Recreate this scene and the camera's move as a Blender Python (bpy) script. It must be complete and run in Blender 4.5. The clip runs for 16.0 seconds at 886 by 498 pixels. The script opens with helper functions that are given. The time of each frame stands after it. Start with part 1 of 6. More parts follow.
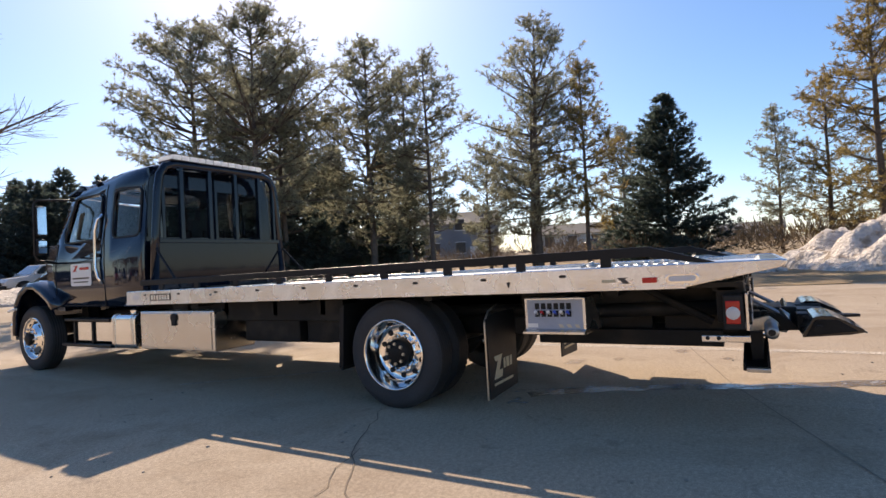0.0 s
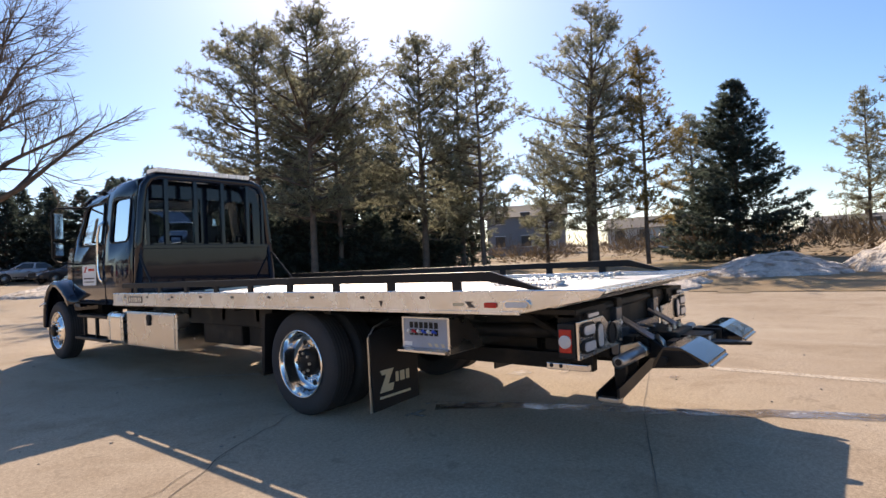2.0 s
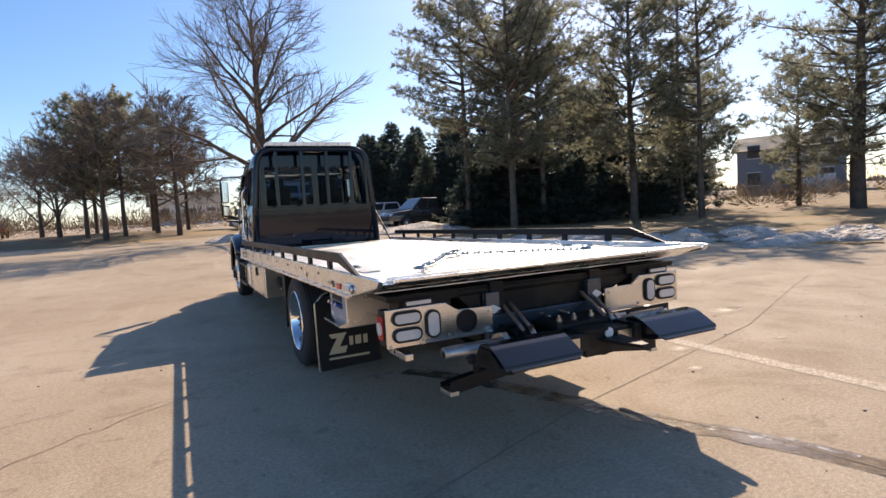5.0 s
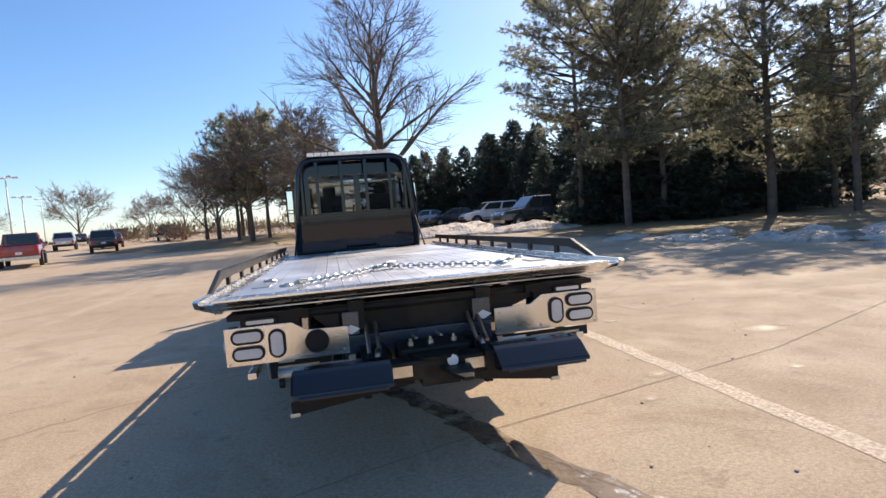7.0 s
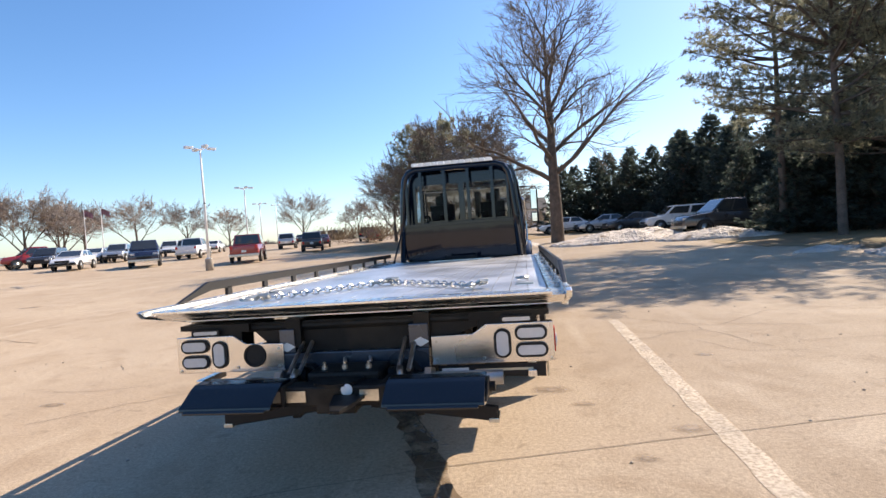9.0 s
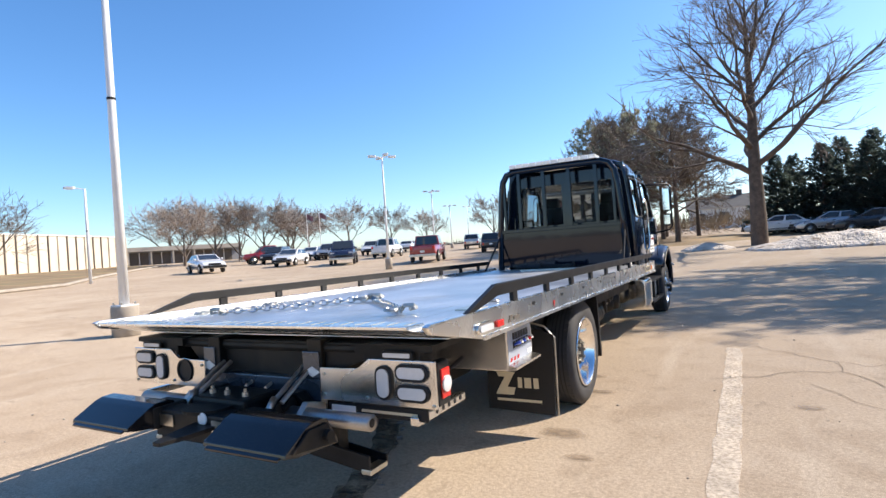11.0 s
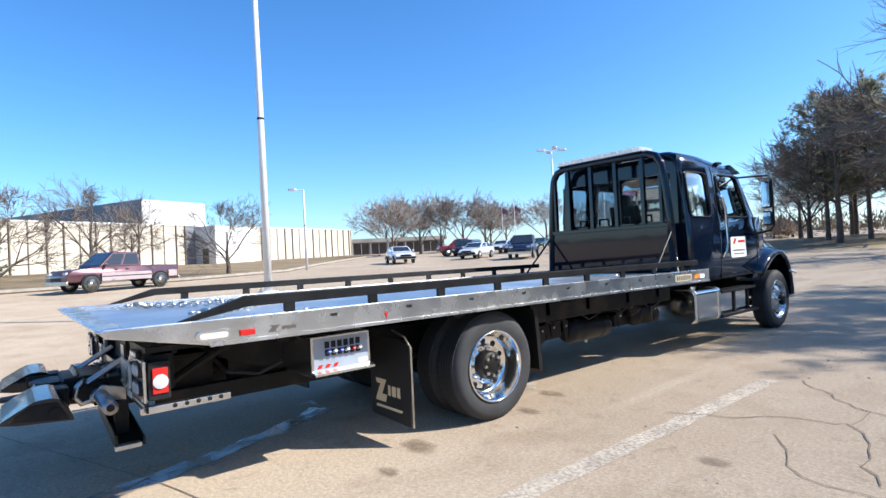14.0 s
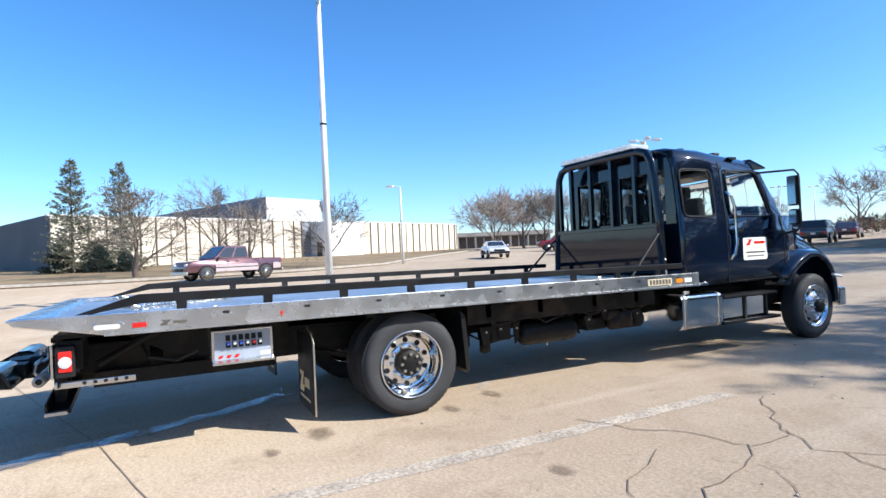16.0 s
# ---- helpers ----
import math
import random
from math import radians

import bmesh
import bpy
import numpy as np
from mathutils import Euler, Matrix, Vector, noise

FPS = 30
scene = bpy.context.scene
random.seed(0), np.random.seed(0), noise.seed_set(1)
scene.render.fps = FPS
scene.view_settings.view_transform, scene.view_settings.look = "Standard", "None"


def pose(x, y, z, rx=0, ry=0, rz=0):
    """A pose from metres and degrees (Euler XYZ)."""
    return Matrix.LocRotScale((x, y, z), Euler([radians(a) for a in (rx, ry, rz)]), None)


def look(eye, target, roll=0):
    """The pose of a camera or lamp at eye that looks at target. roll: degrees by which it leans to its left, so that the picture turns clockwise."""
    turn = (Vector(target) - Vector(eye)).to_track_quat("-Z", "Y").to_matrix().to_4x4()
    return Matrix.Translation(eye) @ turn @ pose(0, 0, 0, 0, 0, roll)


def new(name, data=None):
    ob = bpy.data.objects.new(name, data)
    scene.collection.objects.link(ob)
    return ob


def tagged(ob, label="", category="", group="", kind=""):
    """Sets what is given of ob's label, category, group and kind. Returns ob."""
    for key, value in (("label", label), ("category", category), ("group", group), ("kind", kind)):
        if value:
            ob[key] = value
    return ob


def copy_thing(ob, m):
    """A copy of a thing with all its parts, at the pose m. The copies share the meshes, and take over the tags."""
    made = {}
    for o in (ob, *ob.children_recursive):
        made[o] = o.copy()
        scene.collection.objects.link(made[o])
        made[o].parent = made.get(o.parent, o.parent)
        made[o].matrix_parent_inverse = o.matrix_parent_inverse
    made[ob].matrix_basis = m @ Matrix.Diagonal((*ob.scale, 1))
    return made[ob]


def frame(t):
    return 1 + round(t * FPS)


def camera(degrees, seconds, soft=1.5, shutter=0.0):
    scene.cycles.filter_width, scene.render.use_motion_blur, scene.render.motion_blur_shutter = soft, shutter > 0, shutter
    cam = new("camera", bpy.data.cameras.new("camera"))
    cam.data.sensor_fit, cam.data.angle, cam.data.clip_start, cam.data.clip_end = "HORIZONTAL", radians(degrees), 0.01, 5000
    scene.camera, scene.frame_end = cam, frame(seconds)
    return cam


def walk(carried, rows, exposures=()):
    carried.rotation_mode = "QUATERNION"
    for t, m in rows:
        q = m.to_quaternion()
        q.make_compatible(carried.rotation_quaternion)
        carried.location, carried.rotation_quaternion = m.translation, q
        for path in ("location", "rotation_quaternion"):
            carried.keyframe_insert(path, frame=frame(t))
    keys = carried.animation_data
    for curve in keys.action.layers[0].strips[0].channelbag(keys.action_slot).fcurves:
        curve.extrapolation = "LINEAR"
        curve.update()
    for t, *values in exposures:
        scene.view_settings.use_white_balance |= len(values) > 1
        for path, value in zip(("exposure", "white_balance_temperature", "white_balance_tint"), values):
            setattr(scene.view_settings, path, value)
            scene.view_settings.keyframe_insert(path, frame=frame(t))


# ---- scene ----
cam = camera(78.0, 16.0)
PATH = [
    (0, (-5.025, -2.744, 1.218), (-3.289, -1.752, 1.27), -3.2),
    (0.5, (-4.819, -3.012, 1.225), (-3.1, -1.989, 1.269), -3.1),
    (1, (-4.699, -3.416, 1.253), (-2.998, -2.364, 1.294), -3.0),
    (1.5, (-4.474, -3.74, 1.274), (-2.799, -2.648, 1.307), -2.8),
    (2, (-4.259, -4.075, 1.35), (-2.682, -2.846, 1.384), -2.6),
    (2.5, (-4.05, -4.442, 1.418), (-2.657, -3.007, 1.451), -2.7),
    (3, (-3.824, -4.8, 1.449), (-2.501, -3.301, 1.422), -2.4),
    (3.5, (-3.531, -5.174, 1.438), (-2.307, -3.595, 1.346), -2.2),
    (4, (-3.116, -5.394, 1.464), (-2.009, -3.732, 1.343), -2.3),
    (6.5, (-0.955, -5.97, 1.484), (-0.425, -4.044, 1.369), -4.7),
    (7, (-0.521, -6.074, 1.478), (-0.126, -4.117, 1.368), -4.6),
    (7.5, (-0.115, -6.046, 1.471), (0.112, -4.062, 1.376), -4.6),
    (8, (0.292, -6.07, 1.459), (0.341, -4.071, 1.394), -4.4),
    (8.5, (0.689, -6.05, 1.445), (0.558, -4.055, 1.391), -4.2),
    (9, (1.066, -5.882, 1.461), (0.766, -3.906, 1.416), -4.1),
    (9.5, (1.488, -5.74, 1.448), (1.009, -3.798, 1.42), -4.0),
    (10, (1.823, -5.443, 1.455), (1.172, -3.552, 1.439), -3.9),
    (12.5, (3.658, -4.226, 1.459), (2.337, -2.724, 1.481), -3.5),
    (13, (4.009, -3.928, 1.449), (2.614, -2.495, 1.471), -3.3),
    (13.5, (4.294, -3.586, 1.434), (2.814, -2.241, 1.453), -3.1),
    (14, (4.592, -3.259, 1.436), (3.034, -2.004, 1.457), -2.9),
    (14.5, (4.897, -2.956, 1.431), (3.265, -1.801, 1.452), -2.8),
    (15, (5.142, -2.627, 1.453), (3.459, -1.547, 1.472), -2.6),
    (15.5, (5.522, -2.332, 1.443), (3.784, -1.342, 1.466), -2.6),
    (16, (5.745, -1.949, 1.446), (3.961, -1.046, 1.463), -2.5),
]
EXPOSURES = [(0, 0.5, 7700, 18), (4, 0.5, 7700, 18), (7, 0.6, 7500, 16), (10, 0.8, 7250, 15), (12.5, 0.76, 6100, 8), (16, 0.76, 5950, 8)]
walk(cam, [(t, look(eye, target, roll)) for t, eye, target, roll in PATH], EXPOSURES)

# ---- light ----
SUN_BEARING, SUN_ELEVATION = radians(44.0), radians(38.7)
world = bpy.data.worlds.new("sky")
scene.world = world
world.use_nodes = True
sky = world.node_tree.nodes.new("ShaderNodeTexSky")
sky.sky_type = "NISHITA"
sky.sun_disc = False
sky.sun_elevation, sky.sun_rotation = SUN_ELEVATION, SUN_BEARING
sky.air_density, sky.dust_density, sky.ozone_density = 0.95, 0.6, 6.0
back = world.node_tree.nodes["Background"]
back.inputs["Strength"].default_value = 0.14
tone = world.node_tree.nodes.new("ShaderNodeHueSaturation")
tone.inputs["Saturation"].default_value = 1.15
world.node_tree.links.new(sky.outputs[0], tone.inputs["Color"])
world.node_tree.links.new(tone.outputs[0], back.inputs[0])
sun = new("sun", bpy.data.lights.new("sun", "SUN"))
sun.data.energy, sun.data.angle, sun.data.color = 5.0, radians(0.5), (1.0, 0.93, 0.82)
TO_SUN = Vector((math.sin(SUN_BEARING) * math.cos(SUN_ELEVATION), math.cos(SUN_BEARING) * math.cos(SUN_ELEVATION), math.sin(SUN_ELEVATION)))
sun.matrix_world = look(TO_SUN * 50, (0, 0, 0))

# ---- materials ----


def pbr(name, col, rough=0.5, metal=0.0, vary=0.2, big=1.5, fine=40.0, bump=0.0, coat=0.0, per_object=0.0, dirt=None):
    """A surface with a broad and a fine variation; dirt: (colour, amount) of patches."""
    m = bpy.data.materials.new(name)
    m.use_nodes = True
    nt = m.node_tree
    b = nt.nodes["Principled BSDF"]
    b.inputs["Roughness"].default_value, b.inputs["Metallic"].default_value = rough, metal
    b.inputs["Specular IOR Level"].default_value = 0.5 if max(col) > 0.04 else 0.22
    b.inputs["Coat Weight"].default_value, b.inputs["Coat Roughness"].default_value = coat, 0.03
    tc = nt.nodes.new("ShaderNodeTexCoord")

    def tex(scale, detail=4.0):
        n = nt.nodes.new("ShaderNodeTexNoise")
        n.inputs["Scale"].default_value, n.inputs["Detail"].default_value = scale, detail
        nt.links.new(tc.outputs["Object"], n.inputs["Vector"])
        return n

    def mix(kind, fac, a, c):
        n = nt.nodes.new("ShaderNodeMix")
        n.data_type, n.blend_type = "RGBA", kind
        for v, sock in ((fac, n.inputs[0]), (a, n.inputs[6]), (c, n.inputs[7])):
            if isinstance(v, bpy.types.NodeSocket):
                nt.links.new(v, sock)
            elif isinstance(v, float):
                sock.default_value = v
            else:
                sock.default_value = (*v, 1.0)
        return n.outputs[2]

    def ramp(src, lo, hi, out_lo, out_hi):
        n = nt.nodes.new("ShaderNodeMapRange")
        for i, v in enumerate((lo, hi, out_lo, out_hi)):
            n.inputs[i + 1].default_value = v
        nt.links.new(src, n.inputs[0])
        return n.outputs[0]

    t1, t2 = tex(big), tex(fine, 6.0)
    dark = tuple(c * (1 - vary) for c in col)
    light = tuple(min(1.0, c * (1 + vary)) for c in col)
    c1 = mix("MIX", ramp(t1.outputs[0], 0.3, 0.7, 0.0, 1.0), dark, light)
    c2 = mix("MULTIPLY", min(1.0, vary * 1.5), c1, ramp_rgb(nt, t2.outputs[0]))
    if per_object:
        oi = nt.nodes.new("ShaderNodeObjectInfo")
        c2 = mix("MULTIPLY", 1.0, c2, grey(nt, ramp(oi.outputs["Random"], 0, 1, 1 - per_object, 1.0)))
    if dirt:
        t3 = tex(big * 0.7 + 0.1, 8.0)
        c2 = mix("MIX", ramp(t3.outputs[0], 0.52, 0.66, 0.0, dirt[1]), c2, dirt[0])
    nt.links.new(c2, b.inputs["Base Color"])
    nt.links.new(ramp(t1.outputs[0], 0.25, 0.75, max(0.02, rough * 0.8), min(1, rough * 1.2)), b.inputs["Roughness"])
    if bump:
        bp = nt.nodes.new("ShaderNodeBump")
        bp.inputs["Strength"].default_value, bp.inputs["Distance"].default_value = 0.6, bump
        nt.links.new(t2.outputs[0], bp.inputs["Height"])
        nt.links.new(bp.outputs[0], b.inputs["Normal"])
    return m


def grey(nt, value):
    n = nt.nodes.new("ShaderNodeCombineColor")
    for i in range(3):
        nt.links.new(value, n.inputs[i])
    return n.outputs[0]


def ramp_rgb(nt, value):
    n = nt.nodes.new("ShaderNodeMapRange")
    for i, v in enumerate((0.3, 0.7, 0.45, 1.0)):
        n.inputs[i + 1].default_value = v
    nt.links.new(value, n.inputs[0])
    return grey(nt, n.outputs[0])


def glass(name, tint, rough=0.02):
    m = bpy.data.materials.new(name)
    m.use_nodes = True
    b = m.node_tree.nodes["Principled BSDF"]
    b.inputs["Base Color"].default_value = (*tint, 1)
    b.inputs["Transmission Weight"].default_value, b.inputs["Roughness"].default_value, b.inputs["IOR"].default_value = 1.0, rough, 1.1
    b.inputs["Specular IOR Level"].default_value = 1.0
    return m


def leaf_material(name, col, per=0.5):
    """Needles and leaves: each island its own shade."""
    m = bpy.data.materials.new(name)
    m.use_nodes = True
    nt = m.node_tree
    b = nt.nodes["Principled BSDF"]
    geo = nt.nodes.new("ShaderNodeNewGeometry")
    r = nt.nodes.new("ShaderNodeMapRange")
    r.inputs[3].default_value, r.inputs[4].default_value = 1 - per, 1.0 + per
    nt.links.new(geo.outputs["Random Per Island"], r.inputs[0])
    mx = nt.nodes.new("ShaderNodeMix")
    mx.data_type, mx.blend_type = "RGBA", "MULTIPLY"
    mx.inputs[0].default_value, mx.inputs[6].default_value = 1.0, (*col, 1)
    nt.links.new(grey(nt, r.outputs[0]), mx.inputs[7])
    nt.links.new(mx.outputs[2], b.inputs["Base Color"])
    b.inputs["Roughness"].default_value = 0.55
    t = nt.nodes.new("ShaderNodeBsdfTranslucent")
    nt.links.new(mx.outputs[2], t.inputs[0])
    s = nt.nodes.new("ShaderNodeMixShader")
    s.inputs[0].default_value = 0.7
    out = nt.nodes["Material Output"]
    nt.links.new(b.outputs[0], s.inputs[1])
    nt.links.new(t.outputs[0], s.inputs[2])
    nt.links.new(s.outputs[0], out.inputs[0])
    return m


def paving(name):
    """Worn concrete: broad patches, drag marks, blotches, pitted grain."""
    m = bpy.data.materials.new(name)
    m.use_nodes = True
    nt = m.node_tree
    bs = nt.nodes["Principled BSDF"]
    bs.inputs["Specular IOR Level"].default_value = 0.2
    bs.inputs["Diffuse Roughness"].default_value = 0.3
    tc = nt.nodes.new("ShaderNodeTexCoord")

    def field(scale, detail, lo, hi, out_lo, out_hi, stretch=None, rough=0.55, warp=0.0):
        n = nt.nodes.new("ShaderNodeTexNoise")
        n.inputs["Scale"].default_value, n.inputs["Detail"].default_value = scale, detail
        n.inputs["Roughness"].default_value, n.inputs["Distortion"].default_value = rough, warp
        if stretch:
            mp = nt.nodes.new("ShaderNodeMapping")
            mp.inputs["Scale"].default_value = stretch[0]
            mp.inputs["Rotation"].default_value = (0, 0, radians(stretch[1]))
            nt.links.new(tc.outputs["Object"], mp.inputs[0])
            nt.links.new(mp.outputs[0], n.inputs["Vector"])
        else:
            nt.links.new(tc.outputs["Object"], n.inputs["Vector"])
        r = nt.nodes.new("ShaderNodeMapRange")
        for k, v in enumerate((lo, hi, out_lo, out_hi)):
            r.inputs[k + 1].default_value = v
        nt.links.new(n.outputs[0], r.inputs[0])
        return n, r.outputs[0]

    def blend(kind, fac, a, c):
        n = nt.nodes.new("ShaderNodeMix")
        n.data_type, n.blend_type = "RGBA", kind
        for v, sock in ((fac, n.inputs[0]), (a, n.inputs[6]), (c, n.inputs[7])):
            if isinstance(v, bpy.types.NodeSocket):
                nt.links.new(v, sock)
            elif isinstance(v, float):
                sock.default_value = v
            else:
                sock.default_value = (*v, 1.0)
        return n.outputs[2]

    broad = field(0.22, 5, 0.35, 0.65, 0.0, 1.0)[1]
    col = blend("MIX", broad, (0.475, 0.36, 0.25), (0.57, 0.45, 0.325))
    col = blend("MIX", field(0.9, 8, 0.5, 0.68, 0.0, 0.7, rough=0.65, warp=0.6)[1], col, (0.39, 0.285, 0.19))
    col = blend("MIX", field(1.6, 6, 0.56, 0.68, 0.0, 0.55, ((1.0, 0.12, 1.0), 24), 0.6)[1], col, (0.61, 0.495, 0.37))
    col = blend("MIX", field(5.0, 6, 0.58, 0.72, 0.0, 0.6, None, 0.6, 1.0)[1], col, (0.31, 0.24, 0.17))
    grain, fine = field(38.0, 6, 0.34, 0.66, 0.62, 1.12, None, 0.7)
    col = blend("MULTIPLY", 0.8, col, grey(nt, fine))
    speck = field(150.0, 3, 0.4, 0.62, 0.6, 1.1)[1]
    col = blend("MULTIPLY", 0.6, col, grey(nt, speck))
    nt.links.new(col, bs.inputs["Base Color"])
    nt.links.new(field(1.3, 5, 0.3, 0.7, 0.72, 0.95)[1], bs.inputs["Roughness"])
    bp = nt.nodes.new("ShaderNodeBump")
    bp.inputs["Strength"].default_value, bp.inputs["Distance"].default_value = 0.7, 0.006
    nt.links.new(grain.outputs[0], bp.inputs["Height"])
    nt.links.new(bp.outputs[0], bs.inputs["Normal"])
    return m


CONCRETE = paving("worn concrete")


def mark(name, col, rough, lo, hi, scale=9.0, soft=False):
    """A worn or soaked-in mark on the paving: broken up by noise, soft at its rim where asked."""
    m = pbr(name, col, rough, vary=0.2, big=4, fine=45)
    nt = m.node_tree
    tc = nt.nodes.new("ShaderNodeTexCoord")
    n = nt.nodes.new("ShaderNodeTexNoise")
    n.inputs["Scale"].default_value, n.inputs["Detail"].default_value, n.inputs["Roughness"].default_value = scale, 7.0, 0.65
    nt.links.new(tc.outputs["Object"], n.inputs["Vector"])
    value = n.outputs[0]
    if soft:
        mp = nt.nodes.new("ShaderNodeMapping")
        mp.inputs["Location"].default_value, mp.inputs["Scale"].default_value = (-1, -1, 0), (2, 2, 0)
        g = nt.nodes.new("ShaderNodeTexGradient")
        g.gradient_type = "SPHERICAL"
        nt.links.new(tc.outputs["Generated"], mp.inputs[0])
        nt.links.new(mp.outputs[0], g.inputs[0])
        ad = nt.nodes.new("ShaderNodeMath")
        ad.operation = "ADD"
        nt.links.new(g.outputs["Fac"], ad.inputs[0])
        nt.links.new(n.outputs[0], ad.inputs[1])
        value = ad.outputs[0]
    r = nt.nodes.new("ShaderNodeMapRange")
    r.inputs[1].default_value, r.inputs[2].default_value = lo, hi
    nt.links.new(value, r.inputs[0])
    nt.links.new(r.outputs[0], nt.nodes["Principled BSDF"].inputs["Alpha"])
    return m
GRASS = pbr("dormant grass", (0.27, 0.185, 0.095), 0.95, vary=0.35, big=0.4, fine=30, bump=0.03, dirt=((0.19, 0.155, 0.075), 0.85))
SNOW = pbr("dirty snow", (0.62, 0.55, 0.48), 0.8, vary=0.3, big=2.6, fine=7, bump=0.3, dirt=((0.22, 0.165, 0.115), 0.95))
PALE_MARK = mark("thin pale grey mark", (0.56, 0.55, 0.55), 0.3, 0.48, 0.7, 10.0)
BLACK = pbr("gloss black paint", (0.004, 0.008, 0.02), 0.06, vary=0.1, big=3, fine=60, coat=1.0)
SATIN = pbr("satin black steel", (0.014, 0.014, 0.015), 0.4, vary=0.3, big=4, fine=60, bump=0.0005)
CHASSIS = pbr("black chassis paint", (0.012, 0.012, 0.012), 0.5, vary=0.4, big=5, fine=60, bump=0.001, dirt=((0.05, 0.04, 0.03), 0.5))
RUBBER = pbr("tyre rubber", (0.04, 0.04, 0.042), 0.75, vary=0.3, big=4, fine=90, bump=0.001)
ALU = pbr("mill aluminium", (0.83, 0.83, 0.82), 0.27, 1.0, vary=0.14, big=4.5, fine=70, bump=0.0008)
DECK = pbr("worn aluminium deck", (0.72, 0.73, 0.74), 0.42, 1.0, vary=0.16, big=1.5, fine=45, bump=0.0008, dirt=((0.45, 0.44, 0.42), 0.6))
POLISH = pbr("polished aluminium", (0.85, 0.85, 0.84), 0.1, 1.0, vary=0.05, big=3, fine=50, bump=0.0004)
STAINLESS = pbr("brushed stainless", (0.70, 0.69, 0.67), 0.26, 1.0, vary=0.08, big=3, fine=90, bump=0.0003)
DULL = pbr("dull galvanised tube", (0.42, 0.42, 0.42), 0.42, 1.0, vary=0.2, big=6, fine=60)
ZINC = pbr("zinc plated steel", (0.6, 0.58, 0.52), 0.35, 1.0, vary=0.2, big=8, fine=60)
CHAIN = pbr("bright chain steel", (0.75, 0.72, 0.66), 0.25, 1.0, vary=0.2, big=9, fine=60)
GLASS = glass("clear glass", (0.86, 0.93, 0.95))
DARKGLASS = glass("tinted glass", (0.30, 0.37, 0.42))
FRAME_BLACK = pbr("headboard black paint", (0.004, 0.008, 0.016), 0.08, vary=0.1, big=3, fine=60, coat=0.5)
RED = pbr("red lens", (0.55, 0.02, 0.015), 0.2, vary=0.1)
WHITE_LENS = pbr("white lens", (0.6, 0.61, 0.62), 0.15, vary=0.08, coat=0.6)
AMBER = pbr("amber lens", (0.8, 0.25, 0.02), 0.2, vary=0.1)
WHITE = pbr("white paint", (0.78, 0.78, 0.76), 0.4, vary=0.06, big=2, fine=40)
LINE = mark("worn road paint and sun strip", (0.535, 0.452, 0.357), 0.85, 0.17, 0.62, 34.0)
JOINT = pbr("weathered joint", (0.25, 0.20, 0.15), 0.95, vary=0.3, big=4, fine=40)
CRACK = pbr("crack filled with dirt", (0.19, 0.145, 0.1), 0.95, vary=0.4, big=6, fine=40)
STAIN = mark("oil stain", (0.29, 0.215, 0.145), 0.6, 0.7, 1.5, 8.0, True)
WET = mark("wet concrete", (0.22, 0.165, 0.115), 0.2, 0.36, 0.56, 3.0)
BARK = pbr("grey brown bark", (0.12, 0.09, 0.07), 0.95, vary=0.4, big=4, fine=25, bump=0.02)
BARK_PINE = pbr("dark pine bark", (0.13, 0.10, 0.08), 0.95, vary=0.4, big=4, fine=25, bump=0.02)
# paler copy of the twigs, with sunlight on far crowns in the colour
SUNLIT_TWIG = pbr("sunlit grey twigs", (0.30, 0.245, 0.205), 0.9, vary=0.3, big=3, fine=20)
TWIG = pbr("bare twigs", (0.19, 0.15, 0.12), 0.9, vary=0.3, big=3, fine=20)
# needle colour raised to carry the sun's veiling glare over the pines
NEEDLE = leaf_material("pine needles lifted by glare", (0.28, 0.28, 0.2))
NEEDLE_DARK = leaf_material("spruce needles", (0.075, 0.10, 0.085))
NEEDLE_BROWN = leaf_material("browning needles", (0.27, 0.20, 0.08))
PRECAST = pbr("cream precast concrete", (0.66, 0.58, 0.46), 0.85, vary=0.1, big=0.5, fine=18, bump=0.003, per_object=0.12)
RIB = pbr("dark wall rib", (0.10, 0.085, 0.07), 0.8, vary=0.2)
SLATE = pbr("grey cladding and wall shade", (0.22, 0.23, 0.25), 0.6, vary=0.1, big=0.4, fine=10)
OFFWHITE = pbr("off white render", (0.72, 0.70, 0.66), 0.8, vary=0.08, big=0.5, fine=12)
ROOF = pbr("asphalt shingle", (0.10, 0.095, 0.09), 0.9, vary=0.25, big=1, fine=14)
GALV = pbr("painted white steel pole", (0.74, 0.74, 0.73), 0.45, vary=0.07, big=2, fine=30)
POLE_BASE = pbr("weathered concrete base", (0.36, 0.31, 0.25), 0.9, vary=0.2, big=3, fine=30, bump=0.004)
SEAT = pbr("grey seat cloth", (0.10, 0.10, 0.105), 0.9, vary=0.2, big=8, fine=80)
PLASTIC = pbr("black plastic", (0.02, 0.02, 0.021), 0.5, vary=0.2, big=6, fine=70)
PADS = pbr("smooth black powder coat", (0.008, 0.009, 0.012), 0.2, vary=0.3, big=5, fine=60, coat=0.6)
BLUE = pbr("blue plastic", (0.03, 0.09, 0.55), 0.35, vary=0.1)
TAN = pbr("tan print", (0.62, 0.53, 0.36), 0.6, vary=0.1)

# ---- mesh tools ----


def mesh_ob(name, bm, material, smooth=False):
    me = bpy.data.meshes.new(name)
    bmesh.ops.recalc_face_normals(bm, faces=bm.faces[:])
    bm.to_mesh(me)
    bm.free()
    if smooth:
        for p in me.polygons:
            p.use_smooth = True
    for m in material if isinstance(material, (list, tuple)) else (material,):
        me.materials.append(m)
    return new(name, me)


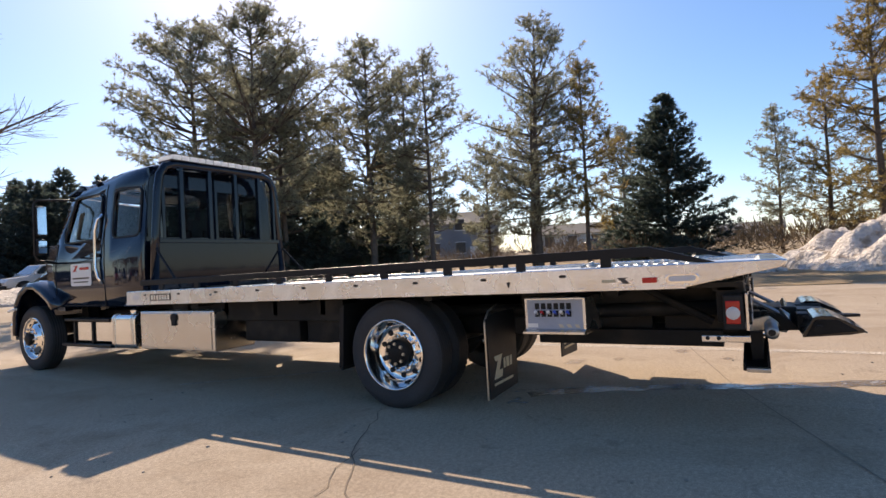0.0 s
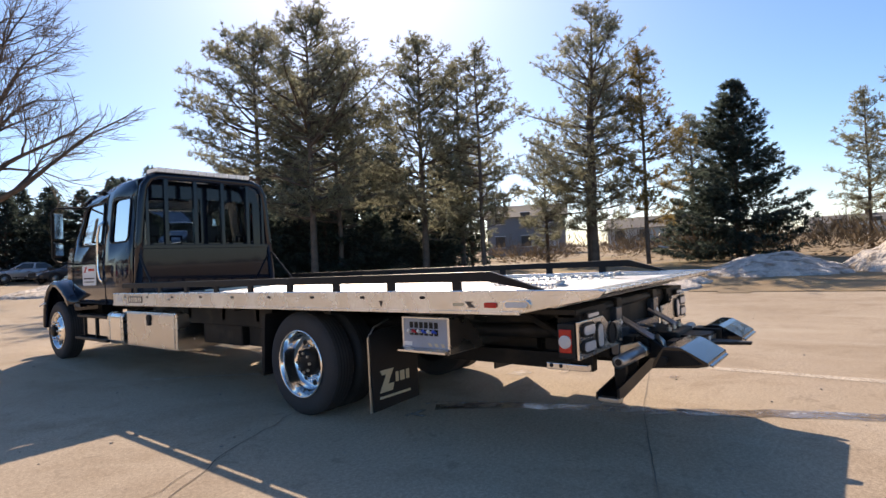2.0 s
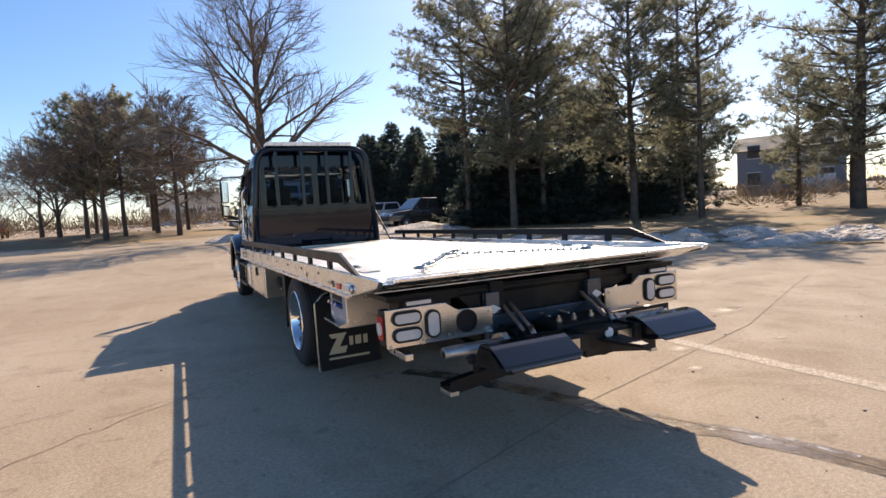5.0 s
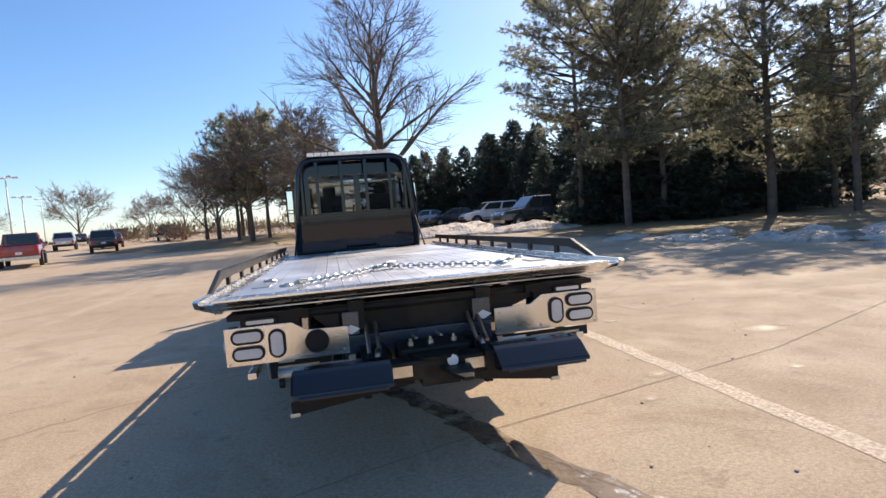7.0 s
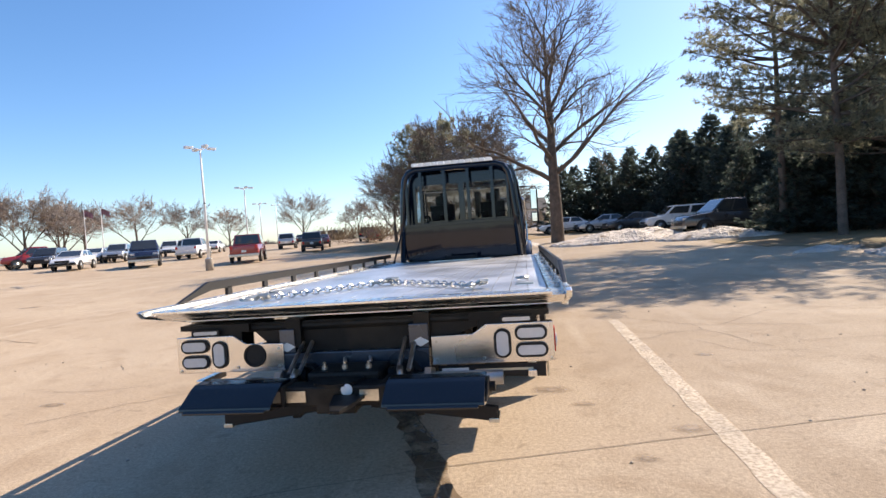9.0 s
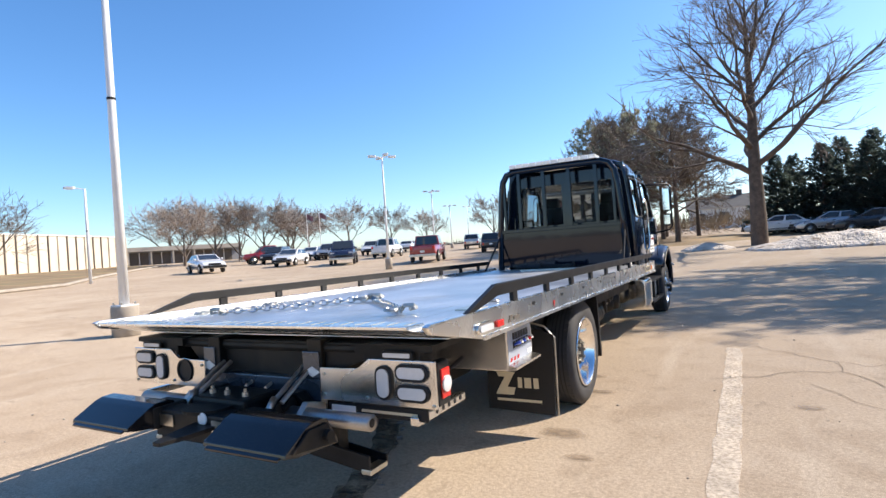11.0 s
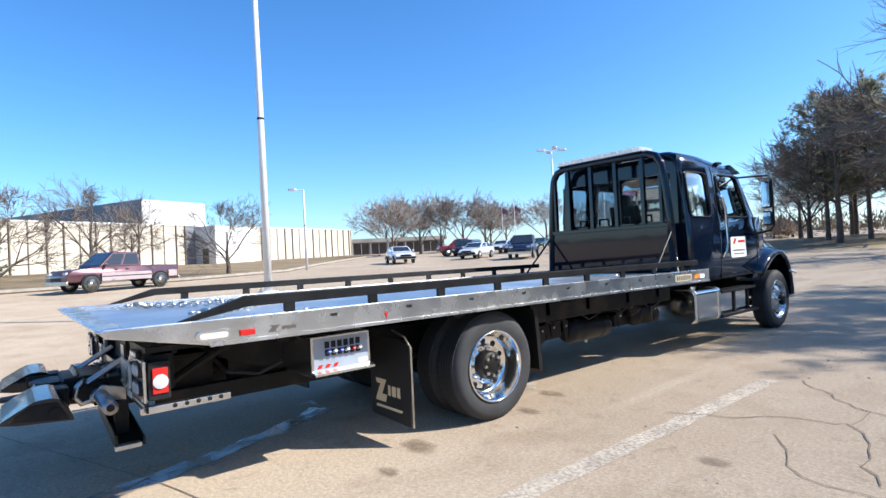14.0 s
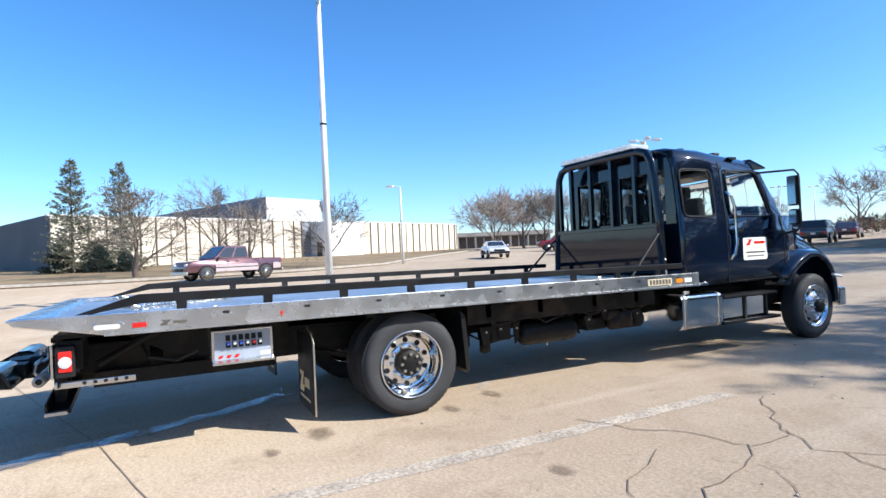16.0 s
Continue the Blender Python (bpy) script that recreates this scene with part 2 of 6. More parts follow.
def part(name, bm, material, parent, label="", smooth=False):
    ob = mesh_ob(name, bm, material, smooth)
    ob.parent = parent
    if label:
        ob["label"] = label
    return ob


def thing(name, label, category, group="", at=(0, 0, 0, 0), kind=""):
    ob = new(name)
    ob.matrix_world = pose(at[0], at[1], at[2], 0, 0, at[3])
    return tagged(ob, label, category, group, kind)


def box(bm, x0, x1, y0, y1, z0, z1, bevel=0.0):
    g = bmesh.ops.create_cube(bm, size=1.0)["verts"]
    bmesh.ops.scale(bm, vec=(abs(x1 - x0), abs(y1 - y0), abs(z1 - z0)), verts=g)
    bmesh.ops.translate(bm, vec=((x0 + x1) / 2, (y0 + y1) / 2, (z0 + z1) / 2), verts=g)
    if bevel:
        edges = list({e for v in g for e in v.link_edges})
        bmesh.ops.bevel(bm, geom=edges, offset=bevel, segments=2, profile=0.6, affect="EDGES", clamp_overlap=True)
    return bm


def B(*a, **k):
    return box(bmesh.new(), *a, **k)


def prism(bm, poly, axis, a, b, bevel=0.0):
    """A polygon of (u, v) drawn through from a to b along an axis: x -> (y, z), y -> (x, z), z -> (x, y)."""
    def at(u, v, w):
        return {"x": (w, u, v), "y": (u, w, v), "z": (u, v, w)}[axis]
    lo, hi = [bm.verts.new(at(u, v, a)) for u, v in poly], [bm.verts.new(at(u, v, b)) for u, v in poly]
    f = [bm.faces.new(lo), bm.faces.new(hi[::-1])]
    for i in range(len(poly)):
        j = (i + 1) % len(poly)
        f.append(bm.faces.new((lo[i], hi[i], hi[j], lo[j])))
    if bevel:
        bmesh.ops.bevel(bm, geom=list({e for q in f for e in q.edges}), offset=bevel, segments=2, profile=0.6, affect="EDGES", clamp_overlap=True)
    return bm


def PR(poly, axis, a, b, bevel=0.0):
    return prism(bmesh.new(), poly, axis, a, b, bevel)


def tube(bm, pts, r, n=8, closed=False):
    """A round bar along points; r a number or one a point."""
    pts = [Vector(p) for p in pts]
    rs = r if isinstance(r, (list, tuple)) else [r] * len(pts)
    rings, side = [], None
    for i, p in enumerate(pts):
        a, c = pts[i - 1] if i or closed else p, pts[(i + 1) % len(pts)] if i + 1 < len(pts) or closed else p
        d = (c - a).normalized()
        if side is None:
            side = d.orthogonal().normalized()
        side = (side - d * side.dot(d)).normalized()
        up = d.cross(side)
        rings.append([bm.verts.new(p + rs[i] * (math.cos(2 * math.pi * k / n) * side + math.sin(2 * math.pi * k / n) * up)) for k in range(n)])
    last = len(rings) if closed else len(rings) - 1
    for i in range(last):
        q, w = rings[i], rings[(i + 1) % len(rings)]
        for k in range(n):
            bm.faces.new((q[k], q[(k + 1) % n], w[(k + 1) % n], w[k]))
    if not closed:
        bm.faces.new(rings[0][::-1])
        bm.faces.new(rings[-1])
    return bm


def T(pts, r, n=8, closed=False):
    return tube(bmesh.new(), pts, r, n, closed)


def turned(bm, profile, n, axis="x", at=(0, 0, 0), cap=True):
    """A profile of (radius, along) turned round an axis through at."""
    rings = []
    for r, s in profile:
        ring = []
        for k in range(n):
            a = 2 * math.pi * k / n
            c, d = r * math.cos(a), r * math.sin(a)
            v = {"x": (s, c, d), "y": (c, s, d), "z": (c, d, s)}[axis]
            ring.append(bm.verts.new(Vector(v) + Vector(at)))
        rings.append(ring)
    for q, w in zip(rings, rings[1:]):
        for k in range(n):
            bm.faces.new((q[k], q[(k + 1) % n], w[(k + 1) % n], w[k]))
    if cap and profile[0][0] > 1e-6:
        bm.faces.new(rings[0])
    if cap and profile[-1][0] > 1e-6:
        bm.faces.new(rings[-1])
    bmesh.ops.remove_doubles(bm, verts=bm.verts[:], dist=1e-5)
    return bm


def TU(profile, n, axis="x", at=(0, 0, 0), cap=True):
    return turned(bmesh.new(), profile, n, axis, at, cap)


def rounded(cx, cy, w, h, r, n=5):
    """A rounded rectangle as a polygon."""
    pts = []
    for qx, qy, a0 in ((1, 1, 0), (-1, 1, 90), (-1, -1, 180), (1, -1, 270)):
        for k in range(n + 1):
            a = radians(a0 + 90 * k / n)
            pts.append((cx + qx * (w / 2 - r) + r * math.cos(a), cy + qy * (h / 2 - r) + r * math.sin(a)))
    return pts


# ---- the ground ----


def level(x, y):
    """The height of the ground: flat by the truck, rising gently all round like a shallow dish."""
    away = math.hypot(x, y) - 8.0
    return 0.026 * max(0.0, min(away, 90.0))


def sheet(name, xs, ys, fn, material, keep=None):
    verts, faces, ids = [], [], {}
    for i, x in enumerate(xs):
        for j, y in enumerate(ys):
            ids[i, j] = len(verts)
            verts.append((x, y, fn(x, y)))
    for i in range(len(xs) - 1):
        for j in range(len(ys) - 1):
            if keep is None or keep((xs[i] + xs[i + 1]) / 2, (ys[j] + ys[j + 1]) / 2):
                faces.append((ids[i, j], ids[i + 1, j], ids[i + 1, j + 1], ids[i, j + 1]))
    me = bpy.data.meshes.new(name)
    me.from_pydata(verts, [], faces)
    me.update()
    me.materials.append(material)
    for p in me.polygons:
        p.use_smooth = True
    return new(name, me)


def spread(a, b, step):
    return [a + (b - a) * i / max(1, round((b - a) / step)) for i in range(max(1, round((b - a) / step)) + 1)]


FAR = [-1500, -700, -350, -200, -140, -100]
xs = FAR + spread(-90, 90, 2.5) + [-v for v in FAR[::-1]]
ground = tagged(sheet("ground", xs, xs, level, CONCRETE), "worn tan concrete parking lot with cracks and faded paint", "ground", kind="structure")


def verge_edge(y):
    """Where the paving ends on the wooded side."""
    return 12.2 + 0.35 * math.sin(y * 0.7) + 0.25 * math.sin(y * 1.9) - max(0.0, y - 8) * 0.28 + max(0.0, y - 20) * 0.5


def on_verge(x, y):
    return level(x, y) + 0.022 + 0.02 * noise.noise((x * 0.4, y * 0.4, 0)) + 0.012 * noise.noise((x * 3, y * 3, 5))


grass_xs, grass_ys = spread(6, 24, 0.4) + spread(26, 90, 4) + [140, 250, 500], [-500, -200, -100, -60] + spread(-40, 34, 0.4)
grass = sheet("lawn", grass_xs, grass_ys, on_verge, GRASS, lambda x, y: x > verge_edge(y))
tagged(grass, "brown dormant grass verge under the pines", "lawn", kind="structure")


def on_island(x, y):
    """A low bank of grass under the row of trees beyond the lot."""
    u, v = (x + 7.0) / 12.0, (y - 44.0) / 11.5
    r = math.sqrt(u * u + v * v) + 0.06 * noise.noise((x * 0.3, y * 0.3, 2))
    return level(x, y) + 0.5 * max(0.0, 1 - r) ** 0.7 - 0.05 + 0.02 * noise.noise((x, y, 3))


island = sheet("grass_island", spread(-20, 8, 0.7), spread(31, 57, 0.7), on_island, GRASS)
tagged(island, "low bank of brown dormant grass under the far trees", "lawn", kind="structure")


def snow_patch(name, cx, cy, rx, ry, h, seed, label, turn=0.0, rough=0.25):
    """A heap of ploughed snow with an uneven edge."""
    rnd = random.Random(seed)
    n, m = (120, 44) if h > 1 else (72, 26)
    bm = bmesh.new()
    c, s = math.cos(radians(turn)), math.sin(radians(turn))
    rings = []
    for i in range(1, m + 1):
        f = i / m
        ring = []
        for k in range(n):
            a = 2 * math.pi * k / n
            wob = 1 + 0.18 * noise.noise((math.cos(a) * 1.7, math.sin(a) * 1.7, seed)) + 0.08 * noise.noise((math.cos(a) * 5, math.sin(a) * 5, seed + 3))
            u, v = rx * f * wob * math.cos(a), ry * f * wob * math.sin(a)
            x, y = cx + u * c - v * s, cy + u * s + v * c
            z = h * (1 - f ** 1.7) * (1 + rough * 2 * noise.noise((x * 0.9, y * 0.9, seed))) + 0.5 * rough * h * noise.noise((x * 2.2, y * 2.2, seed)) * (1 - f) + 0.3 * rough * min(h, 1.0) * noise.noise((x * 6, y * 6, seed)) * (1 - f) ** 0.5 + 0.12 * rough * noise.noise((x * 14, y * 14, seed)) * (1 - f) ** 0.5
            ring.append(bm.verts.new((x, y, level(x, y) + max(z, 0.0) + (0.05 if f < 1 else -0.05))))
        rings.append(ring)
    top = bm.verts.new((cx, cy, level(cx, cy) + h))
    for k in range(n):
        bm.faces.new((top, rings[0][k], rings[0][(k + 1) % n]))
        for q, w in zip(rings, rings[1:]):
            bm.faces.new((q[k], w[k], w[(k + 1) % n], q[(k + 1) % n]))
    return tagged(mesh_ob(name, bm, SNOW, True), label, "snow")


snow_patch("snow_bank", 19.6, -8.6, 3.8, 5.4, 1.75, 3, "large ploughed heap of dirty melting snow", 0.0, 0.42)
snow_patch("snow_bank", 19.6, -1.2, 3.2, 2.4, 0.6, 5, "low heap of dirty melting snow by the verge", 20)
snow_patch("snow_bank", 6.6, 25.6, 4.2, 1.7, 0.62, 7, "low heap of grey snow beside the bare tree", 10)
snow_patch("snow_bank", 10.2, 22.6, 2.8, 1.2, 0.45, 9, "low heap of grey snow at the lot edge", -20)
snow_patch("snow_bank", 0.6, 27.6, 1.3, 0.7, 0.36, 11, "small dirty snow heap by the tree trunk")
for i, (x, y, rx, ry, h) in enumerate(((10.9, 9.6, 0.8, 1.7, 0.12), (12.2, 6.3, 0.9, 1.3, 0.28), (11.7, 7.3, 0.5, 0.7, 0.2), (12.9, 5.2, 0.8, 0.9, 0.3), (13.7, 5.0, 0.7, 0.6, 0.2), (12.6, 3.4, 0.7, 1.5, 0.22), (13.9, 2.2, 0.8, 1.0, 0.26), (10.2, 12.4, 0.5, 1.0, 0.1), (13.4, 0.8, 0.8, 1.4, 0.25), (14.6, 0.6, 0.7, 0.8, 0.3), (15.0, 6.2, 1.0, 0.8, 0.12), (12.6, 10.6, 0.5, 0.9, 0.1), (15.0, 3.2, 0.6, 0.9, 0.14))):
    snow_patch("snow_patch", x, y, rx, ry, h, 20 + i, "thin leftover patch of snow at the verge", 15 * i, 0.5)


def strip(name, pts, width, material, lift, label="", ragged=0.0, seed=1):
    """A flat ribbon lying on the ground."""
    rnd = random.Random(seed)
    bm = bmesh.new()
    rows, dense = [], []
    for (x0, y0), (x1, y1) in zip(pts, pts[1:]):
        n = max(1, int(math.hypot(x1 - x0, y1 - y0) / 0.12)) if ragged else 1
        dense += [(x0 + (x1 - x0) * i / n, y0 + (y1 - y0) * i / n) for i in range(n)]
    dense.append(pts[-1])
    for i, (x, y) in enumerate(dense):
        a, b = dense[max(0, i - 1)], dense[min(len(dense) - 1, i + 1)]
        d = Vector((b[0] - a[0], b[1] - a[1])).normalized()
        nx, ny = -d.y, d.x
        o = rnd.uniform(-ragged, ragged)
        w0, w1 = width / 2 * rnd.uniform(1 - 4 * ragged, 1) + o, width / 2 * rnd.uniform(1 - 4 * ragged, 1) - o
        rows.append((bm.verts.new((x + nx * w0, y + ny * w0, level(x, y) + lift)), bm.verts.new((x - nx * w1, y - ny * w1, level(x, y) + lift))))
    for (a, b), (c, d) in zip(rows, rows[1:]):
        bm.faces.new((a, b, d, c))
    return part(name, bm, material, ground, label)


strip("parking_line", [(2.35, -9), (2.33, -3), (2.3, 2.75)], 0.17, LINE, 0.004, "worn pale stripe, parking line and painted sun gap", 0.012, 3)
# painted strip of sunlight falling through under the truck, in the line colour
strip("parking_line", [(0.71, 0.93), (-0.21, 2.01), (-1.11, 3.05)], 0.09, LINE, 0.004, "worn pale stripe, parking line and painted sun gap", 0.01, 4)
strip("slab_joint", [(-7, -5.2), (-1.35, -3.16), (0.42, -2.5), (3.54, -1.64), (6.55, -0.35), (12, 1.8)], 0.009, JOINT, 0.005, "", 0.004, 5)
strip("slab_joint", [(-20, -9.2), (-7, -5.2)], 0.009, JOINT, 0.005, "", 0.004, 6)


def crack(pts, seed, width=0.012):
    rnd = random.Random(seed)
    way = []
    for (x0, y0), (x1, y1) in zip(pts, pts[1:]):
        n = max(2, int(math.hypot(x1 - x0, y1 - y0) / 0.14))
        for i in range(n):
            way.append((x0 + (x1 - x0) * i / n + rnd.uniform(-0.035, 0.035), y0 + (y1 - y0) * i / n + rnd.uniform(-0.035, 0.035)))
    way.append(pts[-1])
    strip("crack", way, width * 0.75, CRACK, 0.006, "", 0.005 + 0.3 * width, seed)


crack([(-3.6, -1.5), (-2.75, -0.75), (-2.2, -0.36), (-1.22, 0.11)], 11)
crack([(-2.85, -0.61), (-2.43, -0.45), (-2.1, -0.35)], 12, 0.009)
crack([(-4.6, -0.4), (-3.76, -0.4), (-3.1, -0.2)], 13, 0.009)
crack([(-4.6, 0.9), (-4.3, 0.6)], 19, 0.012)
crack([(3.7, 0.55), (3.55, 0.83), (3.44, 1.42), (3.24, 1.65), (3.09, 1.61), (2.85, 1.57), (2.5, 1.27), (2.1, 1.1)], 14, 0.014)
crack([(2.5, 2.95), (2.66, 2.69), (3.18, 2.18), (3.5, 1.95), (3.67, 2.05), (4.6, 1.7)], 15, 0.013)
crack([(3.24, 1.65), (3.3, 1.95), (3.18, 2.18)], 20, 0.008)
crack([(2.94, 1.07), (3.32, 0.42), (3.9, 0.3)], 17, 0.01)
crack([(4.11, 0.77), (4.9, 0.9), (5.6, 0.6), (6.8, 0.9)], 21, 0.01)
crack([(3.67, 2.05), (4.6, 3.0), (6.5, 3.0)], 16, 0.01)
crack([(3.44, 1.42), (3.8, 1.3), (4.11, 0.77)], 22, 0.007)
crack([(4.7, -1.2), (5.6, -2.0), (7.4, -2.2)], 23, 0.008)
crack([(-8, 3.0), (-12, 4.2), (-16, 3.6)], 18, 0.03)
crack([(-5.54, 4.91), (-4.0, 4.7), (-2.48, 4.58)], 24, 0.012)
crack([(0.3, -2.5), (0.65, -3.02), (0.82, -3.5), (1.0, -4.1), (1.1, -5.2)], 25, 0.02)
crack([(0.3, -2.5), (0.41, -2.22), (0.11, -1.64), (-0.28, -0.74)], 26, 0.012)


def blot(x, y, rx, ry, material, seed, label, lift=0.0045):
    bm = bmesh.new()
    pts = []
    for k in range(30):
        a = 2 * math.pi * k / 30
        w = 1 + 0.35 * noise.noise((math.cos(a) * 1.6 + seed, math.sin(a) * 1.6, seed))
        w *= 1.7
        pts.append(bm.verts.new((x + rx * w * math.cos(a), y + ry * w * math.sin(a), level(x, y) + lift)))
    bm.faces.new(pts)
    part("stain", bm, material, ground, label)


for i, (x, y, rx, ry) in enumerate(((0.98, 0.94, 0.13, 0.07), (1.18, -0.85, 0.15, 0.09), (1.46, -1.29, 0.09, 0.05), (1.23, 0.36, 0.12, 0.06), (3.2, -2.2, 0.06, 0.04), (4.09, -0.97, 0.2, 0.13), (4.3, -0.9, 0.1, 0.06), (-13.9, 8.5, 0.35, 0.2), (-3.9, -0.9, 0.1, 0.07), (2.1, -1.9, 0.1, 0.06), (2.9, 0.3, 0.09, 0.06), (1.7, -2.4, 0.07, 0.05))):
    blot(x, y, rx, ry, STAIN, i + 1, "dark oil stain on the paving")
strip("wet_streak", [(0.25, -2.2), (0.45, -2.75), (0.75, -3.4), (1.0, -4.2), (1.1, -5.2)], 0.22, WET, 0.0048, "damp streak of melt water", 0.03, 8)
strip("wet_streak", [(-0.4, -0.9), (0.0, -1.5), (0.3, -2.3)], 0.2, WET, 0.0042, "damp streak of melt water", 0.03, 9)
# thin pale grey streaks and a small patch, broken up by noise
strip("ice_streak", [(-0.3, -0.72), (-0.1, -1.15), (0.11, -1.62), (0.25, -1.9), (0.38, -2.16)], 0.06, PALE_MARK, 0.0052, "thin pale streak on the paving", 0.05, 31)
strip("ice_streak", [(0.74, -3.28), (0.86, -3.52), (0.98, -3.72), (1.06, -4.0)], 0.08, PALE_MARK, 0.0052, "thin pale streak on the paving", 0.05, 32)
strip("ice_streak", [(0.46, -2.84), (0.58, -3.02)], 0.035, PALE_MARK, 0.0052, "thin pale streak on the paving", 0.05, 33)
blot(-0.65, -0.9, 0.08, 0.05, PALE_MARK, 41, "small pale patch on the paving")


def gravel():
    """Small stones and crumbs strewn over the paving."""
    rnd = random.Random(5)
    bm = bmesh.new()
    for _ in range(420):
        x, y = rnd.uniform(-7, 9), rnd.uniform(-7, 7)
        r = rnd.choice((0.004, 0.006, 0.006, 0.009, 0.013))
        g = bmesh.ops.create_icosphere(bm, subdivisions=1, radius=r)["verts"]
        for v in g:
            v.co = Vector((v.co.x * rnd.uniform(0.7, 1.5), v.co.y * rnd.uniform(0.7, 1.4), v.co.z * 0.6)) + Vector((x, y, level(x, y) + r * 0.4))
    tagged(mesh_ob("gravel", bm, POLE_BASE), "loose small stones strewn on the paving", "gravel", kind="stuff")


gravel()

# ---- trees ----


def raw(name, verts, faces, material, parent, label="", smooth=False):
    me = bpy.data.meshes.new(name)
    me.from_pydata(verts, [], faces)
    me.update()
    if smooth:
        me.polygons.foreach_set("use_smooth", [True] * len(me.polygons))
    me.materials.append(material)
    ob = new(name, me)
    ob.parent = parent
    if label:
        ob["label"] = label
    return ob


class Wood:
    """Gathers tapered limbs into one list of faces."""

    def __init__(self):
        self.v, self.f = [], []

    def limb(self, pts, r0, r1, n):
        base, side, prev = None, None, None
        m = len(pts)
        for i, p in enumerate(pts):
            d = (pts[min(m - 1, i + 1)] - pts[max(0, i - 1)]).normalized()
            side = d.orthogonal().normalized() if side is None else (side - d * side.dot(d)).normalized()
            up = d.cross(side)
            r = r0 + (r1 - r0) * i / (m - 1)
            start = len(self.v)
            for k in range(n):
                a = 2 * math.pi * k / n
                self.v.append(tuple(p + r * (math.cos(a) * side + math.sin(a) * up)))
            if prev is not None:
                for k in range(n):
                    self.f.append((prev + k, prev + (k + 1) % n, start + (k + 1) % n, start + k))
            prev = start


def tuft(v, f, rnd, p, d, length, count, width, spread_):
    """A tuft of needles: thin triangles from p about the way d."""
    for _ in range(count):
        w = Vector((rnd.gauss(0, 1), rnd.gauss(0, 1), rnd.gauss(0, 1))).normalized()
        q = (d + spread_ * w).normalized() * length * rnd.uniform(0.7, 1.15)
        s = q.cross(w).normalized() * width
        i = len(v)
        o = p + w * 0.02
        v += [tuple(o - s), tuple(o + s), tuple(o + q)]
        f.append((i, i + 1, i + 2))


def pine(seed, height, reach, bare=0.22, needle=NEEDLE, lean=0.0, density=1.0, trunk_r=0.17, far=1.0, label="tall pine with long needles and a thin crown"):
    """A pine: whorls of limbs, each with tufts at its outer half."""
    rnd = random.Random(seed)
    tree = thing("pine_tree", label, "tree", "pines along the verge")
    wood, limbs, nv, nf = Wood(), Wood(), [], []
    lx, ly = lean * rnd.uniform(-1, 1), lean * rnd.uniform(-1, 1)
    spine = [Vector((lx * t * t * height + 0.1 * noise.noise((t * 3, seed, 0)), ly * t * t * height + 0.1 * noise.noise((t * 3, seed, 4)), t * height - (0.3 if t == 0 else 0))) for t in [i / 12 for i in range(13)]]
    wood.limb(spine, trunk_r, 0.025, 8)

    def at(t):
        i = min(11, int(t * 12))
        return spine[i].lerp(spine[i + 1], t * 12 - i)
    t = bare
    while t < 0.985:
        for _ in range(rnd.choice((3, 4, 4, 5))):
            a = rnd.uniform(0, 2 * math.pi)
            u = (t - bare) / (1 - bare)
            shape = (0.55 + 0.6 * u) if u < 0.35 else 0.76 * ((1 - u) / 0.65) ** 0.75 + 0.1
            ln = reach * shape * rnd.uniform(0.6, 1.25)
            if rnd.random() < 0.1 and u < 0.6:
                continue
            rise = rnd.uniform(-0.15, 0.3) + 0.5 * u
            out = Vector((math.cos(a), math.sin(a), rise)).normalized()
            p0 = at(t)
            pts = [p0 + out * ln * s + Vector((0, 0, 0.18 * ln * s * s - 0.05 * ln * s)) + 0.05 * ln * Vector((noise.noise((s * 2, seed, a)), noise.noise((s * 2, seed + 9, a)), 0)) for s in (0, 0.25, 0.5, 0.75, 1.0)]
            limbs.limb(pts, 0.012 + 0.014 * ln, 0.006, 4)
            spots = int(5 + 7.2 * ln * density)
            for _ in range(spots):
                s = rnd.uniform(0.22, 1.0) ** 0.65
                i = min(3, int(s * 4))
                p = pts[i].lerp(pts[i + 1], s * 4 - i)
                side = Vector((rnd.gauss(0, 1), rnd.gauss(0, 1), rnd.gauss(0.25, 0.5))).normalized()
                q = p + side * rnd.uniform(0.08, 0.32 + 0.24 * ln * (1.1 - s))
                limbs.limb([p, q], 0.006, 0.004, 3)
                tuft(nv, nf, rnd, q, (side + out * 0.6).normalized(), 0.2 * far, 13, 0.014 * far, 1.1)
                tuft(nv, nf, rnd, q.lerp(p, 0.4), (side + out * 0.6).normalized(), 0.17 * far, 4, 0.014 * far, 1.1)
        t += rnd.uniform(0.028, 0.05) * (9.5 / height)
    raw("trunk", wood.v, wood.f, BARK_PINE, tree, smooth=True)
    raw("branchwork", limbs.v, limbs.f, BARK_PINE, tree)
    raw("crown", nv, nf, needle, tree)
    return tree


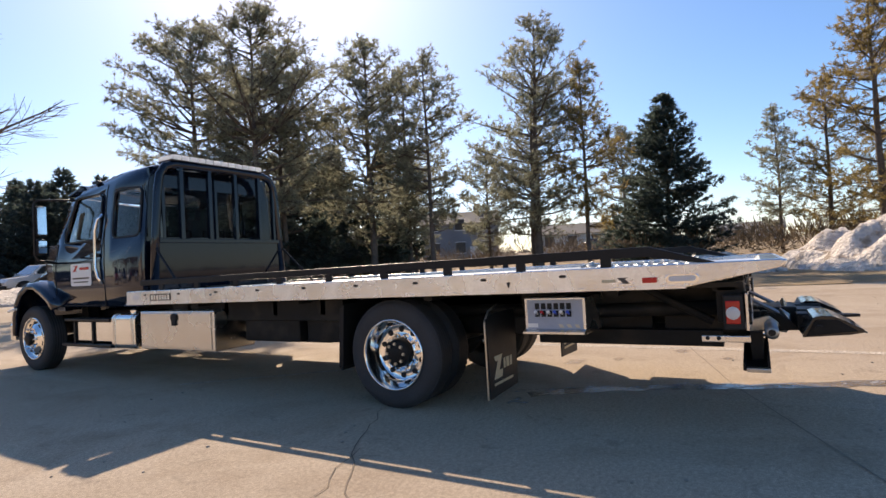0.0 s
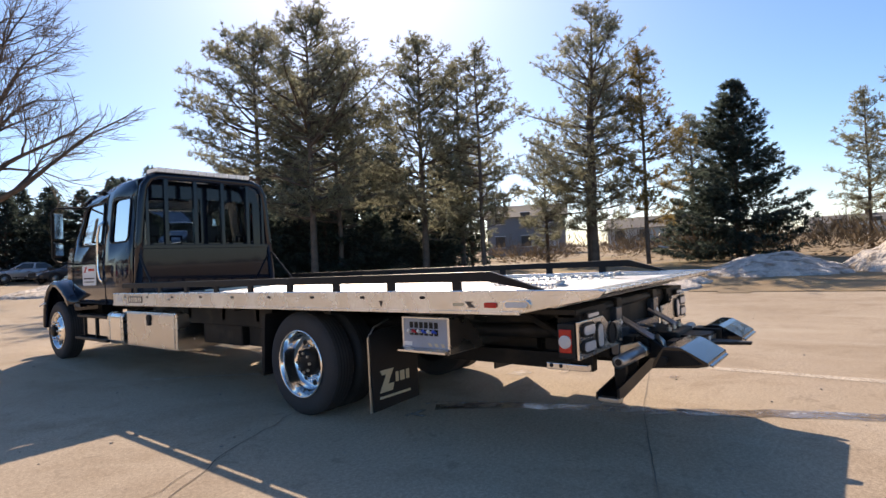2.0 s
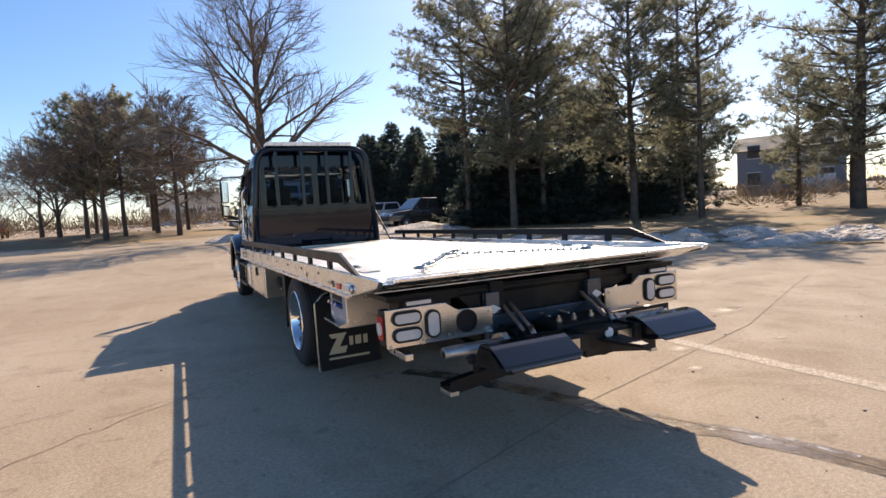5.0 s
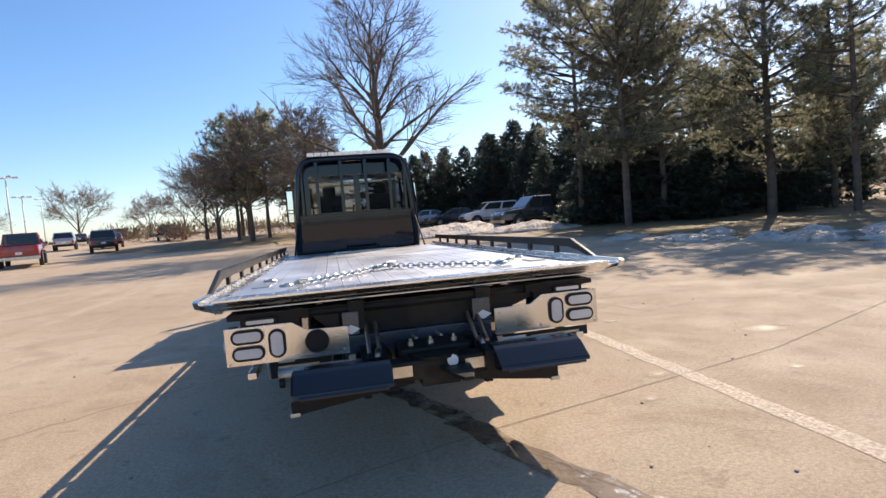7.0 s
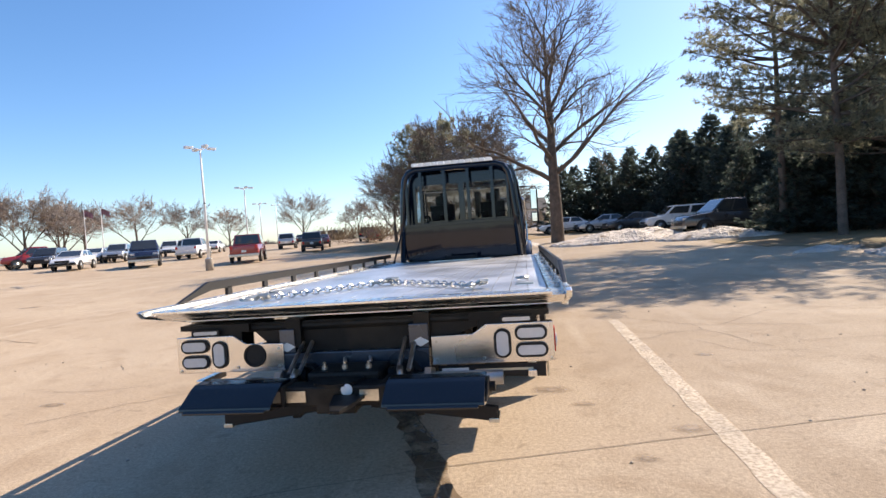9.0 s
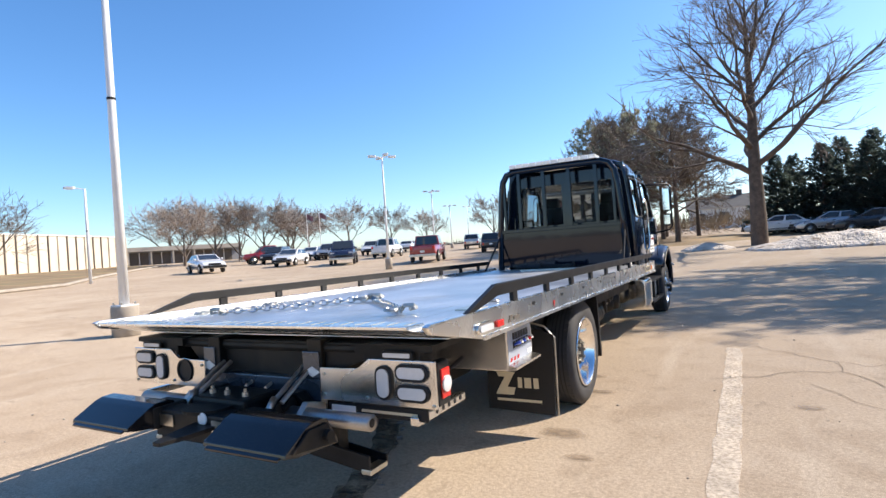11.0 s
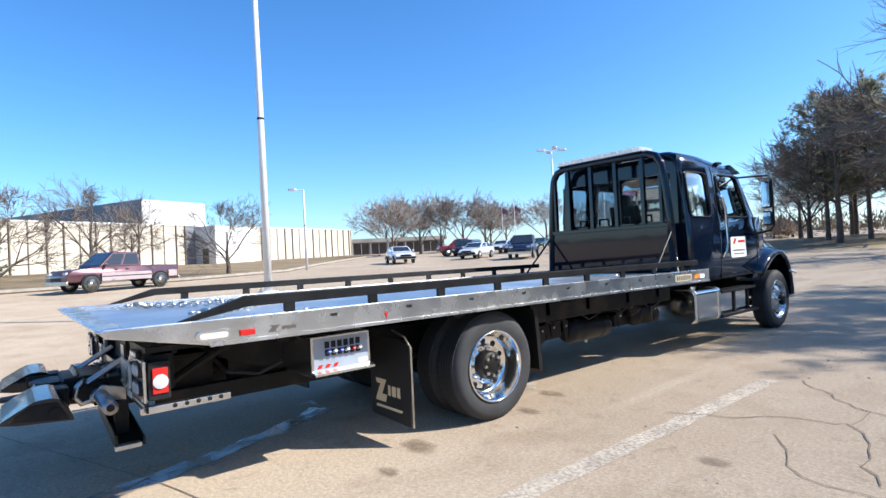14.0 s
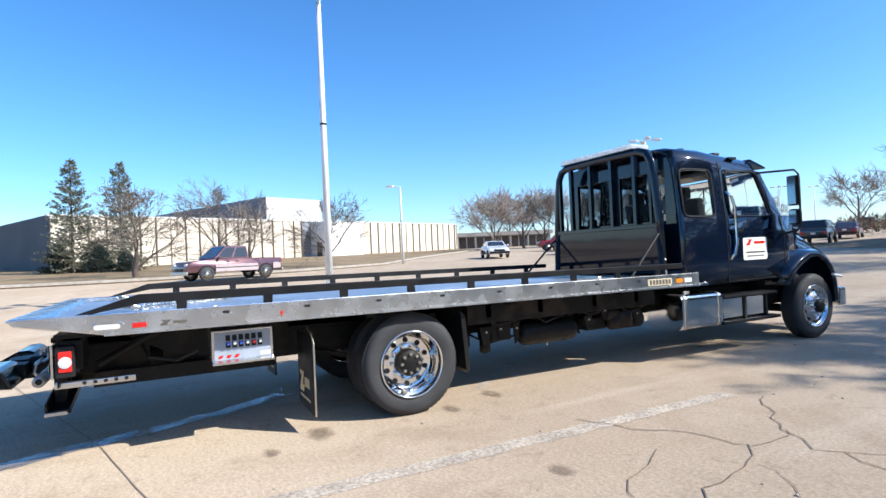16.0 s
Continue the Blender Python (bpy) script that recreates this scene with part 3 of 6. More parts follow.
def spruce(seed, height, reach, needle=NEEDLE_DARK, density=1.0, clump=(9, 0.016, 0.16), label="dense dark blue-green spruce with a pointed top"):
    rnd = random.Random(seed)
    tree = thing("spruce_tree", label, "tree")
    wood, limbs, nv, nf = Wood(), Wood(), [], []
    wood.limb([Vector((0, 0, -0.3)), Vector((0, 0, height * 0.5)), Vector((0, 0, height))], 0.16, 0.02, 8)
    z = 0.25
    while z < height * 0.985:
        u = z / height
        for _ in range(rnd.choice((5, 6, 7))):
            a = rnd.uniform(0, 2 * math.pi)
            ln = reach * (1 - u) ** 0.85 * rnd.uniform(0.75, 1.12) + 0.12
            out = Vector((math.cos(a), math.sin(a), -0.16 + 0.5 * u))
            p0 = Vector((0, 0, z + rnd.uniform(-0.06, 0.06)))
            pts = [p0 + out * ln * s + Vector((0, 0, 0.2 * ln * s * s)) for s in (0, 0.35, 0.7, 1.0)]
            limbs.limb(pts, 0.02, 0.006, 3)
            for _ in range(int((6 + 16 * ln) * density)):
                s = rnd.uniform(0.15, 1.0)
                i = min(2, int(s * 3))
                p = pts[i].lerp(pts[i + 1], s * 3 - i)
                w = Vector((-math.sin(a), math.cos(a), -0.25)) * rnd.choice((-1, 1)) + out * 0.7
                q = p + w * rnd.uniform(0.03, 0.1 + 0.22 * ln * (1.05 - s))
                tuft(nv, nf, rnd, q, w.normalized(), clump[2], clump[0], clump[1], 0.75)
        z += rnd.uniform(0.13, 0.2) * max(0.6, height / 8)
    raw("trunk", wood.v, wood.f, BARK_PINE, tree, smooth=True)
    raw("branchwork", limbs.v, limbs.f, BARK_PINE, tree)
    raw("crown", nv, nf, needle, tree)
    return tree


def bare_tree(seed, height, spread_, depth=6, trunk=0.3, fork=0.22, label="tall leafless deciduous tree with a fine branching crown", thin=1.0, up=0.5, leader=0.9, limb=0.17, fine=0.008, skin=None):
    rnd = random.Random(seed)
    tree = thing("bare_tree", label, "tree")
    wood, twigs = Wood(), Wood()

    def grow(p, d, ln, r, left):
        n = 4 if left > 2 else 2
        pts = [p]
        q, e = p, d
        for _ in range(n):
            e = (e + Vector((rnd.gauss(0, 0.1), rnd.gauss(0, 0.1), rnd.gauss(0.005, 0.06)))).normalized()
            q = q + e * ln / n
            pts.append(q)
        (wood if left > 2 else twigs).limb(pts, r, r * 0.55, 7 if left > 4 else 5 if left > 2 else 3)
        if left == 0:
            return
        kids = rnd.choice((2, 3)) + (2 if left <= 2 else 1)
        for k in range(kids):
            s = rnd.uniform(0.3, 1.0) if k else 1.0
            i = min(n - 1, int(s * n))
            o = pts[i].lerp(pts[i + 1], s * n - i)
            side = Vector((rnd.gauss(0, 1), rnd.gauss(0, 1), rnd.gauss(0, 0.6))).normalized()
            side = (side - e * side.dot(e)).normalized()
            w = (e + side * rnd.uniform(0.45, 1.0) * (0.45 if k == 0 else 1.0) * spread_ + Vector((0, 0, 0.05))).normalized()
            grow(o, w, ln * rnd.uniform(0.58, 0.82), max(fine, r * (0.62 if k == 0 else 0.45)), left - 1)

    top = height * leader
    spine = [Vector((0.12 * noise.noise((t * 3, seed, 0)), 0.12 * noise.noise((t * 3, seed, 7)), t * top - (0.3 if t == 0 else 0))) for t in [i / 10 for i in range(11)]]
    wood.limb(spine, trunk, 0.03, 10)
    t = fork
    a = rnd.uniform(0, 2 * math.pi)
    while t < 0.98:
        a += 2.4 + rnd.uniform(-0.3, 0.3)
        i = min(9, int(t * 10))
        o = spine[i].lerp(spine[i + 1], t * 10 - i)
        u = (t - fork) / (1 - fork)
        d = Vector((math.cos(a), math.sin(a), up + 0.8 * u)).normalized()
        grow(o, d, height * limb * (1.12 - 0.62 * u) * rnd.uniform(0.92, 1.1), trunk * 0.36 * (1.1 - 0.8 * u), depth - 2)
        t += rnd.uniform(0.025, 0.045) / leader ** 2 / thin
    raw("trunk", wood.v, wood.f, BARK, tree, smooth=True)
    raw("twig_crown", twigs.v, twigs.f, skin or TWIG, tree)
    return tree


def stand(tree, x, y, turn=0.0, scale=1.0):
    tree.matrix_world = pose(x, y, level(x, y), 0, 0, turn) @ Matrix.Scale(scale, 4)
    return tree


def again(tree, x, y, turn, scale=1.0, label=""):
    t = copy_thing(tree, pose(x, y, level(x, y), 0, 0, turn) @ Matrix.Scale(scale / tree.scale[0], 4))
    return tagged(t, label)


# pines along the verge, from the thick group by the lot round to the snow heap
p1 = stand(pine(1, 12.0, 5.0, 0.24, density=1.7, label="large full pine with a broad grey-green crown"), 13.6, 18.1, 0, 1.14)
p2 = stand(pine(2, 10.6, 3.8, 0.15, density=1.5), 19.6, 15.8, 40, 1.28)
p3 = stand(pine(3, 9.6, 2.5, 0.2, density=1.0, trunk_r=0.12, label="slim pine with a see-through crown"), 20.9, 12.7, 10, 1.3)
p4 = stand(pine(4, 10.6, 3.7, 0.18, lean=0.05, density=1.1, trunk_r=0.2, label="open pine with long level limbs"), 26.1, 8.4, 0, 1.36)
p5 = stand(pine(5, 8.8, 2.1, 0.2, needle=NEEDLE_BROWN, density=0.75, trunk_r=0.1, label="slim pine with browning sparse needles"), 26.7, 5.6, 0, 1.36)
p6 = stand(pine(6, 9.8, 3.2, 0.08, needle=NEEDLE_BROWN, density=0.9, label="sunlit yellow-green pine behind the snow heap"), 29.0, -8.3, 0, 1.3)
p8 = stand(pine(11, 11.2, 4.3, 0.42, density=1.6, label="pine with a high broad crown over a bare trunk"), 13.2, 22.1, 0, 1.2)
again(p1, 16.2, 19.1, 250, 1.0)
again(p2, 18.6, 24.5, 200, 1.2)
again(p3, 22.6, 15.3, 160, 1.3)
again(p4, 26.6, 8.9, 100, 1.1)
again(p3, 34.7, -4.2, 70, 0.94)
again(p6, 32.4, -10.7, 100, 1.36)
again(p6, 34.9, -6.8, 200, 1.04)
again(p6, 29.8, -13.3, 20, 1.17)
s1 = stand(spruce(7, 7.2, 3.0, density=0.85, clump=(9, 0.02, 0.19)), 29.0, 1.5, 0, 1.34)
s2 = stand(spruce(8, 9.0, 3.7, density=0.2, clump=(6, 0.06, 0.4), label="far dark spruce at the lot edge"), 16.9, 42.9)
again(s2, 14.0, 40.8, 50, 0.85)
again(s1, 25.0, 23.3, 60, 1.3)
shrub = stand(spruce(12, 3.4, 2.0, density=0.32, clump=(7, 0.04, 0.28), label="low dense dark evergreen under the pines"), 15.5, 24.1)
for i, (x, y, k) in enumerate(((13.8, 22.4, 0.9), (16.1, 20.2, 0.95), (17.8, 18.1, 0.85), (17.2, 22.8, 1.1), (19.7, 19.8, 1.0), (21.7, 16.5, 0.8), (19.3, 25.8, 1.2), (15.8, 22.0, 1.1))):
    again(shrub, x, y, 59 * i, 1.2 * k)
for i, (x, y, k) in enumerate(((7.9, 46.8, 0.75), (9.3, 48.3, 0.8), (10.6, 45.8, 0.72), (12.9, 46.3, 0.8), (14.4, 43.9, 0.85), (6.2, 48.8, 0.7), (11.7, 49.8, 0.85), (15.9, 47.9, 0.95), (17.6, 38.9, 0.9), (19.6, 36.4, 0.95), (17.0, 45.4, 0.9), (22.2, 34.4, 0.95), (16.1, 36.4, 0.8), (19.2, 33.4, 0.9), (21.7, 29.4, 1.0), (24.3, 25.4, 1.0), (18.8, 26.4, 0.9), (14.7, 30.8, 0.55), (27.3, 20.4, 1.0), (4.8, 47.2, 0.7), (21.0, 39.5, 0.9))):
    again(s2, x, y, 47 * i, k, "far dark evergreen in the belt behind the cars")
for i, (x, y, k) in enumerate(((22.6, 25.0, 0.9), (27.4, 18.0, 0.85), (29.7, 13.3, 0.8), (35.5, 5.2, 0.9), (29, 30, 1.0))):
    again(p2, x, y, 61 * i, k, "pine standing behind the front row")

# the leafless tree straight ahead and the row beyond the lot
b1 = stand(bare_tree(21, 15.0, 0.95, 6, 0.44, 0.28, up=0.62, limb=0.195, fine=0.011, thin=1.15), 3.1, 29.9, 0, 1.03)
b2 = stand(bare_tree(22, 8.2, 1.1, 6, 0.2, 0.2, "low spreading leafless tree before the building", up=0.62, leader=0.42, limb=0.27, fine=0.013, thin=1.6), -32.2, -3.6, 0, 0.98)
again(b2, -49.1, 2.5, 70, 1.3)
again(b2, -39.9, 4.0, 150, 0.92)
again(b2, -34.6, 9.0, 220, 0.9)
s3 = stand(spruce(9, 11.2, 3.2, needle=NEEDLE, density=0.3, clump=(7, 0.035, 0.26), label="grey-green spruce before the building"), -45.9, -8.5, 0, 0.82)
again(s3, -46.4, -5.2, 40, 0.82)
for i, (x, y, k) in enumerate(((-44.6, -6.6, 0.6), (-46.6, -9.6, 0.7), (-47.4, -7.2, 0.75), (-44.0, -4.8, 0.5))):
    again(shrub, x, y, 71 * i, k, "low dark evergreen shrub beside the building")
b3 = stand(bare_tree(23, 11.0, 1.1, 6, 0.24, 0.18, "far leafless tree beyond the lot", up=1.15, leader=0.42, limb=0.26, fine=0.022, thin=1.7, skin=SUNLIT_TWIG), -56.2, 37.2, 0, 0.86)
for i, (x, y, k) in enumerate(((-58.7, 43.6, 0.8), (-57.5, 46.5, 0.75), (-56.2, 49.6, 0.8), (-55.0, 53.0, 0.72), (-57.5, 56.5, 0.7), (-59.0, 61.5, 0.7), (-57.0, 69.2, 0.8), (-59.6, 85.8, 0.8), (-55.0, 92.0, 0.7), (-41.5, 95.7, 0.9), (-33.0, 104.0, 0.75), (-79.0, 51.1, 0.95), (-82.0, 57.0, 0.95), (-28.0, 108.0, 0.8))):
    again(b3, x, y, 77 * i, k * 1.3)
def plant_at(tree, x, y, turn, scale, label=""):
    ob = again(tree, x, y, turn, scale, label) if label else tree
    ob.matrix_world = pose(x, y, on_island(x, y), 0, 0, turn) @ Matrix.Scale(scale, 4)


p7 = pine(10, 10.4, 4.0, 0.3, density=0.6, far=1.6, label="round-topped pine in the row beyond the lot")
plant_at(p7, -7.6, 45.6, 0, 0.95)
for x, y, turn, k in ((-5.2, 38.9, 80, 0.95), (-7.5, 39.0, 200, 0.92), (-3.6, 46.5, 140, 0.95)):
    plant_at(p7, x, y, turn, k, "round-topped pine in the row beyond the lot")
b4 = bare_tree(24, 9.4, 1.15, 6, 0.22, 0.26, "leafless tree with a dense brown crown beyond the lot", limb=0.23, fine=0.02, thin=0.9)
plant_at(b4, -1.8, 37.4, 0, 0.95)
for x, y, turn, k in ((-6.2, 36.5, 70, 0.9), (-8.6, 48.5, 20, 0.9), (-3.2, 41.0, 300, 0.9), (-1.0, 45.5, 110, 0.85)):
    plant_at(b4, x, y, turn, k, "leafless tree with a dense brown crown beyond the lot")

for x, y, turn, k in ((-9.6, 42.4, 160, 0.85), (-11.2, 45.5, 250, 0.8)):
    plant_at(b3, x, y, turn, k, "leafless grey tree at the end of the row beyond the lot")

# ---- lamps over the lot ----


def lot_lamp(x, y, height, heads=4, base=True, turn=0.0, slim=1.0):
    at = (x, y, level(x, y), turn)
    lamp = thing("lot_lamp", "tall white steel parking lot lamp on a concrete base", "street lamp", "lamps over the lot", at)
    z0 = 0.0
    if base:
        part("concrete_base", TU([(0.28, -0.2), (0.28, 0.62), (0.26, 0.65), (0, 0.65)], 20, "z"), POLE_BASE, lamp, "weathered round concrete base", True)
        z0 = 0.65
        part("base_plate", B(-0.2, 0.2, -0.2, 0.2, z0, z0 + 0.03, bevel=0.005), GALV, lamp)
        for sx in (-1, 1):
            for sy in (-1, 1):
                part("bolt", TU([(0.02, z0 + 0.03), (0.02, z0 + 0.08), (0, z0 + 0.09)], 6, "z", (0.15 * sx, 0.15 * sy, 0)), ZINC, lamp)
    part("pole", T([(0, 0, z0), (0, 0, height * 0.5), (0, 0, height)], [0.105, 0.085, 0.06], 14), GALV, lamp, smooth=True)
    if slim < 1:
        for ob in lamp.children:
            for v in ob.data.vertices:
                v.co.x, v.co.y = v.co.x * slim, v.co.y * slim
    part("hand_hole", TU([(0.092 * slim, height * 0.55), (0.092 * slim, height * 0.55 + 0.05)], 14, "z"), PLASTIC, lamp)
    for k in range(heads):
        a = 2 * math.pi * k / heads + 0.6
        c, s = math.cos(a), math.sin(a)
        arm = part("arm", T([(0, 0, height - 0.05), (0.35 * slim * c, 0.35 * slim * s, height + 0.02), (0.6 * slim * c, 0.6 * slim * s, height + 0.04)], 0.03 * slim), GALV, lamp)
        bm = PR(rounded(0, 0, 0.62 * slim, 0.34 * slim, 0.1 * slim), "z", height - 0.02, height + 0.13 * slim, 0.012)
        bmesh.ops.rotate(bm, cent=(0, 0, 0), matrix=Matrix.Rotation(a, 3, "Z"), verts=bm.verts[:])
        bmesh.ops.translate(bm, vec=(0.85 * slim * c, 0.85 * slim * s, 0), verts=bm.verts[:])
        part("lamp_head", bm, GALV, lamp)
        bm = PR(rounded(0, 0, 0.46 * slim, 0.24 * slim, 0.06 * slim), "z", height - 0.03, height - 0.022)
        bmesh.ops.rotate(bm, cent=(0, 0, 0), matrix=Matrix.Rotation(a, 3, "Z"), verts=bm.verts[:])
        bmesh.ops.translate(bm, vec=(0.85 * slim * c, 0.85 * slim * s, 0), verts=bm.verts[:])
        part("lens", bm, WHITE_LENS, lamp)
    return lamp


lot_lamp(-9.45, 2.13, 9.4, 4)
lot_lamp(-16.35, 22.2, 6.75, 4, turn=20, slim=0.75)
lot_lamp(-24.9, 42.7, 6.3, 4, turn=10, slim=0.75)
lot_lamp(-32.8, 61.2, 5.8, 4, slim=0.8)
lot_lamp(-40.2, 81.5, 6.6, 4, turn=30, slim=0.8)
lot_lamp(-34.9, 15.0, 6.2, 1, False, 200)

# ---- the building and its neighbours ----


def wall_between(name, a, b, z0, z1, material, parent, thick=0.35, label=""):
    d = Vector((b[0] - a[0], b[1] - a[1]))
    n = Vector((-d.y, d.x)).normalized() * thick
    poly = [(a[0], a[1]), (b[0], b[1]), (b[0] + n.x, b[1] + n.y), (a[0] + n.x, a[1] + n.y)]
    return part(name, PR(poly, "z", z0, z1), material, parent, label)


BROWNRIB = pbr("brown wall rib", (0.19, 0.155, 0.12), 0.85, vary=0.2)
# shade on the end wall, put into a darker colour
SHADEWALL = pbr("shaded wall grey", (0.09, 0.095, 0.105), 0.75, vary=0.15, big=0.4, fine=10)
plant = thing("factory_building", "long low factory with ribbed cream precast walls", "building")
A0, B0 = Vector((-53.6, -11.1)), Vector((-77.9, 43.1))
RUN = (B0 - A0)
LEN = RUN.length
U, N = RUN.normalized(), Vector((RUN.y, -RUN.x)).normalized()
if N.x < 0:
    N = -N


def along(d, out=0.0):
    p = A0 + U * d + N * out
    return (p.x, p.y)


LOW, TOP = 0.2, 6.35
bays = [(0.0, 27.0), (36.0, LEN)]
for d0, d1 in bays:
    d, k = d0, 0
    step = 1.52
    while d < d1 - 0.1:
        e = min(d + step, d1)
        poly = [along(d + 0.02), along(e - 0.02), along(e - 0.02, -0.3), along(d + 0.02, -0.3)]
        part("wall_panel", PR(poly, "z", LOW, TOP), PRECAST, plant)
        mid = e
        poly = [along(mid - 0.07, 0.0), along(mid + 0.07, 0.0), along(mid + 0.045, 0.16), along(mid - 0.045, 0.16)]
        part("rib", PR(poly, "z", LOW, TOP + 0.1), BROWNRIB if k % 3 else PRECAST, plant)
        d, k = e, k + 1
wall_between("core_wall", along(0, -0.32), along(LEN, -0.32), LOW, TOP - 0.2, SLATE, plant, 0.3)
part("coping", PR([along(-0.2, 0.1), along(LEN, 0.1), along(LEN, -0.7), along(-0.2, -0.7)], "z", TOP, TOP + 0.16), OFFWHITE, plant)
part("end_wall", PR([along(-0.1, 0.0), along(0, -0.3), along(0, -45), along(-0.4, -45)], "z", LOW, TOP + 0.12), SHADEWALL, plant, "ribbed end wall coloured dark for shade")
part("flat_roof", PR([along(0, -0.6), along(LEN, -0.6), along(LEN, -47), along(0, -47)], "z", TOP - 0.35, TOP - 0.15), ROOF, plant)
part("entrance_block", PR([along(28.5, 3.4), along(34.5, 3.4), along(34.5, -0.6), along(28.5, -0.6)], "z", LOW, TOP - 0.1, 0.03), OFFWHITE, plant, "plain white rendered entrance block")
door = part("service_door", PR([along(28.45, 2.2), along(28.45, 1.2), along(28.5, 1.2), along(28.5, 2.2)], "z", LOW, 3.6), RIB, plant, "dark steel door")
# grey pieces paint the shade of the recesses beside the block
part("recess_wall", PR([along(27, -0.05), along(28.5, -0.05), along(28.5, -0.4), along(27, -0.4)], "z", LOW, TOP), SLATE, plant)
part("recess_wall", PR([along(34.5, -0.05), along(36, -0.05), along(36, -0.4), along(34.5, -0.4)], "z", LOW, TOP), SLATE, plant)
hall = part("high_hall", PR([along(28, -9), along(37.5, -9), along(37.5, -46), along(28, -46)], "z", TOP - 0.3, 10.4), OFFWHITE, plant, "taller white hall rising behind the front wall")
# the hall's shaded face, its shade painted as a grey sheet
part("side_cladding", PR([along(27.9, -8.98), along(27.99, -8.98), along(27.99, -46), along(27.9, -46)], "z", TOP - 0.3, 10.45), SLATE, plant, "side of the white hall coloured grey for shade")
for k in range(4):
    q = along(5 + 8 * k, -12)
    part("roof_vent", B(q[0] - 0.5, q[0] + 0.5, q[1] - 0.5, q[1] + 0.5, TOP - 0.2, TOP + 0.7, bevel=0.04), SLATE, plant)
FASCIA = pbr("weathered tan fascia", (0.36, 0.33, 0.29), 0.8, vary=0.12, big=0.4, fine=8)
office = thing("office_wing", "low flat office wing with a dark window band", "building")
C0 = Vector(along(LEN + 0.5, -1.0))
V2 = Vector((0.45, 0.9)).normalized()


def wing(d, out):
    p = C0 + V2 * d + Vector((V2.y, -V2.x)) * out
    return (p.x, p.y)


part("wall", PR([wing(0, 0), wing(17, 0), wing(17, -12), wing(0, -12)], "z", LOW, 4.2), SLATE, office)
part("fascia", PR([wing(-0.3, 0.9), wing(17.3, 0.9), wing(17.3, -12), wing(-0.3, -12)], "z", 4.2, 4.85), FASCIA, office)
for k in range(5):
    d = 1.0 + 3.05 * k
    w = part("window", PR([wing(d, 0.06), wing(d + 2.5, 0.06), wing(d + 2.5, -0.05), wing(d, -0.05)], "z", 2.2, 4.0), RIB, office)
    part("window_frame", PR([wing(d + 1.2, 0.1), wing(d + 1.3, 0.1), wing(d + 1.3, 0.0), wing(d + 1.2, 0.0)], "z", 2.2, 4.0), OFFWHITE, w)
    part("column", PR([wing(d - 0.35, 0.85), wing(d - 0.15, 0.85), wing(d - 0.15, 0.65), wing(d - 0.35, 0.65)], "z", LOW, 4.2), FASCIA, office)

bed_edge = [(-30.0, -30), (-29.5, -12), (-30.0, -4), (-31.5, 6), (-34.0, 13), (-43.0, 20), (-54.0, 30), (-64.0, 40), (-95, 44), (-95, -40)]
bm = bmesh.new()
vs = [bm.verts.new((x, y, level(x, y) + 0.16)) for x, y in bed_edge]
ws = [bm.verts.new((x, y, level(x, y) - 0.3)) for x, y in bed_edge]
bm.faces.new(vs)
for i in range(len(vs)):
    j = (i + 1) % len(vs)
    bm.faces.new((vs[i], ws[i], ws[j], vs[j]))
tagged(mesh_ob("planting_bed", bm, GRASS), "strip of dry brown grass with a raised kerb before the factory", "lawn", kind="structure")
kerb = [(x, y, level(x, y) + 0.10) for x, y in bed_edge[:8]]
tagged(mesh_ob("kerb", T(kerb, 0.12, 6), POLE_BASE), "pale concrete kerb along the grass strip", "kerb", kind="structure")


def house(x, y, turn, w, d, h, roof_h, wall_mat, label, rows=2, cols=4):
    ob = thing("house", label, "house", "houses behind the trees", (x, y, level(x, y), turn))
    part("wall", B(-w / 2, w / 2, -d / 2, d / 2, -0.6, h), wall_mat, ob)
    roof = part("roof", PR([(-d / 2 - 0.4, h - 0.05), (d / 2 + 0.4, h - 0.05), (0, h + roof_h)], "x", -w / 2 - 0.4, w / 2 + 0.4), ROOF, ob)
    part("chimney", B(w * 0.2, w * 0.2 + 0.7, -0.3, 0.4, h, h + roof_h + 0.6), RIB, roof)
    for r in range(rows):
        for c in range(cols):
            wx = -w / 2 + w * (c + 0.5) / cols
            wz = 0.9 + 2.7 * r
            win = part("window", B(wx - 0.55, wx + 0.55, -d / 2 - 0.05, -d / 2 + 0.02, wz, wz + 1.25), RIB, ob)
            part("frame", B(wx - 0.62, wx + 0.62, -d / 2 - 0.08, -d / 2 - 0.055, wz - 0.07, wz), WHITE, win)
            part("frame", B(wx - 0.62, wx + 0.62, -d / 2 - 0.08, -d / 2 - 0.055, wz + 1.25, wz + 1.32), WHITE, win)
    part("garage_door", B(w / 2 - 3.4, w / 2 - 0.8, -d / 2 - 0.07, -d / 2 + 0.01, -0.5, 1.6), WHITE, ob)
    return ob


house(55, 29, -62, 9, 7, 4.4, 1.6, SLATE, "two-storey house with grey siding and dark roof", 2, 3)
house(64, 16, -75, 11, 8, 2.4, 1.4, OFFWHITE, "single-storey pale house among the trees", 1)
house(95, -2, -95, 9, 7, 1.6, 1.2, SNOW, "low house with a pale snowy roof", 1)
house(56, 46, -50, 11, 8, 2.8, 1.8, OFFWHITE, "pale house seen between the trunks", 1)
house(-0.3, 84, 5, 9, 7, 2.8, 1.9, OFFWHITE, "far white house beyond the tree row", 1, 3)

FLAG = pbr("faded flag cloth", (0.30, 0.14, 0.16), 0.8, vary=0.4, big=3, fine=12)


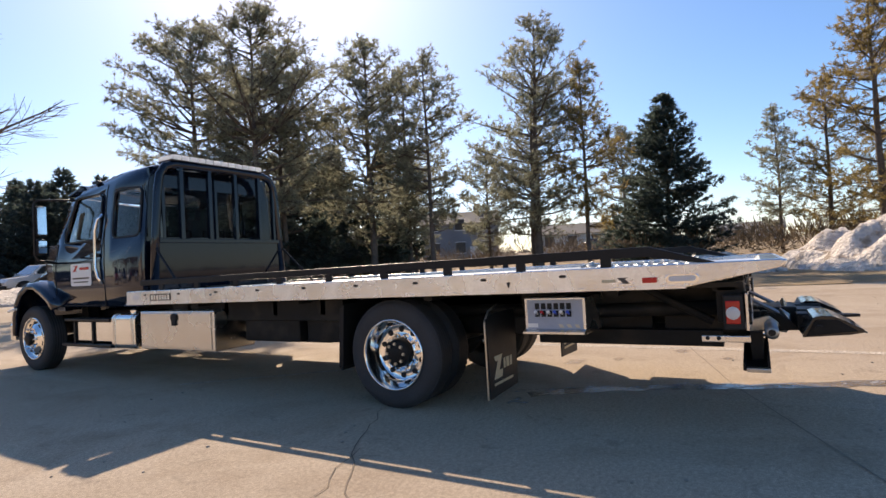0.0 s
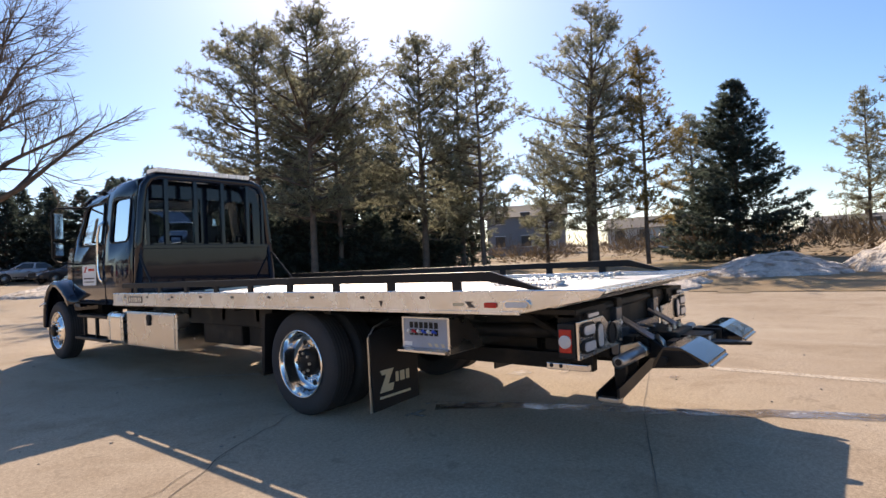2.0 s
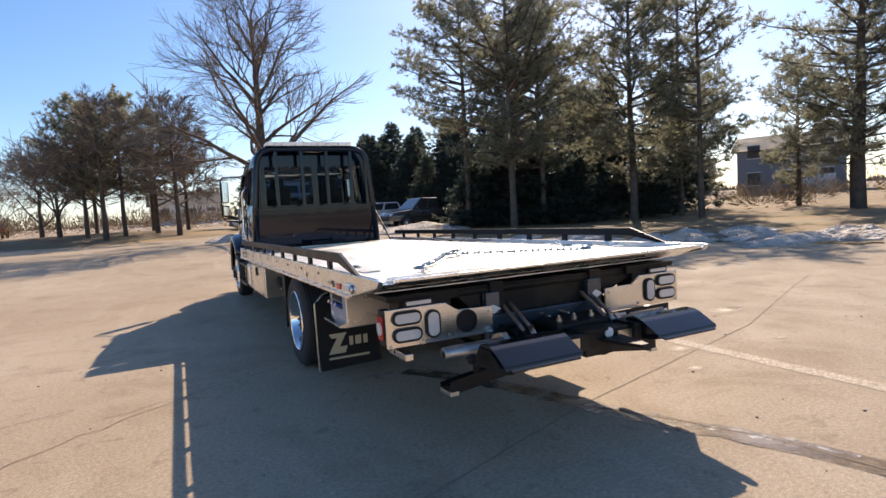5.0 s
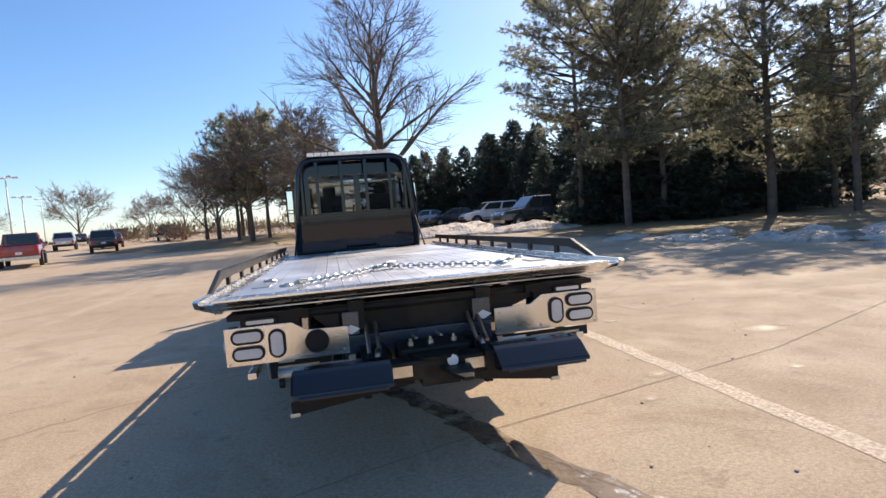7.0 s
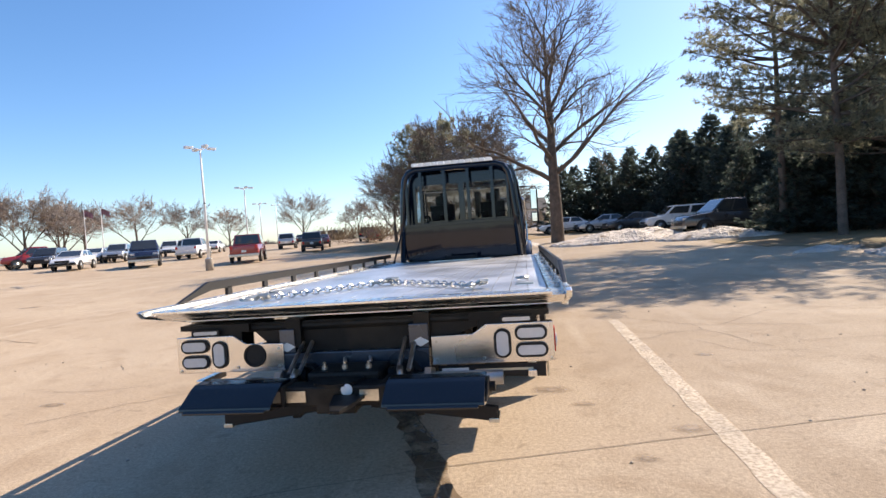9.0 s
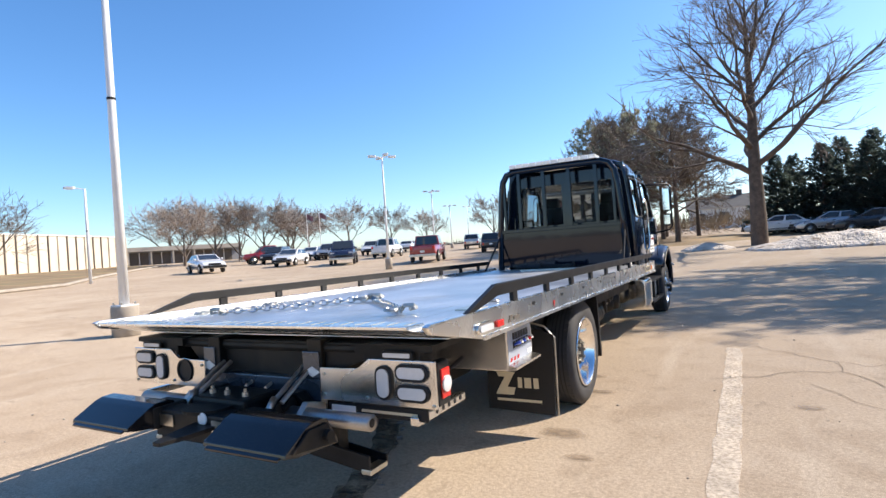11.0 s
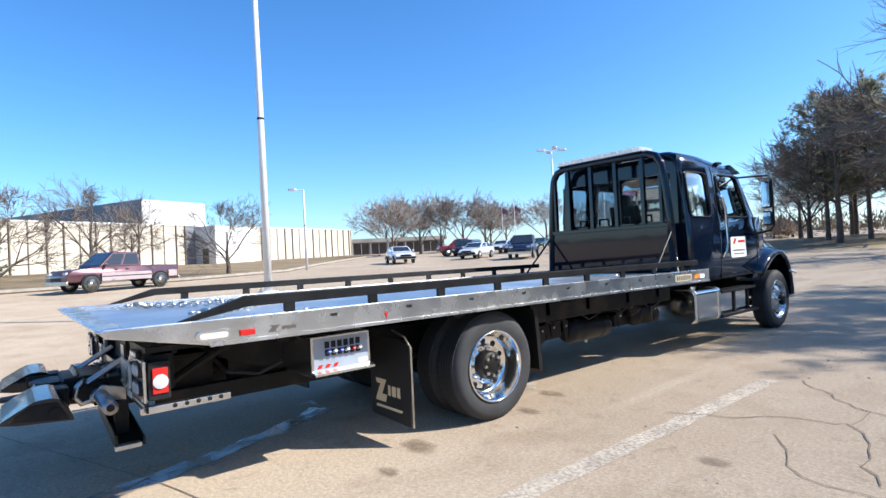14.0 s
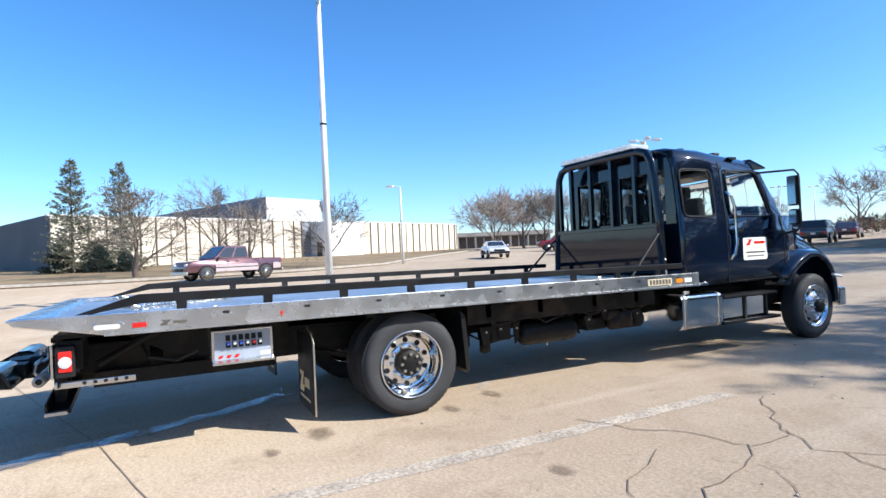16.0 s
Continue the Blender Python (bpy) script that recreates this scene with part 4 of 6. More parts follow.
def flagpole(x, y, h, cloth, label):
    ob = thing("flagpole", label, "flagpole", "flags by the office", (x, y, level(x, y), 0))
    part("pole", T([(0, 0, -0.3), (0, 0, h)], [0.07, 0.04], 8), GALV, ob)
    bm = bmesh.new()
    rows = []
    for i in range(9):
        u = i / 8
        rows.append([bm.verts.new((1.1 * u, 0.14 * math.sin(u * 7), h - 0.1 - 0.7 * v / 6 - 0.4 * u * u)) for v in range(7)])
    for a, b in zip(rows, rows[1:]):
        for k in range(6):
            bm.faces.new((a[k], b[k], b[k + 1], a[k + 1]))
    part("flag", bm, cloth, ob)


flagpole(-50.6, 52.3, 6.0, FLAG, "flagpole with a faded striped flag")
flagpole(-49.6, 53.8, 6.2, FLAG, "flagpole with a dark flag")
far = pbr("far woods", (0.17, 0.145, 0.125), 0.95, vary=0.3, big=0.05, fine=0.6)


def far_woods():
    """A low ragged belt of distant leafless woods round the lot."""
    rnd = random.Random(77)
    v, f = [], []
    for r, h, count in ((185, 2.6, 420), (235, 4.4, 620)):
        for i in range(count):
            a = 2 * math.pi * (i + rnd.uniform(0, 0.9)) / count
            rr = r + rnd.uniform(-14, 14)
            x, y, w, t = rr * math.sin(a), rr * math.cos(a), rnd.uniform(1.6, 3.0), h * rnd.uniform(0.6, 1.1)
            z = level(x, y) - 0.5
            for _ in range(70):
                q, m = rnd.uniform(0, 2 * math.pi), math.sqrt(rnd.random())
                top = t * (1 - 0.75 * m * m) * rnd.uniform(0.55, 1.0)
                c = Vector((x + w * m * math.cos(q), y + w * m * math.sin(q), z + rnd.uniform(0, 0.5) * top))
                d = Vector((0.4 * m * math.cos(q), 0.4 * m * math.sin(q), 1.0)).normalized() * (z + top - c.z + 0.3)
                s = Vector((math.cos(a), -math.sin(a), 0)) * rnd.uniform(0.15, 0.4)
                k = len(v)
                v += [tuple(c - s), tuple(c + s), tuple(c + d)]
                f.append((k, k + 1, k + 2))
    me = bpy.data.meshes.new("far_woods")
    me.from_pydata(v, [], f)
    me.materials.append(far)
    tagged(new("far_woods", me), "low belt of distant brown winter woods", "woods", kind="stuff")


far_woods()


def brush():
    """Low tangled winter bushes behind the verge."""
    rnd = random.Random(31)
    v, f = [], []
    for n in range(150):
        if n < 95:
            x, y = rnd.uniform(27, 44), rnd.uniform(-16, 30)
        else:
            x, y = rnd.uniform(-24, 4), rnd.uniform(54, 66)
        w, t = rnd.uniform(1.0, 2.2), rnd.uniform(1.0, 2.4) * (1.2 if n > 94 else 1.0)
        z = level(x, y)
        for _ in range(150):
            p = Vector((rnd.gauss(0, 1), rnd.gauss(0, 1), rnd.gauss(0, 1))).normalized() * rnd.uniform(0.3, 1.0)
            c = Vector((x + w * p.x, y + w * p.y, z + t * (0.5 + 0.5 * p.z)))
            d = Vector((p.x, p.y, p.z + 0.7)).normalized() * rnd.uniform(0.25, 0.6)
            s = d.orthogonal().normalized() * rnd.uniform(0.02, 0.06)
            k = len(v)
            v += [tuple(c - s), tuple(c + s), tuple(c + d)]
            f.append((k, k + 1, k + 2))
    me = bpy.data.meshes.new("brush")
    me.from_pydata(v, [], f)
    me.materials.append(leaf_material("winter brush", (0.17, 0.125, 0.08)))
    tagged(new("brush", me), "low tangled brown winter bushes behind the verge", "bushes", kind="stuff")


brush()

# ---- parked vehicles ----
PAINTS = {n: pbr(n + " car paint", c, 0.3, m, vary=0.06, big=2, fine=30, coat=1.0) for n, c, m in (
    ("white", (0.72, 0.72, 0.72), 0.0), ("silver", (0.5, 0.51, 0.52), 0.6), ("navy", (0.015, 0.02, 0.05), 0.2), ("red", (0.30, 0.02, 0.02), 0.1),
    ("maroon", (0.125, 0.055, 0.062), 0.4), ("silver pink", (0.55, 0.45, 0.45), 0.3), ("charcoal", (0.05, 0.05, 0.055), 0.3), ("dark green", (0.02, 0.05, 0.04), 0.2), ("tan", (0.45, 0.40, 0.32), 0.2))}
CARS = {
    # length, width, body outline (y back to front, z), cabin outline, wheel places, wheel radius
    "sedan": (4.8, 1.8, [(-2.35, 0.45), (-2.4, 0.75), (-2.3, 0.98), (-1.5, 1.02), (1.0, 0.98), (2.1, 0.8), (2.4, 0.6), (2.35, 0.35), (-2.3, 0.3)], [(-1.75, 1.0), (-1.1, 1.42), (0.2, 1.46), (1.15, 0.98)], (-1.4, 1.45), 0.33),
    "suv": (4.7, 1.85, [(-2.3, 0.5), (-2.35, 0.9), (-2.28, 1.12), (1.0, 1.1), (2.1, 0.98), (2.35, 0.75), (2.3, 0.42), (-2.2, 0.38)], [(-2.25, 1.1), (-2.0, 1.7), (-1.8, 1.74), (0.3, 1.74), (1.1, 1.1)], (-1.35, 1.4), 0.37),
    "pickup": (5.7, 1.95, [(-2.85, 0.55), (-2.88, 1.15), (-0.7, 1.18), (1.2, 1.2), (2.55, 1.08), (2.8, 0.85), (2.8, 0.5), (-2.8, 0.45)], [(-0.75, 1.17), (-0.66, 1.88), (0.55, 1.9), (1.35, 1.19)], (-1.75, 1.75), 0.39),
}


def rim_wheel(parent, x, y, r, side):
    w = part("wheel", TU([(r * 0.66, -0.09), (r * 0.95, -0.1), (r, -0.06), (r, 0.06), (r * 0.95, 0.1), (r * 0.66, 0.09)], 20, "x", (x, y, r), False), RUBBER, parent, smooth=True)
    part("rim", TU([(r * 0.65, 0.085 * side), (r * 0.6, 0.05 * side), (r * 0.3, 0.07 * side), (0, 0.075 * side)], 12, "x", (x, y, r)), ZINC, w, smooth=True)


def parked(kind, paint, x, y, turn, label, group="cars parked on the lot"):
    ln, wd, body, cabin, wheels, r = CARS[kind]
    name = {"sedan": "sedan_car", "suv": "suv_car", "pickup": "pickup_truck"}[kind]
    car = thing(name, label, "car" if kind != "pickup" else "pickup truck", group, (x, y, level(x, y), turn))
    h = wd / 2
    bm = PR(body, "x", -h, h)
    bmesh.ops.bevel(bm, geom=bm.edges[:], offset=0.11, segments=3, profile=0.5, affect="EDGES", clamp_overlap=True)
    for v in bm.verts:
        v.co.x *= 1 - 0.1 * min(1.0, abs(v.co.y) / (ln / 2)) ** 4 - 0.03 * max(0.0, v.co.z - 0.75)
    part("body", bm, PAINTS[paint], car, smooth=True)
    for s in (-1, 1):
        for yw in wheels:
            arc = [(yw + 1.2 * r * math.cos(radians(q)), r + 1.2 * r * math.sin(radians(q))) for q in range(-5, 186, 19)]
            part("wheel_arch", PR(arc, "x", s * (h - 0.16), s * (h + 0.003)), PLASTIC, car)
        zs = body[1][1] * 0.62
        part("side_trim", B(s * (h - 0.01), s * (h + 0.008), wheels[0] + 1.3 * r, wheels[1] - 1.3 * r, zs - 0.025, zs + 0.025, bevel=0.006), PLASTIC, car)
        for f in (0.36, 0.62):
            yh = cabin[0][0] + (cabin[-1][0] - cabin[0][0]) * f
            part("door_handle", B(s * (h - 0.03), s * (h + 0.012), yh - 0.09, yh + 0.06, min(v for u, v in cabin) - 0.14, min(v for u, v in cabin) - 0.11, bevel=0.006), PLASTIC, car)
    hi, top = max(v for u, v in cabin), 0.8 * h
    bm = bmesh.new()
    lo = [(u, v) for u, v in cabin]
    left, right = [], []
    zb = min(v for u, v in cabin)
    for u, v in lo:
        k = (v - zb) / (hi - zb)
        q = 0.95 * h + (top - 0.95 * h) * k
        left.append(bm.verts.new((-q, u, v)))
        right.append(bm.verts.new((q, u, v)))
    bm.faces.new(left)
    bm.faces.new(right[::-1])
    for i in range(len(lo)):
        j = (i + 1) % len(lo)
        bm.faces.new((left[i], right[i], right[j], left[j]))
    bmesh.ops.bevel(bm, geom=bm.edges[:], offset=0.05, segments=2, profile=0.5, affect="EDGES", clamp_overlap=True)
    cab = part("cabin", bm, PAINTS[paint], car)
    # panes a little proud of the cabin
    y0, y1 = lo[0], lo[-1]
    a, b = lo[1], lo[-2]
    for s in (-1, 1):
        for f0, f1 in ((0.06, 0.47), (0.53, 0.95)):
            bm = bmesh.new()
            pts = []
            for f, k in ((f0, 0.12), (f1, 0.12), (f1, 0.86), (f0, 0.86)):
                yb, yt = y0[0] + (y1[0] - y0[0]) * f, a[0] + (b[0] - a[0]) * f
                q = (0.95 * h + (top - 0.95 * h) * k + 0.008) * s
                pts.append(bm.verts.new((q, yb + (yt - yb) * k, zb + (hi - zb) * k)))
            bm.faces.new(pts)
            part("side_window", bm, DARKPANE, cab)
    for (p, q), nm in (((lo[-1], lo[-2]), "windshield"), ((lo[0], lo[1]), "rear_window")):
        bm = bmesh.new()
        o = 0.012 if nm == "windshield" else -0.012
        pts = []
        for f, s in ((0.1, -1), (0.1, 1), (0.9, 1), (0.9, -1)):
            z = p[1] + (q[1] - p[1]) * f
            k = (z - zb) / (hi - zb)
            w = (0.95 * h + (top - 0.95 * h) * k) * 0.88
            pts.append(bm.verts.new((s * w, p[0] + (q[0] - p[0]) * f + o, z + 0.008)))
        bm.faces.new(pts)
        part(nm, bm, DARKPANE, cab)
    if paint == "maroon":
        for s in (-1, 1):
            part("lower_panel", B(s * (h - 0.02), s * (h + 0.006), wheels[0] + 1.25 * r, wheels[1] - 1.25 * r, 0.5, 0.88, bevel=0.006), PAINTS["silver pink"], car, "silver-pink lower body panel")
            part("lower_panel", B(s * (0.975 * h - 0.02), s * (0.975 * h + 0.004), body[0][0] + 0.12, wheels[0] - 1.25 * r, 0.55, 0.88, bevel=0.006), PAINTS["silver pink"], car, "silver-pink lower body panel")
    if kind == "pickup":
        part("cargo_bed", B(-h + 0.12, h - 0.12, body[0][0] + 0.15, -0.85, 1.178, 1.184), PLASTIC, car, "dark open cargo bed")
    front, rear = max(u for u, v in body), min(u for u, v in body)
    zl = body[1][1] * 0.86
    for s in (-1, 1):
        part("headlight", B(s * (h - 0.42), s * (h - 0.16), front - 0.12, front - 0.005, zl - 0.14, zl - 0.01, bevel=0.02), WHITE_LENS, car)
        part("taillight", B(s * (h - 0.3), s * (h - 0.12), rear - 0.012, rear + 0.1, zl - 0.1, zl + 0.12, bevel=0.02), RED, car)
        for yw in wheels:
            rim_wheel(car, s * (h - 0.075), yw, r, s)
        part("side_mirror", B(s * (h + 0.02), s * (h + 0.18), lo[-1][0] - 0.3, lo[-1][0] - 0.2, zb + 0.02, zb + 0.17, bevel=0.03), PAINTS[paint], car)
    part("bumper", B(-h + 0.05, h - 0.05, front - 0.06, front + 0.04, 0.38, 0.56, bevel=0.03), PLASTIC if kind != "pickup" else ZINC, car)
    part("bumper", B(-h + 0.05, h - 0.05, rear - 0.05, rear + 0.06, 0.40, 0.58, bevel=0.03), PLASTIC if kind != "pickup" else ZINC, car)
    part("number_plate", B(-0.15, 0.15, rear - 0.03, rear + 0.01, 0.68, 0.82), WHITE, car)
    part("grille", B(-0.45, 0.45, front - 0.05, front + 0.02, 0.58, 0.74, bevel=0.02), PLASTIC, car)
    return car


DARKPANE = pbr("dark window glass", (0.03, 0.035, 0.04), 0.05, vary=0.05, coat=1.0)
FLEET = (
    ("pickup", "maroon", -27.4, 1.2, 203, "maroon pickup truck parked side-on by the kerb"),
    ("sedan", "white", -34.5, 23.4, 248, "silver-white sedan parked alone by the kerb"),
    ("pickup", "red", -42.5, 37.4, 150, "dull red pickup truck on the far lot"),
    ("sedan", "white", -32.4, 30.5, 205, "white sedan parked on the open lot"),
    ("sedan", "white", -40.5, 42.0, 205, "white sedan parked in the row"),
    ("suv", "silver", -37.8, 41.8, 205, "silver crossover parked on the open lot"),
    ("pickup", "navy", -26.2, 30.1, 215, "navy blue pickup truck seen from the front"),
    ("suv", "white", -37.7, 49.5, 205, "tall white crossover parked in the row"),
    ("suv", "tan", -33.8, 47.3, 20, "tan crossover parked in the row"),
    ("pickup", "white", -29.1, 40.5, 20, "white pickup truck beside the lamp"),
    ("sedan", "white", -36.1, 55.4, 20, "white sedan in the far row"),
    ("pickup", "red", -17.9, 29.6, 22, "red pickup truck seen from behind"),
    ("suv", "silver", -26.1, 54.1, 20, "silver crossover seen from behind"),
    ("suv", "charcoal", -28.5, 70.6, 20, "charcoal crossover in the far row"),
    ("suv", "navy", -31.2, 83.5, 20, "dark blue crossover in the far row"),
    ("sedan", "charcoal", -33.2, 75.1, 20, "dark sedan in the far row"),
    ("sedan", "silver", -44.0, 48.0, 205, "silver sedan in the far row"),
    ("suv", "charcoal", -40.1, 36.2, 205, "dark crossover in the row"),
    ("sedan", "dark green", -46.0, 55.0, 205, "dark green sedan in the far row"),
    ("suv", "charcoal", -18.2, 41.9, 20, "dark crossover seen from behind"),
    ("sedan", "maroon", -21.0, 51.5, 20, "dull red sedan in the far row"),
    ("sedan", "red", -17.5, 60.0, 20, "red sedan in the far row"),
    ("pickup", "navy", -20.1, 66.0, 15, "dark blue pickup far down the lot"),
    ("sedan", "silver", 7.7, 42.2, 100, "silver sedan behind the snow heap"),
    ("sedan", "charcoal", 9.6, 39.0, 100, "dark sedan behind the snow heap"),
    ("suv", "white", 11.7, 35.0, 95, "white boxy off-roader under the pines"),
    ("pickup", "charcoal", 12.2, 26.5, 100, "dark pickup truck under the pines"),
    ("sedan", "white", 4.6, 44.0, 95, "white sedan far behind the bare tree"),
    ("suv", "charcoal", 56.0, 13.0, 20, "dark car in a far driveway"),
)
for row in FLEET:
    parked(*row)

# ---- the tow truck ----
# black housing whose blue base colour paints in the reflected sky
HOUSING = pbr("black housing paint with sky sheen", (0.06, 0.08, 0.11), 0.28, 0.5, vary=0.2, big=4, fine=50, coat=0.5)
DECAL = pbr("pale decal", (0.34, 0.38, 0.45), 0.4, vary=0.08, big=6, fine=60)
truck = thing("tow_truck", "gloss black rollback tow truck with an aluminium flatbed and chrome wheels", "tow truck")


def bedz(y):
    """The deck lies a little lower towards the cab."""
    return 0.012 - 0.007 * y


def tilt(bm):
    for v in bm.verts:
        v.co.z += bedz(v.co.y)
    return bm


W = 1.295
# flatbed
flatbed = part("flatbed", tilt(B(-1.2, 1.2, -2.55, 3.55, 0.985, 1.03)), DECK, truck, "aluminium flatbed with a ribbed deck")
n_plank = 20
for i in range(n_plank):
    x0 = -1.18 + 2.36 * i / n_plank
    x1 = -1.18 + 2.36 * (i + 1) / n_plank - 0.004
    bm = PR([(x0, 1.032), (x1, 1.032), (x1, 1.066), (x0, 1.066)], "y", -2.72, 3.54)
    part("deck_plank", tilt(bm), DECK, flatbed)
for s in (-1, 1):
    prof = [(3.7, 0.945), (3.7, 1.105), (-2.86, 1.105), (-2.9, 1.095), (-2.86, 1.055), (-2.3, 0.945)]
    rail = part("side_rail", tilt(PR(prof, "x", s * 1.262, s * W, 0.008)), ALU, truck, "bright aluminium side rail")
    part("rail_sill", tilt(PR([(3.69, 0.96), (3.69, 1.07), (-2.85, 1.07), (-2.6, 1.0), (-2.3, 0.96)], "x", s * 1.185, s * 1.2615)), ALU, rail)
    part("rail_lip", tilt(B(s * (W + 0.001), s * (W + 0.012), -2.35, 3.69, 0.948, 0.968)), ALU, rail)
    # stake rail above it
    bar = part("stake_rail", tilt(PR([(3.42, 1.165), (3.42, 1.225), (-2.14, 1.225), (-2.52, 1.105), (-2.42, 1.105), (-2.12, 1.165)], "x", s * 1.268, s * 1.297, 0.006)), SATIN, truck, "black steel stake rail")
    for k in range(9):
        y = -1.86 + 0.612 * k
        part("stake_post", tilt(B(s * 1.268, s * 1.294, y - 0.035, y + 0.035, 1.1, 1.17, bevel=0.004)), SATIN, bar)
        part("key_slot", tilt(PR(rounded(y + 0.3, 1.055, 0.05, 0.02, 0.009), "x", s * (W + 0.0012), s * (W + 0.002))), PLASTIC, rail)
    part("marker_lamp", tilt(B(s * (W + 0.002), s * (W + 0.014), -2.18, -2.09, 0.99, 1.025, bevel=0.004)), RED, rail, "red rectangular marker lamp")
    part("oval_lamp", tilt(PR(rounded(-2.33, 1.012, 0.2, 0.058, 0.029), "x", s * (W + 0.002), s * (W + 0.016), 0.004)), POLISH, rail, "chrome ringed oval lamp")
    part("oval_lens", tilt(PR(rounded(-2.33, 1.012, 0.16, 0.034, 0.017), "x", s * (W + 0.017), s * (W + 0.021))), WHITE_LENS, rail)
    part("arrow_mark", tilt(PR([(-1.165, 1.03), (-1.135, 1.03), (-1.15, 0.985)], "x", s * (W + 0.002), s * (W + 0.004))), RED if s > 0 else PLASTIC, rail)
    part("maker_mark", tilt(PR(rounded(3.05, 1.025, 0.38, 0.075, 0.008), "x", s * (W + 0.002), s * (W + 0.004))), TAN if s > 0 else RIB, rail, "maker's name plate with dark bars")
    for k in range(7):
        y = 2.9 + 0.05 * k
        part("letter_bar", tilt(B(s * (W + 0.0045), s * (W + 0.0055), y - 0.018, y + 0.018, 0.998, 1.052)), RIB if s > 0 else ALU, rail)
    part("flag_mark", tilt(B(s * (W + 0.002), s * (W + 0.004), 3.31, 3.42, 1.0, 1.05)), AMBER if s > 0 else ALU, rail)
    part("flag_mark", tilt(B(s * (W + 0.002), s * (W + 0.004), 3.45, 3.57, 1.0, 1.05)), WHITE, rail)
    part("dealer_mark", tilt(PR([(-2.01, 0.99), (-1.95, 0.99), (-1.965, 0.998), (-1.93, 1.03), (-2.0, 1.03), (-1.98, 1.02)], "x", s * (W + 0.002), s * (W + 0.004))), RIB, rail)
    part("dealer_mark", tilt(B(s * (W + 0.002), s * (W + 0.004), -1.92, -1.83, 1.0, 1.02)), RIB if s > 0 else TAN, rail)
    part("rail_bolt", tilt(TU([(0.012, s * W), (0.012, s * (W + 0.008)), (0, s * (W + 0.008))], 6, "x", (0, 2.2, 1.03))), ZINC, rail)
tail = [(-2.9, 1.098), (-2.9, 1.082), (-2.6, 1.0), (-2.5, 1.0), (-2.5, 1.03), (-2.72, 1.066), (-2.76, 1.098)]
part("tail_board", tilt(PR(tail, "x", -1.19, 1.19, 0.003)), ALU, truck, "tapered aluminium tail edge of the deck")
for k in range(26):
    x = -1.15 + 0.092 * k
    part("tail_groove", tilt(B(x, x + 0.008, -2.87, -2.76, 1.0985, 1.1)), ZINC, truck)
for s in (-1, 1):
    for k in range(4):
        part("crossmember", tilt(B(s * 0.2, s * 1.15, -1.9 + 1.5 * k, -1.82 + 1.5 * k, 0.9, 0.984)), CHASSIS, truck)
    part("bed_rail", tilt(B(s * 0.36, s * 0.46, -2.65, 3.5, 0.8, 0.984, bevel=0.006)), CHASSIS, truck)
    part("key_plate", tilt(B(s * 0.98, s * 1.1, -2.05, -1.85, 1.066, 1.074)), ZINC, truck)
    part("d_ring", tilt(T([(s * 1.02 + 0.045 * math.cos(a), -1.6 + 0.045 * math.sin(a), 1.08) for a in [math.pi * k / 6 for k in range(12)]], 0.009, 6, True)), ZINC, truck)

# headboard
rack = part("headboard", T([(s * x, 3.32, z) for s, pts in ((-1, ((0.99, 0.98), (0.95, 1.65), (0.905, 2.13), (0.87, 2.33), (0.80, 2.435), (0.68, 2.475))), (1, ((0.0, 2.485), (0.68, 2.475), (0.80, 2.435), (0.87, 2.33), (0.905, 2.13), (0.95, 1.65), (0.99, 0.98)))) for x, z in pts], 0.05, 12), FRAME_BLACK, truck, "black tubular headboard with window bars", True)
part("solid_panel", PR([(-0.96, 1.04), (0.96, 1.04), (0.94, 1.57), (-0.94, 1.57)], "y", 3.31, 3.335, 0.004), FRAME_BLACK, rack, "gloss black steel lower panel")
part("cross_bar", B(-0.945, 0.945, 3.285, 3.355, 1.56, 1.61, bevel=0.006), FRAME_BLACK, rack)
for x in (-0.6, -0.2, 0.2, 0.6):
    part("window_bar", B(x - 0.026, x + 0.026, 3.29, 3.35, 1.60, 2.46, bevel=0.006), FRAME_BLACK, rack)
for s in (-1, 1):
    part("brace", T([(s * 1.02, 2.75, 1.03), (s * 0.97, 3.29, 1.5)], 0.014, 8), SATIN, rack)
for s in (-1, 1):
    part("inner_post", B(s * 0.83, s * 0.87, 3.29, 3.35, 1.57, 2.37, bevel=0.006), FRAME_BLACK, rack)
rack.matrix_local = Matrix.Translation((-0.055, 0.18, -0.03)) @ Matrix.Diagonal((1.03, 1.0, 1.08, 1.0))
winch = part("winch", TU([(0.03, -0.26), (0.062, -0.26), (0.062, -0.24), (0.04, -0.24), (0.04, 0.24), (0.062, 0.24), (0.062, 0.26), (0.03, 0.26)], 20, "x", (0, 3.1, 1.095)), CHASSIS, truck, "dark winch drum at the front of the deck", True)
part("tensioner", B(-0.5, 0.5, 2.86, 2.92, 1.05, 1.08, bevel=0.005), ZINC, winch)
LENS = leaf_material("clear diffusing lens", (0.82, 0.84, 0.85), 0.05)
lightbar = part("light_bar", PR([(-0.77, 2.532), (0.65, 2.532), (0.65, 2.544), (-0.77, 2.544)], "y", 3.2, 3.5, 0.003), PLASTIC, truck, "low clear warning light bar")
lightbar.location = (-0.045, 0.24, 0.15)
for k in range(12):
    x = -0.755 + 0.1165 * k
    part("lens", B(x, x + 0.106, 3.19, 3.51, 2.545, 2.605, bevel=0.014), LENS, lightbar)
for s in (-1, 1):
    part("light_bar_foot", B(s * 0.5, s * 0.56, 3.29, 3.4, 2.48, 2.54), SATIN, lightbar)

